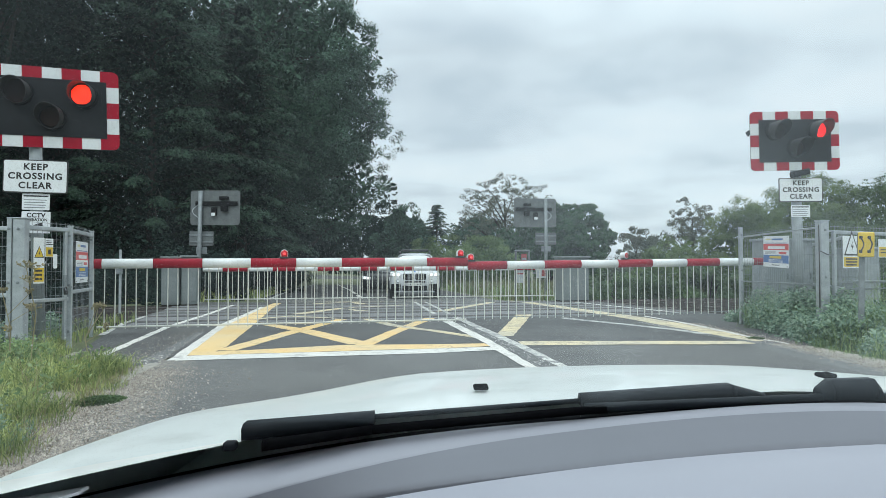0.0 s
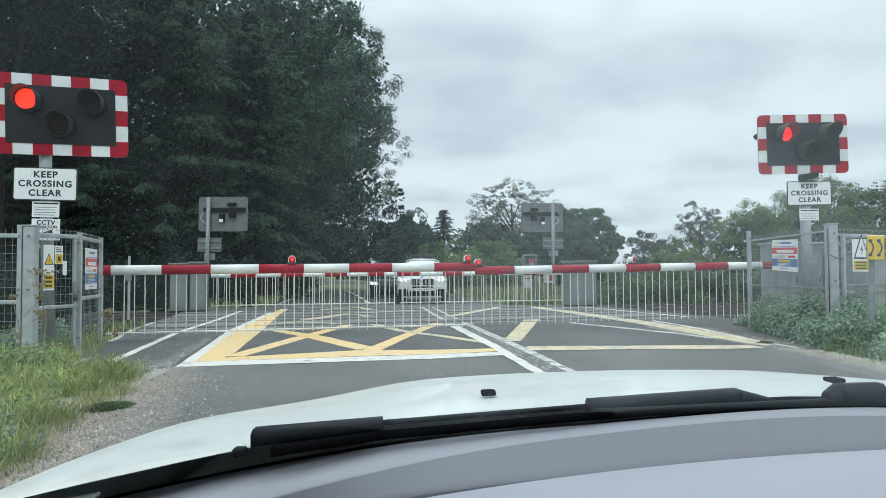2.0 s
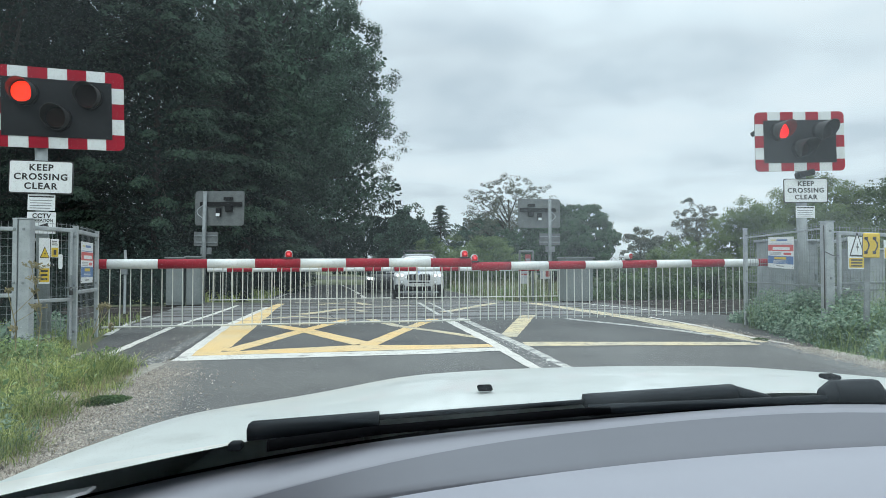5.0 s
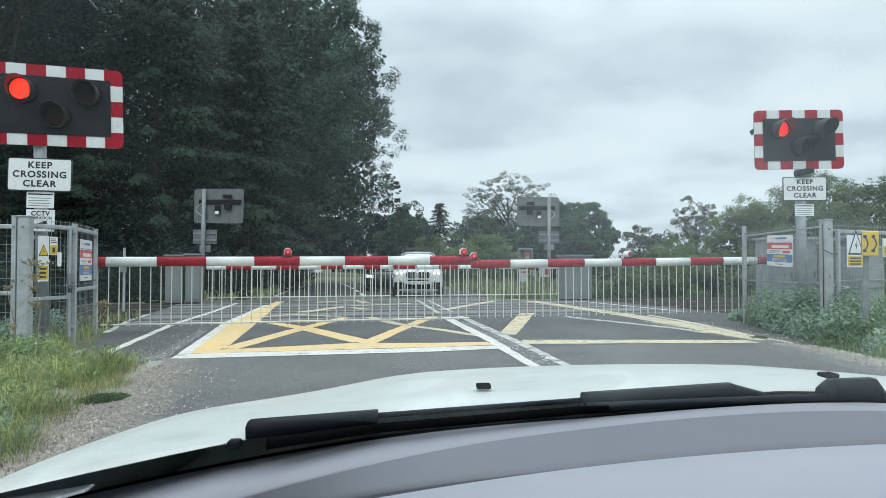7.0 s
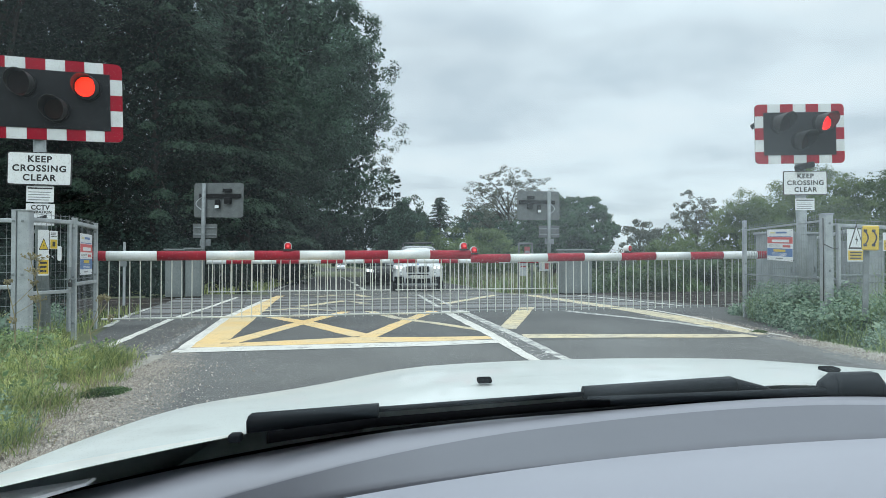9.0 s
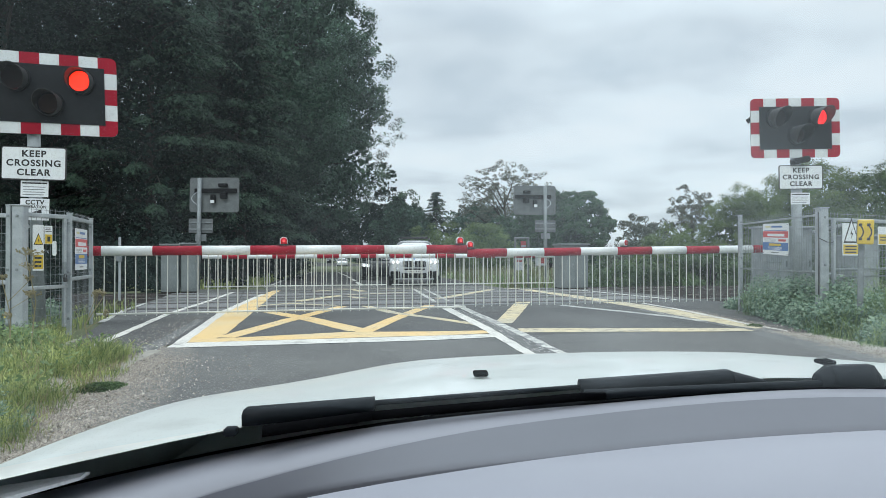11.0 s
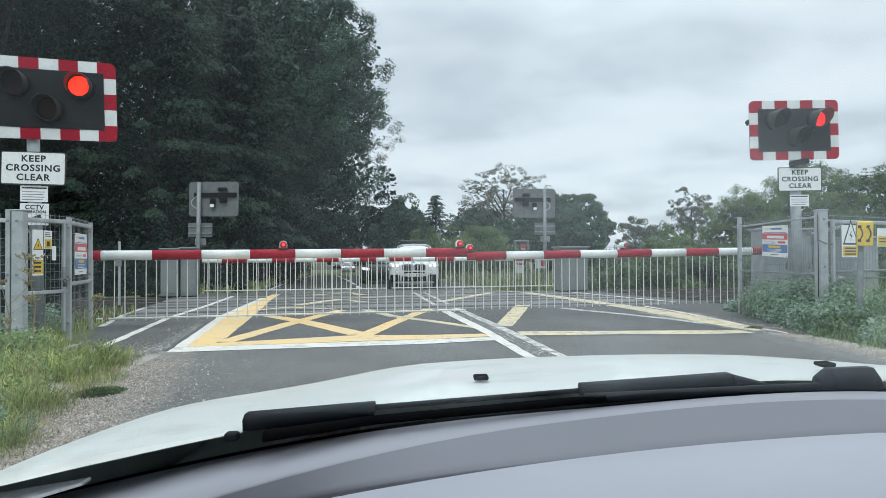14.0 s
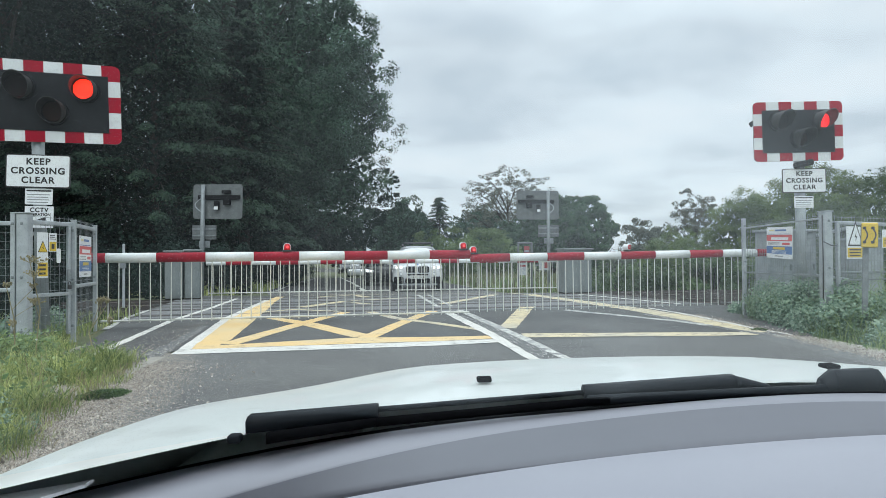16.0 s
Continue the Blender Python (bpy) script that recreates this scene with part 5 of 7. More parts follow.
    scrub(2.9, 48.0, 2.8, 2.0, 3.4, "pale green willow scrub beside the road", (56, 18, 26, 0.6, 0.3), "leaf_sallow", 62, 2200, 0.13)
    scrub(12.1, 27.0, 2.2, 1.9, 4.0, "olive green willow scrub along the railway", (110, 12, 30, 0.42, 0.24), "leaf_willow", 63, 3600)
    scrub(14.7, 27.5, 2.9, 2.2, 4.95, "olive green willow scrub along the railway", (150, 13, 32, 0.45, 0.25), "leaf_willow", 64, 6000)
    scrub(18.4, 28.5, 3.8, 2.4, 5.0, "tall green willow scrub along the railway", (150, 13, 22, 0.55, 0.30), "leaf_mid", 65, 6000, 0.12)
    scrub(24.0, 30.0, 4.2, 2.6, 5.4, "tall green willow scrub along the railway", (50, 18, 24, 0.9, 0.42), "leaf_mid", 75, 4000, 0.15)
    scrub(9.3, 27.5, 2.3, 1.8, 2.1, "olive green willow scrub along the railway", (40, 16, 30, 0.45, 0.22), "leaf_willow", 66, 1800)
    bush("hedge_bush", 12.6, 17.5, 3.0, 1.6, 2.3, "dark green bush behind the fence", 80, 220, 0.11, "leaf_mid", 67, 0.4)
    bush("hedge_bush", -7.4, 11.2, 1.5, 0.8, 1.35, "dark bush inside the mesh enclosure", 60, 200, 0.06, "leaf_shaded", 181, 0.3)
    bush("hedge_bush", 9.2, 23.8, 2.0, 1.2, 1.15, "low green bush beside the track", 60, 220, 0.10, "leaf_mid", 68, 0.28)
    bush("hedge_bush", 6.3, 23.8, 1.8, 1.0, 1.0, "low green bush beside the track", 56, 220, 0.10, "leaf_mid", 69, 0.28)
    bush("hedge_bush", 12.0, 24.0, 2.2, 1.2, 1.3, "low green bush beside the track", 60, 220, 0.11, "leaf_mid", 70, 0.3)
    bush("hedge_bush", -10.6, 19.5, 2.4, 1.2, 1.3, "dark bush beside the railway fence", 60, 200, 0.11, "leaf_shaded", 71, 0.33)
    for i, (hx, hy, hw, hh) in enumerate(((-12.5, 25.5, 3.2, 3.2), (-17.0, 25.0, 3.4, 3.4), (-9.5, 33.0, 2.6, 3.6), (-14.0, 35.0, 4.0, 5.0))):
        bush("hedge_bush", hx, hy, hw, 1.6, hh, "dark bush under the trees", 60, 90, 0.19, "leaf_shaded", 221 + i, 0.6)
    bush("hedge_bush", -9.0, 24.0, 2.4, 1.5, 2.2, "dark bush under the trees", 70, 200, 0.12, "leaf_shaded", 72, 0.4)


woods()

# ---- fences ----


def fence_panel(p0, p1, zb, h, label, category="fence", mid=0.42, posts=(), bar=0.05, pitch_x=0.076, pitch_z=0.10, name="mesh_fence", steel="galv"):
    """A welded mesh panel between two points, with top and middle rails; local x runs along it."""
    a, b = Vector((*p0, 0)), Vector((*p1, 0))
    d = b - a
    ln = d.length
    th = thing(name, Matrix.Translation(a) @ Matrix.Rotation(math.atan2(d.y, d.x), 4, "Z"), label, category, "fences of the crossing")
    part("top_rail", box((ln / 2, 0, zb + h - 0.03), (ln, bar * 0.9, bar), None, bar * 0.12), "galv", th)
    part("middle_rail", box((ln / 2, 0, zb + h * mid), (ln, bar * 0.8, bar * 0.9), None, bar * 0.12), steel, th)
    bm = bmesh.new()
    for i in range(1, int(ln / pitch_x) + 1):
        tube(bm, ((i * pitch_x, 0.026, zb + 0.05), (i * pitch_x, 0.026, zb + h + 0.06)), 0.0026, 4, False)
    for j in range(int(h / pitch_z) + 1):
        tube(bm, ((0, 0.030, zb + 0.06 + j * pitch_z), (ln, 0.030, zb + 0.06 + j * pitch_z)), 0.0032, 4, False)
    part("wire_mesh", bm, "mesh", th)
    for x, w, dep, top, low in posts:
        bm = bmesh.new()
        t = 0.012
        # an H-section post: two flanges and a web
        bx(bm, (x, -dep / 2, (top + low) / 2), (w, t, top - low), None, 0.002)
        bx(bm, (x, dep / 2, (top + low) / 2), (w, t, top - low), None, 0.002)
        bx(bm, (x, 0, (top + low) / 2), (t, dep - t, top - low))
        part("post", bm, "galv", th, "galvanised H-section post")
    return th


def plain_post(x, y, w, top, low, label, rz=0):
    th = thing("fence_post", pose(x, y, 0, 0, 0, rz), label, "post", "fence posts")
    bm = bmesh.new()
    bx(bm, (0, 0, (top + low) / 2), (w, w, top - low), None, w * 0.08)
    bx(bm, (0, 0, top + 0.006), (w * 1.12, w * 1.12, 0.014), None, 0.003)
    part("shaft", bm, "galv", th)
    bm = bmesh.new()
    for z in (top - 0.12, top - 0.75, low + 0.35):
        bx(bm, (0, -w / 2 - 0.006, z), (0.03, 0.016, 0.03), None, 0.005)
    part("bolts", bm, "galv_dull", th)
    return th


def danger_sign(m, w, h, label, fill="sign_yellow"):
    """Electrical warning plate: triangle with a bolt above a yellow text block."""
    th = thing("warning_sign", m, label, "sign", "electrical warning plates")
    bm = bmesh.new()
    rounded_panel(bm, w, h, 0.008, 0.005)
    p = part("plate", bm, "sign_white", th)
    for size, material, y in ((0.46, "ink", -0.0065), (0.37, fill, -0.008)):
        bm = bmesh.new()
        r = w * size / 0.8
        v = [bm.verts.new((r * 0.92 * math.sin(2 * math.pi * k / 3), y, h * 0.15 + r * math.cos(2 * math.pi * k / 3))) for k in range(3)]
        bm.faces.new(v)
        part("triangle", bm, material, p)
    bm = bmesh.new()
    z = h * 0.15
    s = w * 0.16
    v = [bm.verts.new((a * s, -0.0092, z + b * s)) for a, b in ((0.3, 1.4), (-0.5, 0.1), (0.0, 0.1), (-0.2, -1.0), (0.55, 0.35), (0.05, 0.35))]
    bm.faces.new(v)
    part("bolt_symbol", bm, "ink", p)
    part("text_block", box((0, -0.006, -h * 0.31), (w * 0.92, 0.0025, h * 0.30)), "sign_yellow", p, "yellow block with black print")
    bars(p, -w * 0.36, w * 0.38, -h * 0.22, 3, h * 0.09, h * 0.045, "ink", -0.0082, 5)
    return th


def security_banner(m, w, h, label):
    """A printed security notice: coloured bands with bars for its print."""
    th = thing("security_notice", m, label, "sign", "security notices")
    bm = bmesh.new()
    rounded_panel(bm, w, h, 0.01, 0.004)
    p = part("panel", bm, "sign_white", th)
    rows = [("sign_blue", 0.275, 0.018, 0.86), ("sign_red", 0.15, 0.20, 0.98), ("sign_blue", -0.235, 0.25, 0.98)]
    for material, z, hh, ww in rows:
        part("band", box((0, -0.0052, z * h), (w * ww, 0.0022, hh * h)), material, p)
    part("heading_mark", box((w * 0.06, -0.0052, 0.395 * h), (w * 0.42, 0.0022, 0.055 * h)), "sign_blue", p)
    part("heading_mark", box((-w * 0.29, -0.0052, 0.395 * h), (w * 0.2, 0.0022, 0.05 * h)), "sign_pale_yellow", p)
    part("number_bar", box((0.03 * w, -0.0068, 0.13 * h), (w * 0.66, 0.0022, 0.085 * h)), "sign_white", p)
    part("text_patch", box((0, -0.0068, -0.18 * h), (w * 0.46, 0.0022, 0.075 * h)), "sign_yellow", p)
    for i in range(3):
        part("print_line", box((-w * 0.2, -0.0052, (-0.0 - 0.035 * i) * h), (w * 0.45, 0.0014, 0.012 * h)), "grey_ink", p)
    part("red_chip", box((w * 0.27, -0.0055, -0.035 * h), (w * 0.28, 0.0022, 0.07 * h)), "sign_red", p)
    for i in range(3):
        part("print_line", box((0, -0.0068, (-0.26 - 0.035 * i) * h), (w * 0.55, 0.0014, 0.012 * h)), "sign_white", p)
    part("foot_mark", box((0, -0.0052, -0.43 * h), (w * 0.3, 0.0014, 0.03 * h)), "grey_ink", p)
    bm = bmesh.new()
    for sx in (-1, 1):
        for sz in (-1, 1):
            tube(bm, ((sx * w * 0.46, -0.008, sz * h * 0.46), (sx * w * 0.46, 0.03, sz * h * 0.46)), 0.006, 6)
    part("ties", bm, "ink", p)
    return th


def on_line(p0, p1, s, z, off):
    """The pose of a plate on a fence line, a fraction s along it, off metres out from it."""
    a, b = Vector((*p0, 0)), Vector((*p1, 0))
    d = (b - a).normalized()
    p = a.lerp(b, s) + Vector((d.y, -d.x, 0)) * off
    return Matrix.Translation((p.x, p.y, z)) @ Matrix.Rotation(math.atan2(d.y, d.x), 4, "Z")


GATE0, GATE1, POST3 = (-4.90, 8.22), (-4.75, 8.92), (-5.16, 10.35)
plain_post(-4.925, 8.20, 0.132, 1.585, -0.15, "thick square galvanised gate post in the grass", 4)
plain_post(-5.035, 8.17, 0.055, 1.585, -0.15, "slim galvanised post behind the gate hinges", 4)
plain_post(-4.735, 8.93, 0.055, 1.535, -0.15, "square galvanised gate post", 10)
plain_post(POST3[0] - 0.01, POST3[1], 0.05, 1.545, -0.1, "slim galvanised fence post", 10)
gate = fence_panel(GATE0, GATE1, 0.10, 1.42, "galvanised mesh gate with a padlock, closed", "gate", 0.36, name="mesh_gate")
for gx in (0.035, 0.655):
    part("stile", box((gx, 0, 0.81), (0.045, 0.04, 1.42), None, 0.005), "galv", gate)
bm = bmesh.new()
bx(bm, (0.60, -0.05, 0.82), (0.05, 0.03, 0.20), None, 0.006)
bx(bm, (0.60, -0.06, 0.765), (0.20, 0.018, 0.018))
part("latch", bm, "galv_dull", gate)
bm = bmesh.new()
bx(bm, (0.575, -0.085, 0.70), (0.055, 0.03, 0.06), None, 0.008)
tube(bm, [(0.575 + 0.022 * math.cos(a), -0.085, 0.73 + 0.04 * math.sin(a)) for a in [math.pi * k / 8 for k in range(9)]], 0.005, 6)
part("padlock", bm, "ink", gate, "black padlock")
fence_panel(GATE1, POST3, 0.10, 1.42, "galvanised welded mesh fence panel beside the footway")
fence_panel((-7.6, 7.7), (-5.04, 8.18), 0.10, 1.40, "galvanised welded mesh fence panel in tall grass", posts=((1.2, 0.06, 0.06, 1.55, -0.1),))
fence_panel((-5.04, 8.18), (-6.6, 11.2), 0.05, 1.45, "mesh panel at the back of the signal enclosure")
danger_sign(on_line(GATE0, GATE1, 0.235, 1.095, 0.05), 0.168, 0.55, "tall white plate with a yellow danger triangle on the gate")
sm = thing("information_plate", on_line(GATE0, GATE1, 0.46, 1.253, 0.05), "small white and yellow plate on the mesh gate", "sign", "information plates")
bm = bmesh.new()
rounded_panel(bm, 0.124, 0.225, 0.006, 0.005)
smp = part("plate", bm, "sign_white", sm)
part("yellow_block", box((0, -0.006, -0.05), (0.108, 0.0025, 0.112)), "sign_yellow", smp)
part("symbol", box((0, -0.0078, -0.05), (0.045, 0.0014, 0.06)), "ink", smp)
bars(smp, -0.05, 0.052, 0.085, 3, 0.022, 0.009, "ink", -0.0058, 2)
tag = thing("notice_tag", on_line(GATE0, GATE1, 0.605, 1.09, 0.045), "narrow white tag on the mesh gate", "sign")
bm = bmesh.new()
rounded_panel(bm, 0.066, 0.18, 0.02, 0.005)
part("plate", bm, "sign_white", tag)
security_banner(on_line(GATE1, POST3, 0.355, 1.085, 0.05), 0.74, 0.55, "white, red and blue security notice tied to the mesh")

FA, FB, FB2, FC = (5.34, 12.30), (5.12, 9.32), (5.21, 9.35), (7.9, 10.8)
plain_post(5.34, 12.32, 0.06, 1.70, -0.1, "slim galvanised fence post beside the boom", 8)
plain_post(5.125, 9.30, 0.125, 1.62, -0.1, "thick square galvanised fence post among brambles", 8)
fence_panel(FA, FB, 0.12, 1.45, "galvanised welded mesh fence panel above brambles", mid=0.44, bar=0.026, steel="galv_dull")
fence_panel(FB2, FC, 0.10, 1.42, "galvanised mesh fence panel behind the telephone", bar=0.026, steel="galv_dull", posts=((1.6, 0.06, 0.05, 1.55, -0.1),))
fence_panel((8.2, 15.6), (6.4, 11.0), 0.05, 1.45, "mesh panel at the back of the signal enclosure")
security_banner(on_line(FA, FB, 0.545, 1.243, 0.05) @ pose(0, 0, 0, 0, 2.0, 0), 0.96, 0.48, "white, red and blue security notice on the mesh fence")
danger_sign(on_line(FB2, FC, 0.145, 1.21, 0.075), 0.40, 0.44, "white plate with a black-edged danger triangle on the fence", "sign_white")
yp = thing("information_plate", on_line(FB2, FC, 0.44, 1.27, 0.05), "white and yellow plate on the fence", "sign", "information plates")
bm = bmesh.new()
rounded_panel(bm, 0.45, 0.26, 0.01, 0.005)
ypp = part("plate", bm, "sign_white", yp)
part("yellow_block", box((0, -0.006, -0.05), (0.43, 0.0025, 0.14)), "sign_yellow", ypp)
bars(ypp, -0.18, 0.19, -0.02, 2, 0.04, 0.016, "ink", -0.0078, 9)


fr = thing("gate_frame", on_line(FB2, FC, 0.035, 0, 0.04), "pale galvanised frame of the mesh gate beside the thick post", "gate")
part("stile", box((0, 0, 0.78), (0.055, 0.04, 1.44), None, 0.006), "galv", fr)
part("head", box((1.25, 0, 1.475), (2.55, 0.04, 0.05), None, 0.006), "galv", fr)
part("sill", box((1.25, 0, 0.80), (2.55, 0.035, 0.035), None, 0.005), "galv_dull", fr)


def telephone(m):
    """A yellow lineside telephone box with two handset symbols, on a post."""
    th = thing("emergency_telephone", m, "yellow telephone box with black handset symbols on a grey post", "telephone")
    part("post", box((-0.035, 0.06, -0.62), (0.066, 0.06, 1.5), None, 0.008), "galv_dull", th)
    part("housing", box((0.0, 0.0, 0.0), (0.175, 0.10, 0.30), None, 0.015, 2), "sign_yellow", th)
    part("side_door", box((-0.0895, 0.0, 0.0), (0.006, 0.09, 0.27), None, 0.002), "board_back", th)
    for x in (-0.042, 0.044):
        bm = bmesh.new()
        pts = [(x - 0.016 + 0.034 * math.sin(math.pi * k / 10), -0.053, 0.085 - 0.17 * k / 10) for k in range(11)]
        tube(bm, pts, [0.012] + [0.008] * 9 + [0.012], 6)
        bx(bm, (x - 0.012, -0.053, 0.085), (0.036, 0.006, 0.034), None, 0.004)
        bx(bm, (x - 0.012, -0.053, -0.085), (0.036, 0.006, 0.034), None, 0.004)
        part("handset_symbol", bm, "ink", th)
    return th


telephone(pose(5.16, 8.40, 1.275, 0, 1.5, -29))

def cable(points, r, label):
    th = thing("cable", pose(*points[0]), label, "cable")
    o = Vector(points[0])
    part("sheath", tube(bmesh.new(), [Vector(p) - o for p in points], r, 6), "ink", th, "", True)


cable([(5.04, 9.222, 0.45), (5.045, 9.222, 1.0), (5.04, 9.222, 1.57)], 0.008, "black cable clipped to the fence post")
cable([(5.05, 9.215, 1.22), (5.14, 9.20, 1.17), (5.24, 9.25, 1.165), (5.34, 9.38, 1.19)], 0.006, "black cable looped round the fence post")

# ---- beyond the crossing: backs of signals, cabinets ----


def signal_back(m, foot, pole_x, label, mirror=1):
    """A signal seen from behind: grey board, pole, crossbar, lamp boxes and cable."""
    th = thing("level_crossing_signal", m, label, "traffic signal", "signals of the crossing")
    bm = bmesh.new()
    rounded_panel(bm, BW, BH, 0.08, 0.018, 0.0)
    part("backing_plate", bm, "board_back", th)
    bm = bmesh.new()
    rounded_panel(bm, BW - 0.03, BH - 0.03, 0.07, 0.006, 0.008)
    part("front_board", bm, "board", th)
    part("pole", rod((pole_x, -0.10, BH / 2 - 0.02), (pole_x, -0.10, foot), 0.062, 12), "galv_dull", th, smooth=True)
    part("crossbar", box((0.06 * mirror, -0.05, 0.12), (1.3, 0.06, 0.13), None, 0.01), "hood", th)
    for x, z, s in ((0.30 * mirror, 0.28, (0.26, 0.12, 0.10)), (-0.0, -0.12, (0.15, 0.09, 0.26)), (0.32 * mirror, -0.02, (0.2, 0.12, 0.18))):
        part("lamp_box", box((x, -0.08, z), s, None, 0.015), "hood", th)
    part("label_plate", box((0.0, -0.13, -0.20), (0.12, 0.006, 0.09)), "sign_white", th)
    bm = bmesh.new()
    tube(bm, [(pole_x - mirror * 0.22 * math.sin(math.pi * k / 12) - 0.02, -0.10, 0.10 - 0.42 * k / 12) for k in range(13)], 0.014, 6)
    part("cable", bm, "galv", th, "looped pale cable")
    bm = bmesh.new()
    rounded_panel(bm, 0.75, 0.42, 0.02, 0.012, -0.02, pole_x + 0.02, -BH / 2 - 0.40)
    s = part("lower_plate", bm, "board_back", th, "grey back of the lower sign")
    for z in (-0.10, 0.10):
        part("rail", box((pole_x + 0.02, -0.045, -BH / 2 - 0.40 + z), (0.72, 0.03, 0.04)), "galv_dull", s)
    bm = bmesh.new()
    rounded_panel(bm, 0.34, 0.20, 0.01, 0.01, -0.02, pole_x + 0.03, -BH / 2 - 0.75)
    part("small_plate", bm, "galv_dull", th)
    return th


signal_back(pose(-6.62, 20.5, 2.785, 0, 0.8, -8), -2.85, -0.42, "back of a grey signal board on its pole")
signal_back(pose(3.36, 24.5, 2.94, 0, 0, 8), -3.1, 0.36, "back of a grey signal board on its pole", -1)


def cabinet(x, y, w, d, h, rz, label, doors=2, paint="cabinet"):
    th = thing("equipment_cabinet", pose(x, y, 0, 0, 0, rz), label, "cabinet", "equipment cabinets")
    part("body", box((0, 0, h / 2 + 0.03), (w, d, h), None, 0.015), paint, th)
    part("plinth", box((0, 0, 0.0), (w * 0.96, d * 0.96, 0.16)), "sleeper", th)
    part("lid", box((0, -0.02, h + 0.05), (w + 0.08, d + 0.10, 0.05), None, 0.012), paint, th)
    for i in range(doors):
        x0 = -w / 2 + w * (i + 0.5) / doors
        door = part("door", box((x0, -d / 2 - 0.008, h / 2 + 0.05), (w / doors - 0.04, 0.016, h - 0.12), None, 0.004), paint, th)
        part("handle", box((x0 + w / doors * 0.34, -d / 2 - 0.03, h * 0.55), (0.02, 0.03, 0.12), None, 0.004), "galv_dull", door)
    return th


cabinet(-7.22, 18.75, 0.44, 0.5, 1.24, 14, "grey steel equipment cabinet beside the track", 1)
cabinet(-6.79, 18.95, 0.40, 0.5, 1.27, 14, "grey steel equipment cabinet beside the track", 1)
cabinet(3.95, 20.9, 0.86, 0.6, 1.27, 12, "grey steel barrier cabinet with worn paint", 2)
cabinet(6.9, 14.0, 1.02, 0.5, 1.50, 10, "pale grey equipment cabinet behind the mesh", 2, "galv_pole")
cabinet(7.95, 13.2, 0.5, 0.5, 1.30, 14, "pale grey barrier machine behind the mesh", 1, "galv_pole")


def notice_post(x, y, label):
    """A concrete post pair with red and white notices beside the far barrier."""
    th = thing("notice_board", pose(x, y, ground_z(y)), label, "sign")
    for dx in (-0.22, 0.22):
        part("post", box((dx, 0, 0.82), (0.065, 0.065, 1.64), None, 0.01), "board_back", th)
    part("head", box((0, 0, 1.66), (0.52, 0.08, 0.08), None, 0.03), "board_back", th)
    n = part("notice", box((0.05, -0.06, 1.44), (0.18, 0.012, 0.24)), "notice_red", th)
    part("print_panel", box((0.05, -0.068, 1.39), (0.15, 0.006, 0.07)), "galv_dull", n)
    n = part("notice", box((-0.08, -0.06, 0.80), (0.22, 0.012, 0.42)), "galv", th)
    part("print_panel", box((-0.08, -0.068, 0.90), (0.18, 0.006, 0.05)), "notice_red", n)
    n = part("notice", box((0.62, -0.05, 0.92), (0.34, 0.012, 0.34)), "galv", th)
    part("print_panel", box((0.70, -0.058, 0.92), (0.13, 0.006, 0.20)), "notice_red", n)
    part("arm", box((0.5, 0, 0.92), (0.3, 0.03, 0.05)), "galv_dull", th)
    return th


notice_post(2.75, 23.2, "grey notice frame with small red and white notices")
pk = thing("marker_post", pose(-7.15, 15.6, 0), "slim grey lineside post with a small box", "post")
part("shaft", rod((0, 0, -0.1), (0, 0, 1.42), 0.03, 8), "galv", pk)
part("junction_box", box((0, -0.04, 0.95), (0.12, 0.08, 0.16), None, 0.01), "galv_dull", pk)

# ---- vehicles ----


def loft(bm, sections, n=28, power=4.0):
    """Rounded cross-sections (y, half width at foot, half width at top, z low, z high) joined along y."""
    rings = []
    for y, w0, w1, z0, z1 in sections:
        ring = []
        for k in range(n):
            a = 2 * math.pi * k / n + 1e-4
            c, s = math.cos(a), math.sin(a)
            cx = math.copysign(abs(c) ** (2 / power), c)
            sz = math.copysign(abs(s) ** (2 / power), s)
            f = (sz + 1) / 2
            ring.append(bm.verts.new(((w0 + (w1 - w0) * f) * cx, y, z0 + (z1 - z0) * f)))
        rings.append(ring)
    for a, b in zip(rings, rings[1:]):
        for k in range(n):
            bm.faces.new((a[k], a[(k + 1) % n], b[(k + 1) % n], b[k]))
    bm.faces.new(rings[0][::-1])
    bm.faces.new(rings[-1])
    bmesh.ops.recalc_face_normals(bm, faces=bm.faces)
    return bm


def wheel(th, x, y, r, w):
    bm = bmesh.new()
    tube(bm, ((x - w / 2, y, r), (x - w * 0.42, y, r), (x + w * 0.42, y, r), (x + w / 2, y, r)), [r * 0.93, r, r, r * 0.93], 24)
    t = part("wheel", bm, "tyre", th, smooth=False)
    s = 1 if x > 0 else -1
    bm = bmesh.new()
    tube(bm, ((x + s * w * 0.40, y, r), (x + s * w * 0.515, y, r)), r * 0.68, 20)
    part("rim", bm, "rim", t)


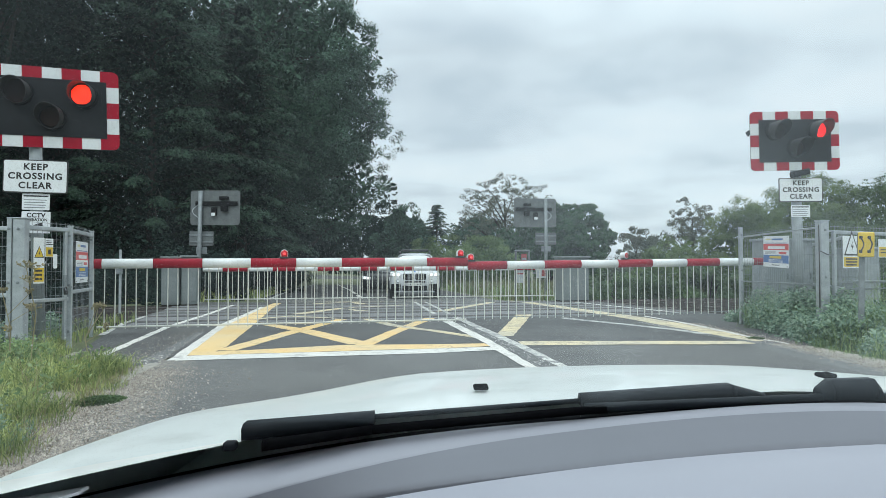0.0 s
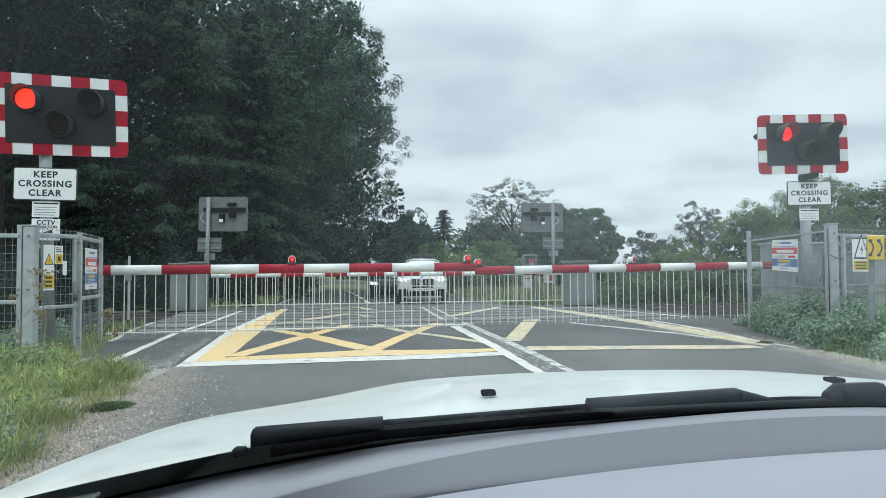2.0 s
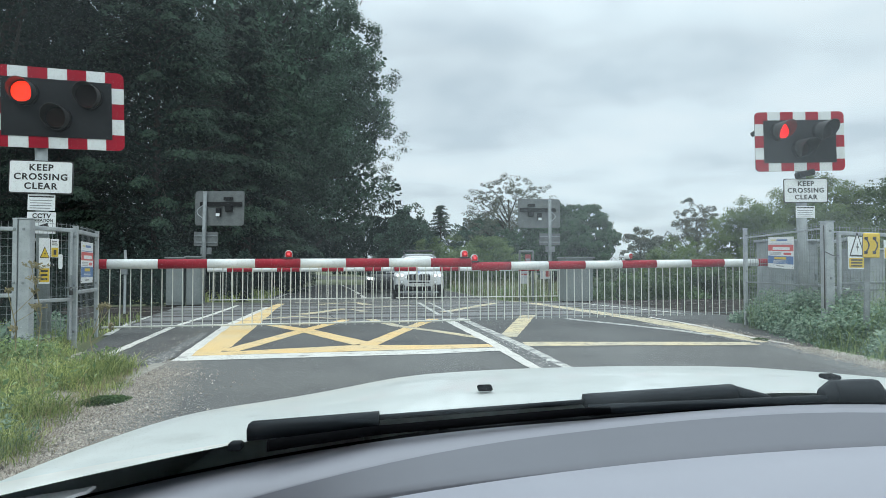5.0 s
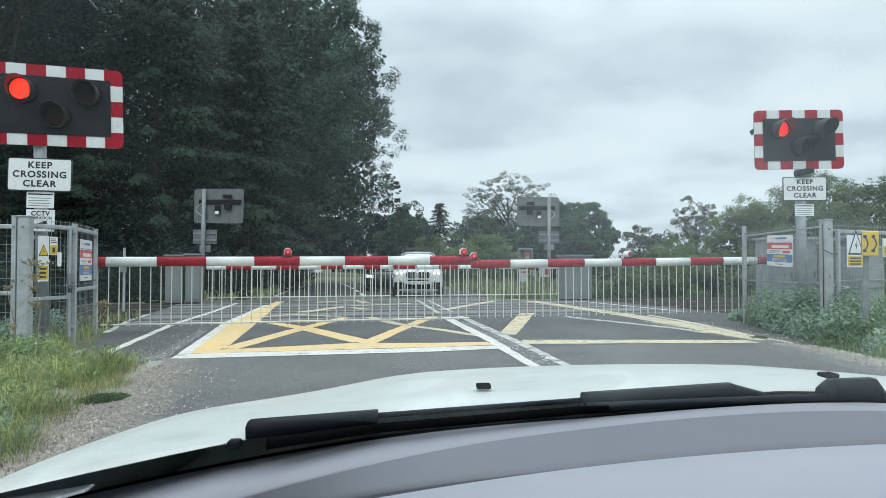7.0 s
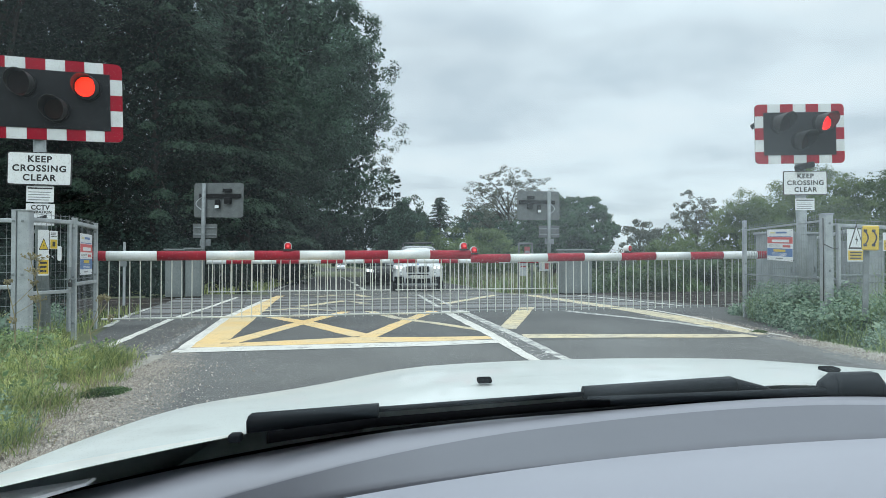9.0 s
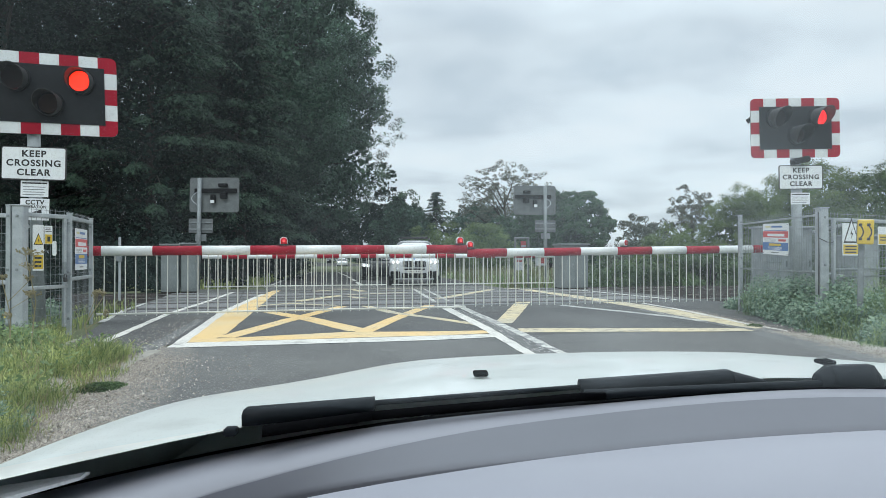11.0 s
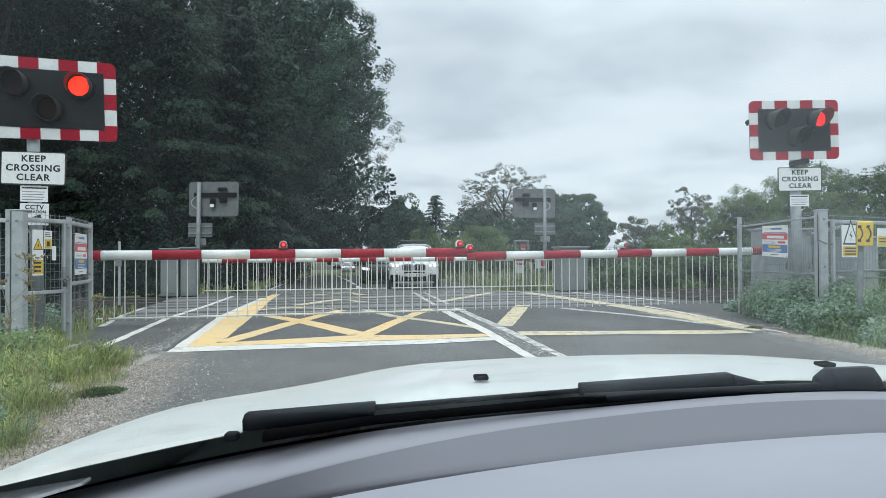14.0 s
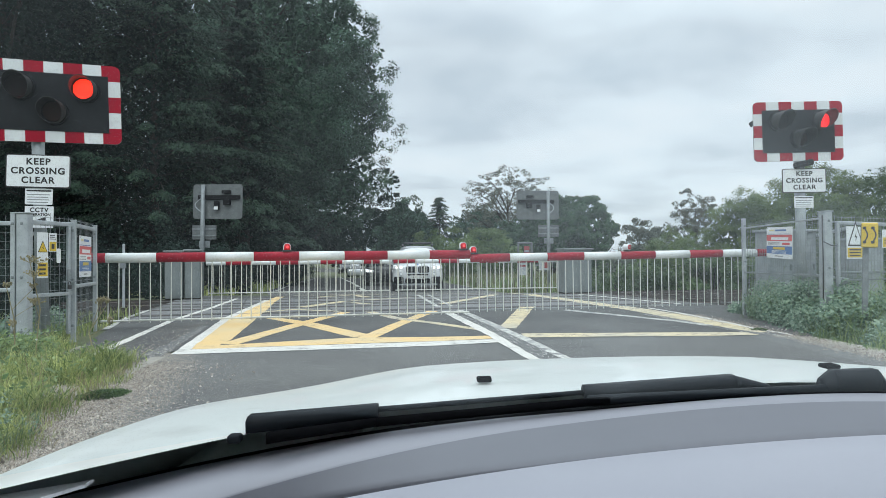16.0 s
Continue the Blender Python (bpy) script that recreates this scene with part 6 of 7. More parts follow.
def saloon(name, m, paint, W, L, H, label, lamps="headlight", suv=False, lit=(-1, 1)):
    """A car, its nose at the origin facing -y."""
    th = thing(name, m, label, "car")
    w = W / 2
    zb = 0.30 if suv else 0.20
    hood = 1.10 if suv else 0.92
    bm = bmesh.new()
    loft(bm, [(0.0, w * 0.80, w * 0.66, zb + 0.08, hood - 0.36), (0.05, w * 0.90, w * 0.80, zb, hood - 0.20), (0.22, w * 0.97, w * 0.90, zb - 0.04, hood - 0.10),
              (0.6, w, w * 0.95, zb - 0.06, hood - 0.03), (1.25, w, w * 0.97, zb - 0.06, hood), (L * 0.55, w, w * 0.96, zb - 0.06, hood + 0.04),
              (L - 0.5, w, w * 0.94, zb - 0.04, hood + 0.06), (L - 0.1, w * 0.95, w * 0.86, zb + 0.05, hood), (L, w * 0.86, w * 0.78, zb + 0.15, hood - 0.12)], 32, 5)
    body = part("body", bm, paint, th, smooth=True)
    bm = bmesh.new()
    loft(bm, [(1.15, w * 0.80, w * 0.78, hood - 0.1, hood + 0.02), (1.75, w * 0.92, w * 0.72, hood - 0.1, H - 0.17), (2.05, w * 0.93, w * 0.68, hood - 0.1, H - 0.04),
              (2.7, w * 0.93, w * 0.68, hood - 0.1, H), (L - 1.1, w * 0.92, w * 0.68, hood - 0.1, H - 0.03), (L - 0.55, w * 0.88, w * 0.66, hood - 0.1, H - 0.22), (L - 0.2, w * 0.82, w * 0.74, hood - 0.1, hood + 0.1)], 32, 5)
    part("cabin", bm, paint, th, smooth=True)
    bm = bmesh.new()
    v = [bm.verts.new(p) for p in ((-w * 0.78, 1.10, hood + 0.035), (w * 0.78, 1.10, hood + 0.035), (w * 0.63, 1.93, H - 0.085), (-w * 0.63, 1.93, H - 0.085))]
    bm.faces.new(v)
    r = bmesh.ops.extrude_face_region(bm, geom=bm.faces[:])
    bmesh.ops.translate(bm, vec=(0, 0.03, -0.05), verts=[g for g in r["geom"] if isinstance(g, bmesh.types.BMVert)])
    part("windscreen", bm, "car_glass", th)
    for s in (-1, 1):
        bm = bmesh.new()
        v = [bm.verts.new(p) for p in ((s * w * 0.935, 1.75, hood + 0.06), (s * w * 0.935, L - 1.0, hood + 0.08), (s * w * 0.735, L - 1.2, H - 0.12), (s * w * 0.745, 2.15, H - 0.12))]
        bm.faces.new(v)
        part("side_window", bm, "car_glass", th)
        mr = part("mirror", box((s * (w + 0.09), 1.45, hood + 0.09), (0.20, 0.12, 0.15), None, 0.035, 2), paint, th)
        part("mirror_base", box((s * (w + 0.0), 1.46, hood + 0.04), (0.12, 0.06, 0.05)), "plastic", mr)
    if lamps:
        for s in (-1, 1):
            bm = bmesh.new()
            bx(bm, (s * w * 0.70, 0.105, hood - 0.215), (w * 0.46, 0.16, 0.15), Matrix.Rotation(s * radians(14), 4, "Z") @ Matrix.Rotation(s * radians(-9), 4, "Y"), 0.035, 2)
            hl = part("headlight", bm, "lamp_clear", th, "headlight cluster with lit rings")
            for dx in (-0.075, 0.085):
                bm = bmesh.new()
                xx = s * w * 0.70 + dx
                yy = 0.0225 + (abs(xx) - w * 0.70) * 0.25
                tube(bm, ((xx, yy + 0.03, hood - 0.215), (xx, yy - 0.016, hood - 0.215)), [0.050, 0.044], 16)
                part("lamp_ring", bm, lamps if s in lit else "galv_dull", hl, "lit white lamp" if s in lit else "unlit lamp")
    for x in (-w + 0.15, w - 0.15):
        for y in (0.92, L - 0.95):
            wheel(th, x, y, 0.37 if suv else 0.31, 0.26)
    bm = bmesh.new()
    bx(bm, (0, L * 0.5, zb + 0.05), (W * 0.9, L - 0.9, 0.25))
    part("underbody", bm, "tyre", th)
    return th


white_car = saloon("estate_car", pose(-0.92, 25.45, ground_z(25.6), 0, 0, 2), "car_white", 1.94, 4.9, 1.74, "white sport utility car waiting with lit headlights", suv=True)
for s in (-1, 1):
    bm = bmesh.new()
    bx(bm, (s * 0.222, -0.005, 0.815), (0.40, 0.08, 0.225), None, 0.05, 3)
    g = part("grille", bm, "plastic", white_car, "black kidney-shaped grille with bright bars")
    for k in range(7):
        part("slat", box((s * 0.222 + (k - 3) * 0.050, -0.05, 0.815), (0.012, 0.014, 0.18)), "rim", g)
    bm = bmesh.new()
    bx(bm, (s * 0.69, 0.035, 0.43), (0.36, 0.12, 0.26), Matrix.Rotation(s * radians(12), 4, "Z"), 0.05, 2)
    part("side_intake", bm, "plastic", white_car, "black side air intake")
    bm = bmesh.new()
    tube(bm, ((s * 0.61, 0.03, 0.655), (s * 0.61, -0.025, 0.655)), 0.062, 16)
    fl = part("fog_lamp", bm, "galv_dull", white_car, "round fog lamp")
    part("glass", disc(bmesh.new(), (s * 0.61, -0.028, 0.655), (0, -1, 0), 0.045, 16), "sign_white", fl)
    part("roof_rail", tube(bmesh.new(), ((s * 0.60, 2.1, 1.72), (s * 0.60, 2.3, 1.80), (s * 0.60, 3.7, 1.80), (s * 0.60, 3.9, 1.70)), 0.022, 6), "ink", white_car)
part("lower_intake", box((0, -0.002, 0.40), (0.90, 0.08, 0.18), None, 0.03, 2), "plastic", white_car, "wide black lower air intake")
part("upper_slot", box((0, -0.008, 0.625), (0.78, 0.06, 0.055), None, 0.01), "plastic", white_car)
part("chin_trim", box((0, 0.0, 0.265), (1.45, 0.09, 0.05), None, 0.015), "rim", white_car, "bright trim under the bumper")
pl = part("number_plate", box((0, -0.045, 0.54), (0.54, 0.014, 0.118), None, 0.006), "plate", white_car, "white number plate")
for k in (0, 1, 2, 3, 5, 6, 7):
    part("print_bar", box((-0.21 + 0.06 * k, -0.0535, 0.54), (0.026, 0.003, 0.052)), "ink", pl)
part("badge", disc(bmesh.new(), (0, -0.02, 1.005), (0, -1, 0.5), 0.036, 16), "sign_blue", white_car)
for y in (2.35, 3.3):
    part("roof_bar", box((0, y, 1.845), (1.10, 0.12, 0.065), None, 0.02), "ink", white_car, "black roof bar")
part("bonnet_line", box((0, 0.14, 1.02), (1.2, 0.012, 0.008)), "galv_dull", white_car)

black = saloon("family_car", pose(-2.80, 32.5, ground_z(33), 0, 0, 6), "car_black", 1.80, 4.4, 1.55, "black car waiting behind with one lit headlight", "headlight", lit=(-1,))
silver = saloon("hatchback_car", pose(-19.0, 130, ground_z(130), 0, 0, 9), "car_silver", 1.80, 4.2, 1.5, "pale silver car driving towards the crossing", "headlight")

trailing = saloon("family_car", pose(-18.5, 125, ground_z(125), 0, 0, 9), "car_black", 1.80, 4.3, 1.5, "dark car following the silver car towards the crossing", "headlight", lit=())

# ---- the car that carries the camera ----


def own_car():
    th = thing("own_car", pose(0.36, 0, -0.25, 0, -1.3, 0), "white car with black wipers and a grey dashboard, waiting", "car")
    edge_y = lambda x: 1.015 - 0.72 * x * x
    dash_y = lambda x: 1.009 - (0.40 if x < 0 else 0.34) * x * x
    cowl_y = lambda x: 1.015 - (0.49 if x < 0 else 0.32) * x * x
    sm = lambda t: (lambda u: u * u * (3 - 2 * u))(min(1, max(0, t)))
    prof = [(0.62, 1.072), (0.8, 1.066), (1.0, 1.057), (1.15, 1.050), (1.3, 1.041), (1.45, 1.032), (1.6, 1.020), (1.72, 1.008), (1.82, 0.994), (1.9, 0.976), (1.97, 0.947), (2.03, 0.905), (2.08, 0.84), (2.12, 0.72), (2.13, 0.5)]
    # bonnet with wings
    bm = bmesh.new()
    us = [-1, -0.99, -0.975, -0.95, -0.925, -0.9, -0.85, -0.8, -0.72, -0.65, -0.55, -0.45, -0.34, -0.22, -0.1, 0, 0.1, 0.22, 0.34, 0.45, 0.55, 0.65, 0.72, 0.8, 0.85, 0.9, 0.925, 0.95, 0.975, 0.99, 1]
    rows = []
    py, pz = [p[0] for p in prof], [p[1] for p in prof]
    height = lambda y: float(sum(np.interp(y + o, py, pz) for o in (-0.06, -0.03, 0.0, 0.03, 0.06)) / 5) if y < 1.85 else float(np.interp(y, py, pz))
    for y in [0.62 + 0.045 * i for i in range(28)] + [1.88, 1.92, 1.96, 2.0, 2.04, 2.07, 2.10, 2.12, 2.13]:
        half = 0.88 - 0.20 * sm((y - 0.75) / 1.2)
        row = []
        for u in us:
            x = u * half
            yy = y - 0.16 * abs(u) ** 3 * sm((y - 1.1) / 0.9)
            rear = edge_y(x) + 0.052 + 0.05 * sm((x - 0.02) / 0.22)
            if y < 1.15:
                yy = max(yy, rear)
            zc = height(max(y, yy if y < 1.15 else y))
            z = zc - (0.009 + 0.021 * sm((y - 1.0) / 0.75)) * abs(x / 0.6) ** 2.6 + 0.004 * math.exp(-((abs(x) - 0.42) / 0.12) ** 2)
            if abs(u) > 0.9:
                z -= 0.42 * ((abs(u) - 0.9) / 0.1) ** 2.6
            row.append(bm.verts.new((x, yy, z)))
        rows.append(row)
    for a, b in zip(rows, rows[1:]):
        for i in range(len(us) - 1):
            bm.faces.new((a[i], a[i + 1], b[i + 1], b[i]))
    bmesh.ops.remove_doubles(bm, verts=bm.verts, dist=0.0005)
    part("bonnet", bm, "bonnet_white", th, "pearly white bonnet", True)
    # scuttle, the black trough under the windscreen
    bm = bmesh.new()
    xs = [-0.90 + 0.05 * i for i in range(37)]
    sag = lambda x: -0.016 * abs(x / 0.6) ** 2.4
    lift = lambda x: 0.019 * sm((x + 0.2) / 0.5)
    rr = []
    for x in xs:
        e = dash_y(x)
        c = max(cowl_y(x), e - 0.03)
        rr.append([bm.verts.new((x, y, z + sag(x) + lift(x))) for y, z in ((e - 0.004, 1.034), (e + 0.004, 1.037), (e + 0.016, 1.036), (max(c + 0.045, e + 0.03), 1.032), (max(c + 0.066, e + 0.045), 1.026), (c + 0.12, 1.0))])
    for a, b in zip(rr, rr[1:]):
        for k in range(5):
            bm.faces.new((a[k], b[k], b[k + 1], a[k + 1]))
    part("scuttle", bm, "plastic", th, "black plastic scuttle panel", True)
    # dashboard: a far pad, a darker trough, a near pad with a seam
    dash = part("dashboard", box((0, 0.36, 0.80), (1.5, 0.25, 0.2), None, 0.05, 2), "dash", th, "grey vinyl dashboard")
    crease = lambda x: 0.957 - (0.73 if x < 0.02 else 0.5) * (x - 0.02) ** 2
    rise = lambda x: 0.021 * sm((x + 0.02) / 0.38)
    seam = lambda x: min(0.8875 + 0.2005 * x - 0.2024 * x * x, crease(x) - 0.02) - 3.6 * rise(x)
    gap = lambda x: 0.016 * sm((-0.10 - x) / 0.38)
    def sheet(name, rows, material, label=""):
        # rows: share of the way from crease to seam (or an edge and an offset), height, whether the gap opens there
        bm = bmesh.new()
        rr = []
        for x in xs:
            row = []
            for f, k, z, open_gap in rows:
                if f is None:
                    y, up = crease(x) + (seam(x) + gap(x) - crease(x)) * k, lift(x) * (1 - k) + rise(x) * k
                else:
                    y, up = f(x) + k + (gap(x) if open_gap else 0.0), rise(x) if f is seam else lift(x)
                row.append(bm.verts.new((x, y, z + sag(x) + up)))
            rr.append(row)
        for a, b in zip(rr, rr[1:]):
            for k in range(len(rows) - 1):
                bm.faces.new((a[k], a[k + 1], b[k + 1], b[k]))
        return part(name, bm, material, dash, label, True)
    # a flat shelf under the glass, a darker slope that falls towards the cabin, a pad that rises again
    sheet("far_pad", [(dash_y, -0.002, 1.02, 0), (dash_y, -0.004, 1.034, 0), (dash_y, -0.010, 1.038, 0), (None, -0.10, 1.0385, 0), (None, 0.0, 1.036, 0)], "dash_shelf_shaded", "shelf under the windscreen")
    # same vinyl as the pads; the slope's shade is in its colour
    sheet("slope", [(None, 0.0, 1.036, 0), (None, 0.18, 1.031, 0), (None, 0.8, 1.017, 0), (None, 0.97, 1.012, 0), (seam, 0.001, 1.010, 1), (seam, 0.0005, 0.985, 1)], "dash_slope_shaded", "slope across the dashboard, its shade put into the colour")
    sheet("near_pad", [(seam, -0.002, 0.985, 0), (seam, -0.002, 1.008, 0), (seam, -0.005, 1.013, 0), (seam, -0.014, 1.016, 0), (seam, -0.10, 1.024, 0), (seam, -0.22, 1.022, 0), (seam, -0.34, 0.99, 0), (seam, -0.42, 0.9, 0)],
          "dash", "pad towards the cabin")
    # wipers: tapered beams with a ridged back
    def beam(bm, p, q, w0, h0, w1, h1, n=6):
        p, q = Vector(p), Vector(q)
        rows = []
        for k in range(n + 1):
            f = k / n
            c = p.lerp(q, f)
            w, h = w0 + (w1 - w0) * f, h0 + (h1 - h0) * f
            rows.append([bm.verts.new(c + Vector(o)) for o in ((0, -w / 2, 0), (0, -w / 2, h * 0.75), (0, -w / 4, h), (0, w / 4, h), (0, w / 2, h * 0.6), (0, w / 2, 0))])
        for a, b in zip(rows, rows[1:]):
            for k in range(6):
                bm.faces.new((a[k], a[(k + 1) % 6], b[(k + 1) % 6], b[k]))
        bm.faces.new(rows[0][::-1])
        bm.faces.new(rows[-1])
        bmesh.ops.recalc_face_normals(bm, faces=bm.faces)
        return bm
    wa = part("wiper", beam(bmesh.new(), (-0.566, 0.832, 1.062), (-0.423, 0.93, 1.052), 0.035, 0.018, 0.028, 0.017), "wiper", th, "black wiper arm on the scuttle", True)
    part("arm", beam(bmesh.new(), (-0.425, 0.935, 1.058), (-0.131, 1.03, 1.054), 0.010, 0.006, 0.010, 0.006), "wiper", wa, "", True)
    part("blade", beam(beam(bmesh.new(), (-0.54, 0.81, 1.052), (-0.423, 0.905, 1.046), 0.012, 0.012, 0.012, 0.010), (-0.423, 0.905, 1.046), (-0.1, 1.0, 1.046), 0.012, 0.010, 0.012, 0.010), "plastic", wa, "", True)
    part("clip", box((-0.580, 0.820, 1.056), (0.015, 0.014, 0.010), None, 0.002), "wiper", wa, "", True)
    wb = part("wiper", beam(bmesh.new(), (-0.131, 1.03, 1.050), (0.098, 1.05, 1.053), 0.03, 0.017, 0.035, 0.020), "wiper", th, "black wiper arm on the scuttle", True)
    part("arm", beam(bmesh.new(), (0.098, 1.05, 1.053), (0.150, 1.05, 1.052), 0.035, 0.019, 0.02, 0.005), "wiper", wb, "", True)
    part("blade", beam(bmesh.new(), (-0.13, 1.0, 1.046), (0.22, 1.02, 1.048), 0.012, 0.012, 0.012, 0.012), "wiper", wb, "", True)
    wc = part("wiper", beam(beam(bmesh.new(), (0.218, 1.03, 1.03), (0.236, 1.03, 1.03), 0.03, 0.036, 0.035, 0.049), (0.236, 1.03, 1.03), (0.296, 1.025, 1.03), 0.035, 0.049, 0.035, 0.050), "wiper", th, "black wiper pivot cover", True)
    part("pivot_end", beam(bmesh.new(), (0.296, 1.025, 1.03), (0.306, 1.024, 1.03), 0.035, 0.050, 0.028, 0.036, 2), "wiper", wc, "", True)
    for x in (-0.268, 0.312):
        bm = bmesh.new()
        bx(bm, (x, 1.175, 1.0555 if x < 0 else 1.061), (0.025, 0.030, 0.0075), None, 0.0036, 3)
        part("washer_nozzle", bm, "plastic", th, "black washer nozzle on the bonnet", True)
    # pale tapered wedge in the corner of the windscreen
    part("corner_wedge", beam(bmesh.new(), (-0.82, 0.655, 1.024), (-0.712, 0.745, 1.030), 0.11, 0.008, 0.02, 0.004), "trim", th, "pale wedge in the windscreen corner")
    # windscreen
    bm = bmesh.new()
    gx = [-0.84 + 0.07 * i for i in range(25)]
    rr = []
    for x in gx:
        rr.append([bm.verts.new((x * (1 - 0.16 * f), dash_y(x) + 0.006 - 0.64 * f + 0.05 * math.sin(math.pi * f), 1.036 + sag(x) + lift(x) * (1 - f) + 0.48 * f)) for f in [k / 10 for k in range(11)]])
    for a, b in zip(rr, rr[1:]):
        for k in range(10):
            bm.faces.new((a[k], b[k], b[k + 1], a[k + 1]))
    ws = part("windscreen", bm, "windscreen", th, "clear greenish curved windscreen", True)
    ws.visible_shadow = False
    # the rest of the shell, behind and below
    for s in (-1, 1):
        bm = bmesh.new()
        prev = None
        for y, w, zl, zh in ((2.02, 0.66, 0.32, 0.80), (1.85, 0.735, 0.26, 0.93), (1.5, 0.79, 0.24, 0.95), (1.0, 0.83, 0.22, 0.94), (0.6, 0.85, 0.22, 0.94), (-1.0, 0.85, 0.22, 1.00), (-2.0, 0.82, 0.24, 1.00), (-2.35, 0.74, 0.30, 0.98)):
            ring = [bm.verts.new((s * a, y, z)) for a, z in ((w - 0.05, zl), (w, zl + 0.05), (w + 0.015, (zl + zh) / 2), (w - 0.01, zh - 0.05), (w - 0.06, zh), (w - 0.10, zh - 0.02), (w - 0.10, zl))]
            if prev:
                for k in range(7):
                    bm.faces.new((prev[k], prev[(k + 1) % 7], ring[(k + 1) % 7], ring[k]))
            else:
                bm.faces.new(ring)
            prev = ring
        bm.faces.new(prev[::-1])
        bmesh.ops.recalc_face_normals(bm, faces=bm.faces)
        part("side_panel", bm, "bonnet_white", th, "", True)
        bm = bmesh.new()
        v = [bm.verts.new(p) for p in ((s * 0.785, 0.58, 1.01), (s * 0.785, -2.22, 0.985), (s * 0.60, -1.92, 1.54), (s * 0.615, 0.15, 1.54))]
        bm.faces.new(v)
        g = part("side_window", bm, "windscreen_side", th, "clear side windows")
        g.visible_shadow = False
    bm = bmesh.new()
    v = [bm.verts.new(p) for p in ((-0.70, -2.32, 0.98), (0.70, -2.32, 0.98), (0.58, -1.98, 1.54), (-0.58, -1.98, 1.54))]
    bm.faces.new(v)
    g = part("rear_window", bm, "windscreen_side", th, "clear rear window")
    g.visible_shadow = False
    bm = bmesh.new()
    bx(bm, (0, -2.36, 0.64), (1.46, 0.1, 0.72), None, 0.04, 2)
    bx(bm, (0, 2.03, 0.45), (1.30, 0.14, 0.42), None, 0.05, 2)
    bx(bm, (0, -0.2, 0.25), (1.6, 4.2, 0.06))
    part("lower_body", bm, "bonnet_white", th)
    for x in (-0.76, 0.76):
        for y in (1.30, -1.45):
            wheel(th, x, y, 0.31, 0.2)
    bm = bmesh.new()
    bx(bm, (0, -0.88, 1.555), (1.26, 2.25, 0.045), None, 0.02, 3)
    part("roof", bm, "bonnet_white", th, "", True)
    for s in (-1, 1):
        part("pillar", tube(bmesh.new(), ((s * 0.87, 0.64, 0.95), (s * 0.64, 0.12, 1.55)), 0.03, 8), "bonnet_white", th)
        part("pillar", tube(bmesh.new(), ((s * 0.79, -0.9, 0.98), (s * 0.61, -0.9, 1.55)), 0.03, 8), "plastic", th)
        part("pillar", tube(bmesh.new(), ((s * 0.77, -2.28, 0.97), (s * 0.59, -1.95, 1.55)), 0.04, 8), "bonnet_white", th)
    return th


own_car()

# ---- verges: grass, brambles, weeds, stones ----


def blades(name, area, n, h0, h1, width, material, seed, label, category="grass", lean=0.75, test=None, kind="stuff"):
    """Bent grass blades, each three cornered pieces long, scattered over an area (x0, x1, y0, y1)."""
    rng = np.random.default_rng(seed)
    x0, x1, y0, y1 = area
    P = []
    while len(P) < n:
        x, y = rng.uniform(x0, x1), rng.uniform(y0, y1)
        if test is None or test(x, y):
            if noise.noise((x * 1.7, y * 1.7, seed)) > rng.uniform(-0.75, 0.25):
                P.append((x, y))
    V, F = [], []
    for x, y in P:
        tall = 0.7 + 0.5 * noise.noise((x * 1.1, y * 1.1, seed + 5))
        h = rng.uniform(h0, h1) * tall
        a = rng.uniform(0, 6.28)
        la = rng.uniform(0.1, 1.0) * lean * h
        dx, dy = math.cos(a) * la, math.sin(a) * la
        b = a + 1.57 + rng.normal(0, 0.5)
        wx, wy = math.cos(b) * width * rng.uniform(0.6, 1.3) / 2, math.sin(b) * width / 2
        z = ground_z(y) - 0.02
        i = len(V)
        V += [(x - wx, y - wy, z), (x + wx, y + wy, z), (x + dx * 0.3 + wx * 0.8, y + dy * 0.3 + wy * 0.8, z + h * 0.6), (x + dx * 0.3 - wx * 0.8, y + dy * 0.3 - wy * 0.8, z + h * 0.6),
              (x + dx, y + dy, z + h * rng.uniform(0.8, 1.0))]
        F += [(i, i + 1, i + 2, i + 3), (i + 3, i + 2, i + 4)]
    me = bpy.data.meshes.new(name)
    me.from_pydata(V, [], F)
    me.materials.append(M[material])
    return tagged(new(name, me), label, category, kind=kind)


VERGE_Y = (2.5, 3.9, 4.4, 5.13, 5.6, 6.03, 6.68, 6.95, 7.15, 7.4, 8.2, 9.0)
VERGE_X = (-2.1, -2.36, -2.52, -2.69, -2.78, -2.86, -3.04, -3.25, -3.75, -4.06, -4.34, -4.72)


def verge_left(x, y):
    return x < np.interp(y, VERGE_Y, VERGE_X) + 0.10 * noise.noise((y * 4, x, 2))


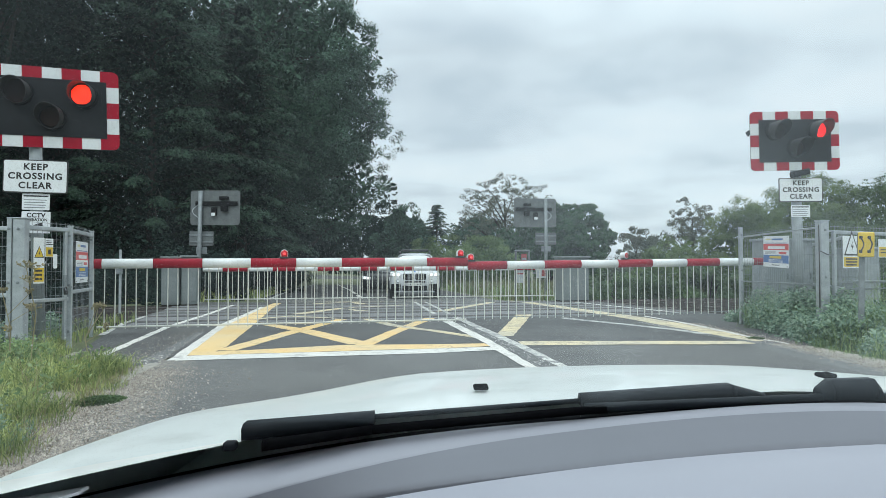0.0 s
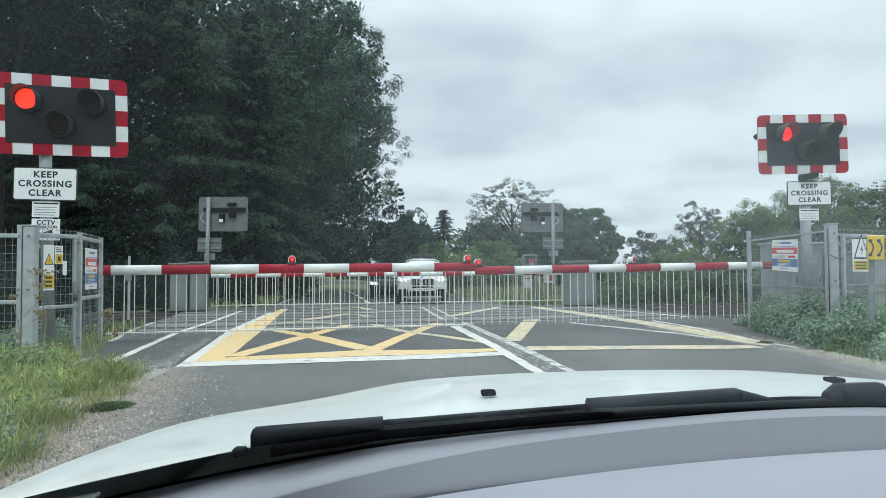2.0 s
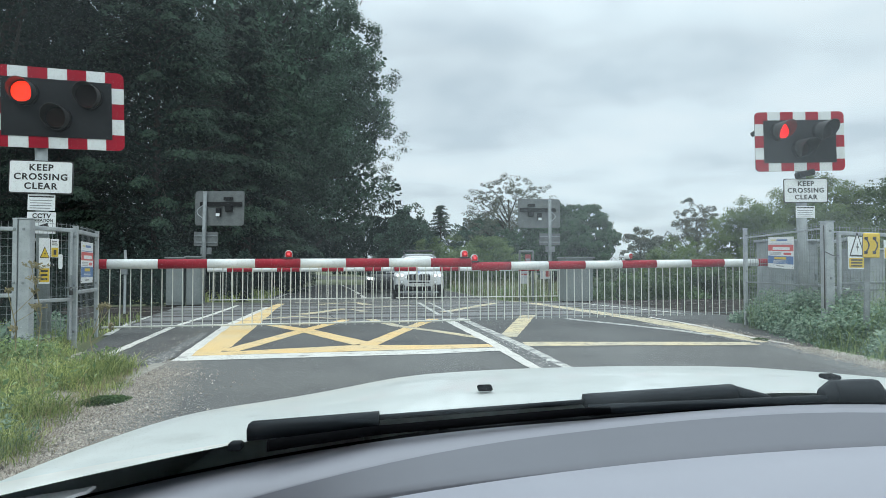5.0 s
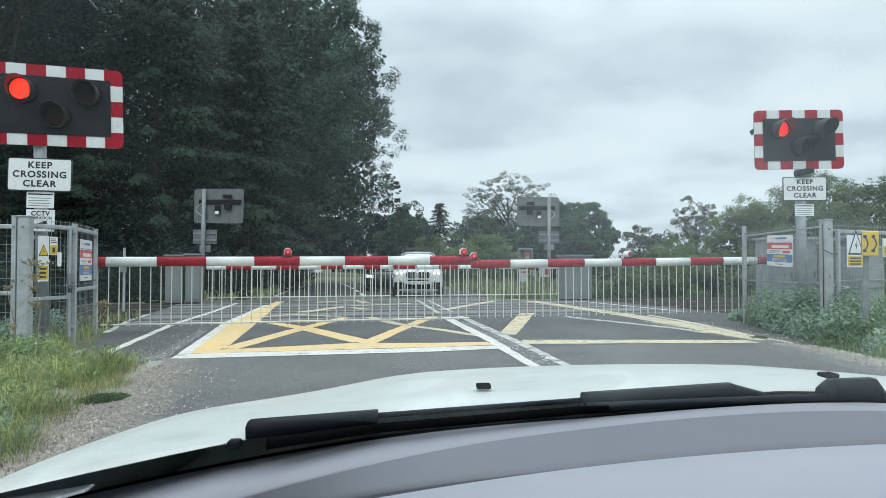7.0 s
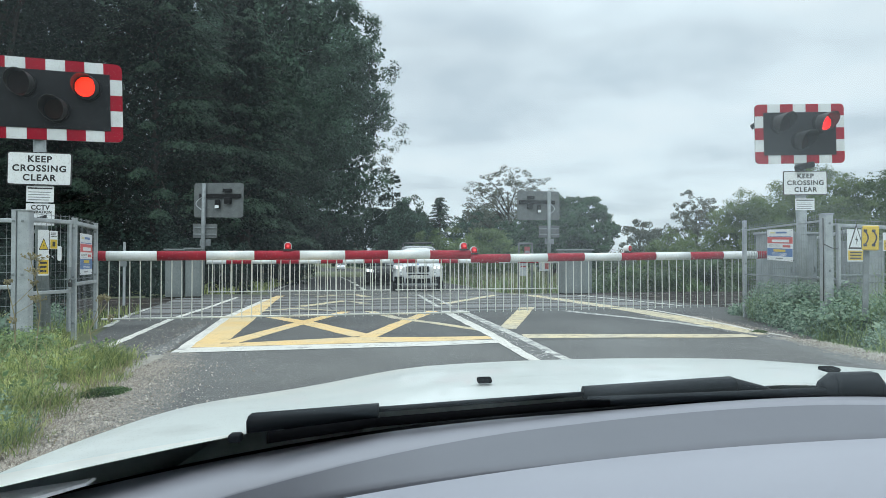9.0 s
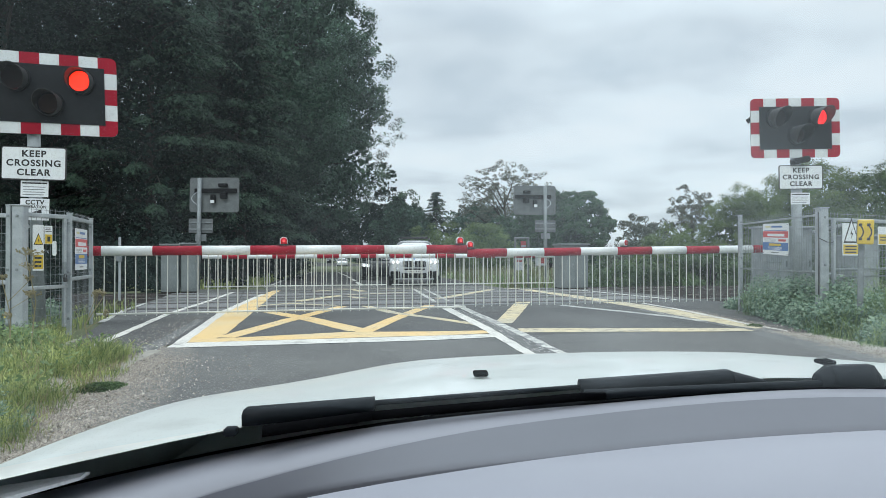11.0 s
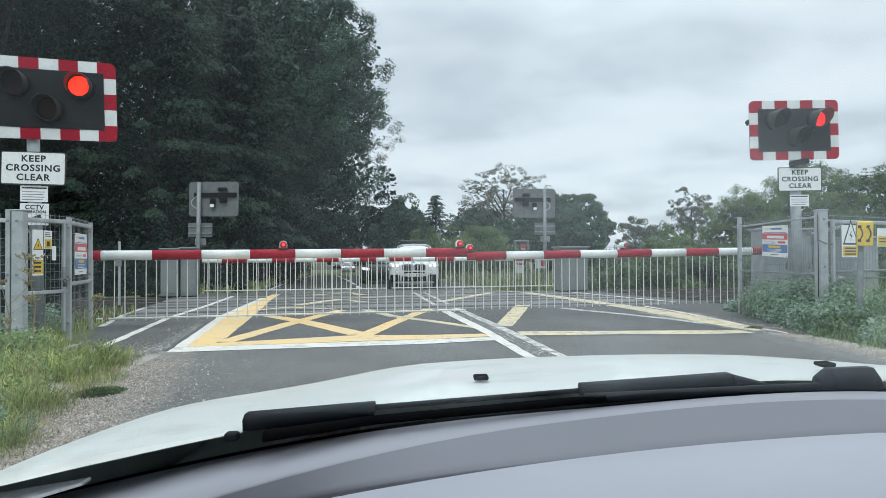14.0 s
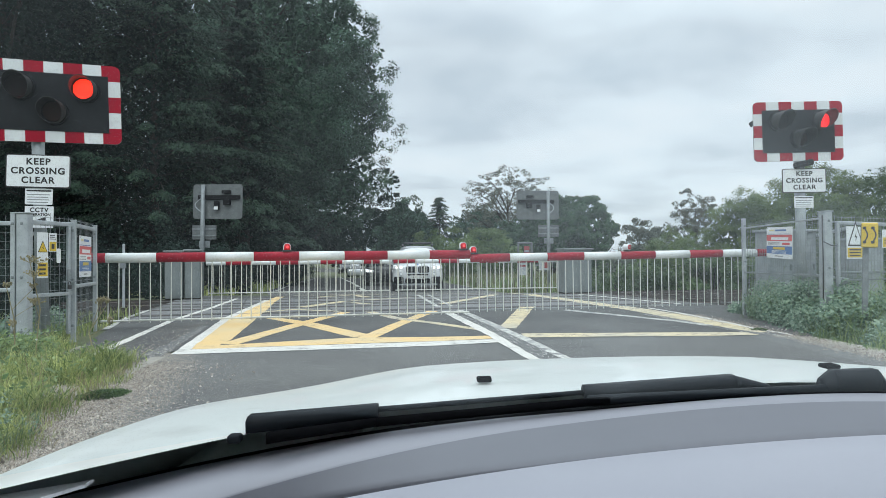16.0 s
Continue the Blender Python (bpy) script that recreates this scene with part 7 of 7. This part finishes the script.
def tufts(name, area, n, per, h0, h1, width, material, seed, label, test=None, spread=0.035, category="grass"):
    """Grass in tufts: blades that rise from one root, arch over and hang, each of three tapering pieces."""
    rng = np.random.default_rng(seed)
    x0, x1, y0, y1 = area
    V, F = [], []
    done = 0
    while done < n:
        x, y = rng.uniform(x0, x1), rng.uniform(y0, y1)
        if test is not None and not test(x, y):
            continue
        tall = 0.8 + 0.55 * noise.noise((x * 1.6, y * 1.6, seed + 5))
        if rng.random() > 0.55 + 0.9 * noise.noise((x * 2.3, y * 2.3, seed)):
            continue
        done += 1
        # the tuft leans as a whole, and its blades fan out of it
        la, lm = rng.uniform(0, 6.28), rng.uniform(0, 0.35)
        for k in range(int(per * rng.uniform(0.5, 1.5))):
            h = rng.uniform(h0, h1) * tall * rng.uniform(0.55, 1.1)
            a = rng.uniform(0, 6.28)
            out = abs(rng.normal(0.55, 0.5)) * h
            ox, oy = math.cos(a) * out + math.cos(la) * lm * h, math.sin(a) * out + math.sin(la) * lm * h
            bend = rng.uniform(0.0, 1.0) ** 1.5
            w = width * rng.uniform(0.5, 1.4) / 2
            b = rng.uniform(0, 6.28)
            wx, wy = math.cos(b) * w, math.sin(b) * w
            bx0, by0 = x + rng.normal(0, spread), y + rng.normal(0, spread)
            z = ground_z(y) - 0.015
            i = len(V)
            for f, zz, ww in ((0.0, 0.0, 0.8), (0.22, 0.55, 1.0), (0.62, 0.92 - 0.12 * bend, 0.75)):
                V += [(bx0 + ox * f - wx * ww, by0 + oy * f - wy * ww, z + h * zz), (bx0 + ox * f + wx * ww, by0 + oy * f + wy * ww, z + h * zz)]
            V.append((bx0 + ox * (1 + 0.5 * bend), by0 + oy * (1 + 0.5 * bend), z + h * (1.08 - 0.55 * bend)))
            F += [(i, i + 1, i + 3, i + 2), (i + 2, i + 3, i + 5, i + 4), (i + 4, i + 5, i + 6)]
    me = bpy.data.meshes.new(name)
    me.from_pydata(V, [], F)
    me.materials.append(M[material])
    return tagged(new(name, me), label, category, kind="stuff")


def verge_right(x, y):
    edge = 4.68 + 0.12 * noise.noise((y * 1.5, 0, 7)) + max(0, y - 8.7) * 0.3
    return x > edge


tufts("grass", (-5.6, -2.0, 3.2, 8.4), 2000, 15, 0.06, 0.25, 0.0060, "grass", 1, "long green verge grass beside the road", verge_left)
tufts("grass", (-7.8, -5.0, 5.0, 9.4), 420, 14, 0.14, 0.40, 0.008, "grass", 11, "long green verge grass beside the road", verge_left)
tufts("grass", (-7.0, -2.0, 3.2, 8.9), 200, 5, 0.18, 0.42, 0.0045, "straw", 2, "dry straw-coloured grass stalks in the verge", verge_left)
tufts("grass", (-3.3, -2.1, 3.6, 7.0), 150, 9, 0.05, 0.13, 0.004, "grass", 15, "short grass at the ragged edge of the grit", lambda x, y: verge_left(x - 0.16, y) and not verge_left(x + 0.1, y))
tufts("grass", (-3.5, -2.1, 3.4, 7.4), 110, 8, 0.05, 0.16, 0.004, "straw", 16, "dry trampled grass at the edge of the grit", lambda x, y: verge_left(x - 0.10, y) and not verge_left(x + 0.14, y))
tufts("grass", (-3.6, -2.8, 6.0, 7.2), 60, 15, 0.12, 0.28, 0.006, "grass", 4, "grass tuft at the end of the footway", lambda x, y: (x + 3.18) ** 2 / 0.045 + (y - 6.62) ** 2 / 0.22 < 1)
# pale grass; the haze over it is put into the leaf colour too
tufts("grass", (-3.3, -2.3, 3.4, 4.7), 130, 15, 0.05, 0.16, 0.006, "pale_weed", 19, "pale grass at the near end of the verge, haze in its colour", verge_left)
tufts("grass", (-3.05, -2.75, 5.45, 6.1), 7, 7, 0.10, 0.26, 0.005, "straw", 17, "dry broken stalks at the edge of the grit", None, 0.05)
blades("grass", (-14, -4.2, 8.3, 13.2), 6000, 0.12, 0.36, 0.012, "grass", 3, "rough grass around the fence", test=lambda x, y: x < -4.72 - 0.22 * (y - 8.6))
tufts("grass", (4.6, 8.2, 4.8, 9.2), 520, 14, 0.18, 0.60, 0.0055, "rank_grass", 5, "tall rank grass beside the fence", verge_right)
tufts("grass", (5.3, 8.2, 7.2, 9.6), 170, 14, 0.55, 1.0, 0.006, "rank_grass", 12, "tall rank grass against the fence", verge_right)
tufts("grass", (5.0, 6.3, 8.3, 11.8), 110, 9, 0.55, 1.0, 0.005, "rank_grass", 18, "tall grass growing through the brambles")
tufts("grass", (4.62, 5.1, 5.2, 9.3), 90, 10, 0.05, 0.16, 0.005, "rank_grass", 13, "short grass at the road edge")
blades("grass", (4.4, 14.0, 9.6, 14.0), 8000, 0.20, 0.75, 0.012, "rank_grass", 6, "rough grass behind the fence", test=lambda x, y: x > 5.25 + 0.3 * (y - 9.6))
blades("grass", (0.4, 14.0, 24.0, 40.0), 9000, 0.35, 1.0, 0.03, "seed_grass", 8, "tall seeding grass beside the far road", test=lambda x, y: x > 2.2 - 0.13 * (y - 24))
blades("grass", (0.4, 14.0, 24.0, 40.0), 9000, 0.25, 0.8, 0.035, "rank_grass", 9, "tall seeding grass beside the far road", test=lambda x, y: x > 2.2 - 0.13 * (y - 24))
blades("grass", (-14, -6.8, 22.5, 40.0), 6000, 0.15, 0.5, 0.03, "grass", 10, "grass under the trees", test=lambda x, y: x < -6.6 - 0.15 * (y - 26))


def bramble(x, y, rx, ry, h, seed, n=70, label="dense bramble bush spilling towards the road", material="bramble", name="bramble_bush", leaf=0.046):
    rng = np.random.default_rng(seed)
    th = thing(name, pose(x, y, ground_z(y) - 0.02), label, "bush", "brambles along the fence" if name == "bramble_bush" else "weeds on the verge")
    c = ball(rng, n) * np.array([rx, ry, h]) * rng.uniform(0.55, 1.0, n)[:, None]
    c[:, 2] = np.abs(c[:, 2])
    pick = rng.integers(0, n, n * 95)
    q = ball(rng, n * 95)
    pts = c[pick] + q * rng.uniform(0.03, 0.20, n * 95)[:, None]
    pts[:, 2] = np.maximum(pts[:, 2], 0.015)
    leaf_cloud("foliage", pts, q * 0.5 + [0, 0, 0.15], leaf, leaf * 0.72, material, th, rng, 0.0, q * 0.5 + [0, -0.35, 0.8])
    bm = bmesh.new()
    for k in range(14):
        e = Vector(c[k]) * 1.05
        tube(bm, ((e.x * 0.3, e.y * 0.3, 0), e * 0.6 + Vector((0, 0, 0.25 * h)), e), [0.008, 0.006, 0.003], 4)
    part("canes", bm, "bark", th)


bramble(5.56, 12.0, 0.14, 0.35, 0.66, 95, 40)
bramble(5.62, 11.75, 0.45, 0.7, 0.55, 81, 80)
bramble(5.45, 10.9, 0.42, 0.7, 0.55, 91, 90)
bramble(5.38, 10.1, 0.45, 0.6, 0.66, 82, 110)
bramble(5.30, 9.4, 0.45, 0.5, 0.66, 83, 110)
bramble(5.25, 8.75, 0.50, 0.45, 0.50, 84, 90)
bramble(6.4, 9.2, 0.9, 0.6, 0.75, 85, 110)
bramble(5.35, 7.8, 0.50, 0.5, 0.30, 86, 60, "low bramble and weeds at the road edge")
bramble(6.3, 12.6, 0.6, 0.8, 0.45, 87, 80)
bramble(5.55, 12.9, 0.22, 0.25, 0.10, 88, 26, "low creeping bramble on the footway edge")
bramble(-5.6, 9.6, 0.35, 0.9, 0.30, 89, 50, "low weeds inside the mesh enclosure")
bramble(-5.2, 8.3, 0.35, 0.25, 0.22, 90, 30, "low weeds around the gate post")

for i, (wx, wy, wr, wh) in enumerate(((-4.62, 7.55, 0.20, 0.20), (-4.3, 7.3, 0.16, 0.16), (-5.3, 6.9, 0.36, 0.34), (-4.9, 5.9, 0.30, 0.26))):
    bramble(wx, wy, wr, wr, wh, 201 + i, 22, "leafy green nettles in the verge grass", "nettle", "nettle_clump", 0.045)
bramble(-2.74, 4.05, 0.22, 0.26, 0.08, 211, 30, "pale grey-green weed at the edge of the grit", "pale_weed", "mugwort_clump", 0.028)
bramble(-2.98, 4.45, 0.20, 0.22, 0.09, 212, 22, "pale grey-green weed at the edge of the grit", "pale_weed", "mugwort_clump", 0.028)


def stones(name, n, place, size, material, seed, label):
    rng = np.random.default_rng(seed)
    V, F = [], []
    base = np.array([(1, 0, -0.3), (-1, 0, -0.3), (0, 1, -0.3), (0, -1, -0.3), (0.1, 0, 0.95)])
    tri = ((0, 2, 4), (2, 1, 4), (1, 3, 4), (3, 0, 4))
    while len(V) < 5 * n:
        p = place(rng)
        if p is None:
            continue
        s = size * rng.lognormal(0, 0.45)
        a = rng.uniform(0, 6.28)
        v = base * rng.uniform(0.6, 1.2, (5, 3)) * s
        ca, sa = math.cos(a), math.sin(a)
        i = len(V)
        V += [(p[0] + x * ca - y * sa, p[1] + x * sa + y * ca, ground_z(p[1]) + 0.004 + z) for x, y, z in v]
        F += [(i + a1, i + b1, i + c1) for a1, b1, c1 in tri]
    me = bpy.data.meshes.new(name)
    me.from_pydata(V, [], F)
    me.materials.append(M[material])
    return tagged(new(name, me), label, "gravel", kind="stuff")


def left_edge(rng):
    y = rng.uniform(3.2, 7.6)
    return (np.interp(y, VERGE_Y, VERGE_X) + -0.04 + rng.gamma(1.5, 0.19), y)


def right_edge(rng):
    y = rng.uniform(5.5, 12.5)
    return (4.52 - 0.03 * abs(y - 9) + rng.normal(0, 0.13), y)


stones("loose_stones", 26000, left_edge, 0.0036, "gravel", 3, "loose pale grit along the road edge")
stones("loose_stones", 7000, right_edge, 0.0048, "gravel", 4, "loose pale grit and stones along the line")
stones("loose_stones", 1600, lambda rng: (lambda y: (-2.95 - 0.21 * (y - 7.4) - abs(rng.normal(0, 0.45)), y))(rng.uniform(7.4, 11.5)), 0.0045, "gravel", 5, "scattered grit on the footway")


def flat_weed(x, y, rx, ry, n, seed, label):
    rng = np.random.default_rng(seed)
    th = thing("creeping_weed", pose(x, y, ground_z(y)), label, "weed", "weeds on the verge")
    a, r = rng.uniform(0, 6.28, n), np.sqrt(rng.uniform(0, 1, n)) * (1 + 0.2 * np.sin(5 * rng.uniform(0, 6.28, n)))
    pts = np.stack([np.cos(a) * r * rx, np.sin(a) * r * ry, 0.005 + rng.uniform(0, 0.035, n) * (1.2 - np.minimum(r, 1.1))], 1)
    leaf_cloud("foliage", pts, np.stack([np.cos(a), np.sin(a), np.full(n, 0.3)], 1), 0.026, 0.011, "leaf_mid", th, rng)


flat_weed(-2.56, 5.26, 0.15, 0.20, 2000, 3, "flat dark green weed creeping over the grit")
flat_weed(4.41, 9.72, 0.11, 0.14, 300, 5, "small weed growing on the painted line")


def dried_umbel(x, y, h, seed, label, spread=0.09):
    """A dry umbellifer: branching brown stalk with flat seed heads."""
    rng = np.random.default_rng(seed)
    th = thing("dried_weed", pose(x, y, ground_z(y)), label, "weed", "weeds on the verge")
    bm = bmesh.new()
    top = Vector((rng.normal(0, 0.05), rng.normal(0, 0.05), h))
    mid = Vector((rng.normal(0, 0.03), rng.normal(0, 0.03), h * 0.55))
    tube(bm, ((0, 0, -0.05), mid, top), [0.007, 0.006, 0.004], 5)
    heads = [top]
    for k in range(3):
        s = Vector((0, 0, 0)).lerp(mid, rng.uniform(0.6, 1.0)) if k == 0 else mid.lerp(top, rng.uniform(0.1, 0.7))
        e = s + Vector((rng.normal(0, 0.12), rng.normal(0, 0.10), rng.uniform(0.10, 0.22)))
        tube(bm, (s, e), [0.004, 0.003], 4)
        heads.append(e)
    part("stalk", bm, "straw", th)
    for hd in heads:
        bm = bmesh.new()
        for k in range(22):
            a, r = rng.uniform(0, 6.28), spread * math.sqrt(rng.uniform(0, 1))
            e = hd + Vector((math.cos(a) * r, math.sin(a) * r, 0.05 + rng.normal(0, 0.012)))
            tube(bm, (hd, e), 0.0012, 3, False)
            bmesh.ops.create_icosphere(bm, subdivisions=1, radius=0.009, matrix=Matrix.Translation(e))
        part("seed_head", bm, "straw", th)


dried_umbel(-4.02, 6.85, 1.00, 4, "tall dry brown umbel weed before the gate post")
dried_umbel(-4.30, 7.0, 0.75, 5, "dry brown umbel weed in the verge", 0.05)
dried_umbel(-3.40, 6.85, 0.58, 6, "dry reddish weed stalk beside the footway", 0.03)
dried_umbel(5.6, 8.1, 0.7, 7, "dry weed among the brambles", 0.04)


def rosette_weeds(n, seed, place, label, material="bramble"):
    """Broad-leaved weeds scattered in the grass."""
    rng = np.random.default_rng(seed)
    P, D = [], []
    for i in range(n):
        x, y = place(rng)
        k = rng.integers(10, 26)
        a = rng.uniform(0, 6.28, k)
        r = rng.uniform(0.02, 0.13, k)
        P.append(np.stack([x + np.cos(a) * r, y + np.sin(a) * r, ground_z(y) + rng.uniform(0.02, 0.24, k)], 1))
        D.append(np.stack([np.cos(a), np.sin(a), rng.uniform(0.2, 1.0, k)], 1))
    ob = leaf_cloud("broad_leaved_weeds", np.concatenate(P), np.concatenate(D), 0.052, 0.024, material, None, rng)
    return tagged(ob, label, "weeds", kind="stuff")


def in_left_verge(rng):
    while True:
        x, y = rng.uniform(-6.5, -2.2), rng.uniform(3.4, 8.8)
        if verge_left(x, y):
            return x, y


rosette_weeds(150, 5, in_left_verge, "broad-leaved green weeds among the verge grass", "rank_grass")
rosette_weeds(120, 6, lambda rng: (rng.uniform(4.85, 7.5), rng.uniform(5.0, 9.0)), "broad-leaved green weeds among the rank grass")


def flowers(n, seed, place, material, size, label):
    rng = np.random.default_rng(seed)
    pts = np.array([(*(lambda p: (p[0], p[1], ground_z(p[1]) + rng.uniform(0.18, 0.36)))(place(rng)),) for _ in range(n)])
    pick = np.repeat(np.arange(n), 7)
    q = ball(rng, len(pick))
    ob = leaf_cloud("wild_flowers", pts[pick] + q * size * 0.5, q + [0, 0, 0.5], size, size * 0.7, material, None, rng)
    return tagged(ob, label, "flowers", kind="stuff")


flowers(14, 3, in_left_verge, "sign_yellow", 0.016, "small yellow wild flowers in the verge")
flowers(26, 4, in_left_verge, "sign_white", 0.012, "small white wild flowers in the verge")
flowers(16, 7, lambda rng: (rng.uniform(4.9, 6.5), rng.uniform(6.5, 9.5)), "sign_white", 0.012, "small white wild flowers in the rank grass")

# ---- motion ----


def motions():
    # switch times of the lamps: to the right-hand lamp, to the left-hand lamp
    to_right = [0.693 + 0.727 * k for k in range(21)]
    to_left = [0.345 + 0.727 * k for k in range(22)]
    late_r, late_l = {8: -0.08, 10: -0.05, 17: 0.03, 19: 0.06}, {3: 0.06, 5: -0.06, 16: -0.05}
    flips = sorted([(t + late_r.get(k, 0.0), 1) for k, t in enumerate(to_right)] + [(t + late_l.get(k, 0.0), 0) for k, t in enumerate(to_left)] + [(15.94, 1)])
    flips = [f for i, f in enumerate(flips) if f[0] < 15.95 and (i == 0 or f[1] != flips[i - 1][1])]
    for pair in flashers:
        for side, lens in enumerate(pair):
            base = lens.matrix_basis.copy()
            angle = 0 if side == 1 else 180
            rows = [(0.0, base @ pose(0, 0, 0, 0, 0, angle))]
            for t, lit in flips:
                goal = 0 if lit == side else 180
                if goal == angle:
                    continue
                for j in range(4):
                    rows.append((t - 0.05 + j / 30, base @ pose(0, 0, 0, 0, 0, angle + (goal - angle) * j / 3)))
                angle = goal
            rows.append((16.0, base @ pose(0, 0, 0, 0, 0, angle)))
            walk(lens, rows)
    # the silver car draws nearer down the road and slows behind the queue
    path = [(0.0, -148.0, 257), (4.0, -72.0, 212), (6.5, -36.0, 178), (8.0, -22.2, 150), (9.0, -19.0, 130), (11.5, -14.8, 108), (12.5, -13.3, 98),
            (13.5, -12.2, 92), (14.5, -11.0, 86), (15.5, -9.8, 78), (16.0, -9.2, 74)]
    walk(silver, [(t, pose(x, y, ground_z(y), 0, 0, 9 if t > 7 else 36 if t > 5 else 58)) for t, x, y in path])
    path = [(0.0, -240.0, 291), (4.0, -140.0, 252), (6.5, -84.0, 219), (8.0, -52.0, 193), (9.0, -38.0, 176), (11.5, -22.6, 150), (12.5, -20.2, 137),
            (13.5, -18.3, 125), (14.5, -16.3, 112), (15.5, -14.5, 102), (16.0, -13.8, 98)]
    walk(trailing, [(t, pose(x, y, ground_z(y), 0, 0, 9 if t > 10 else 36 if t > 7 else 58)) for t, x, y in path])


motions()
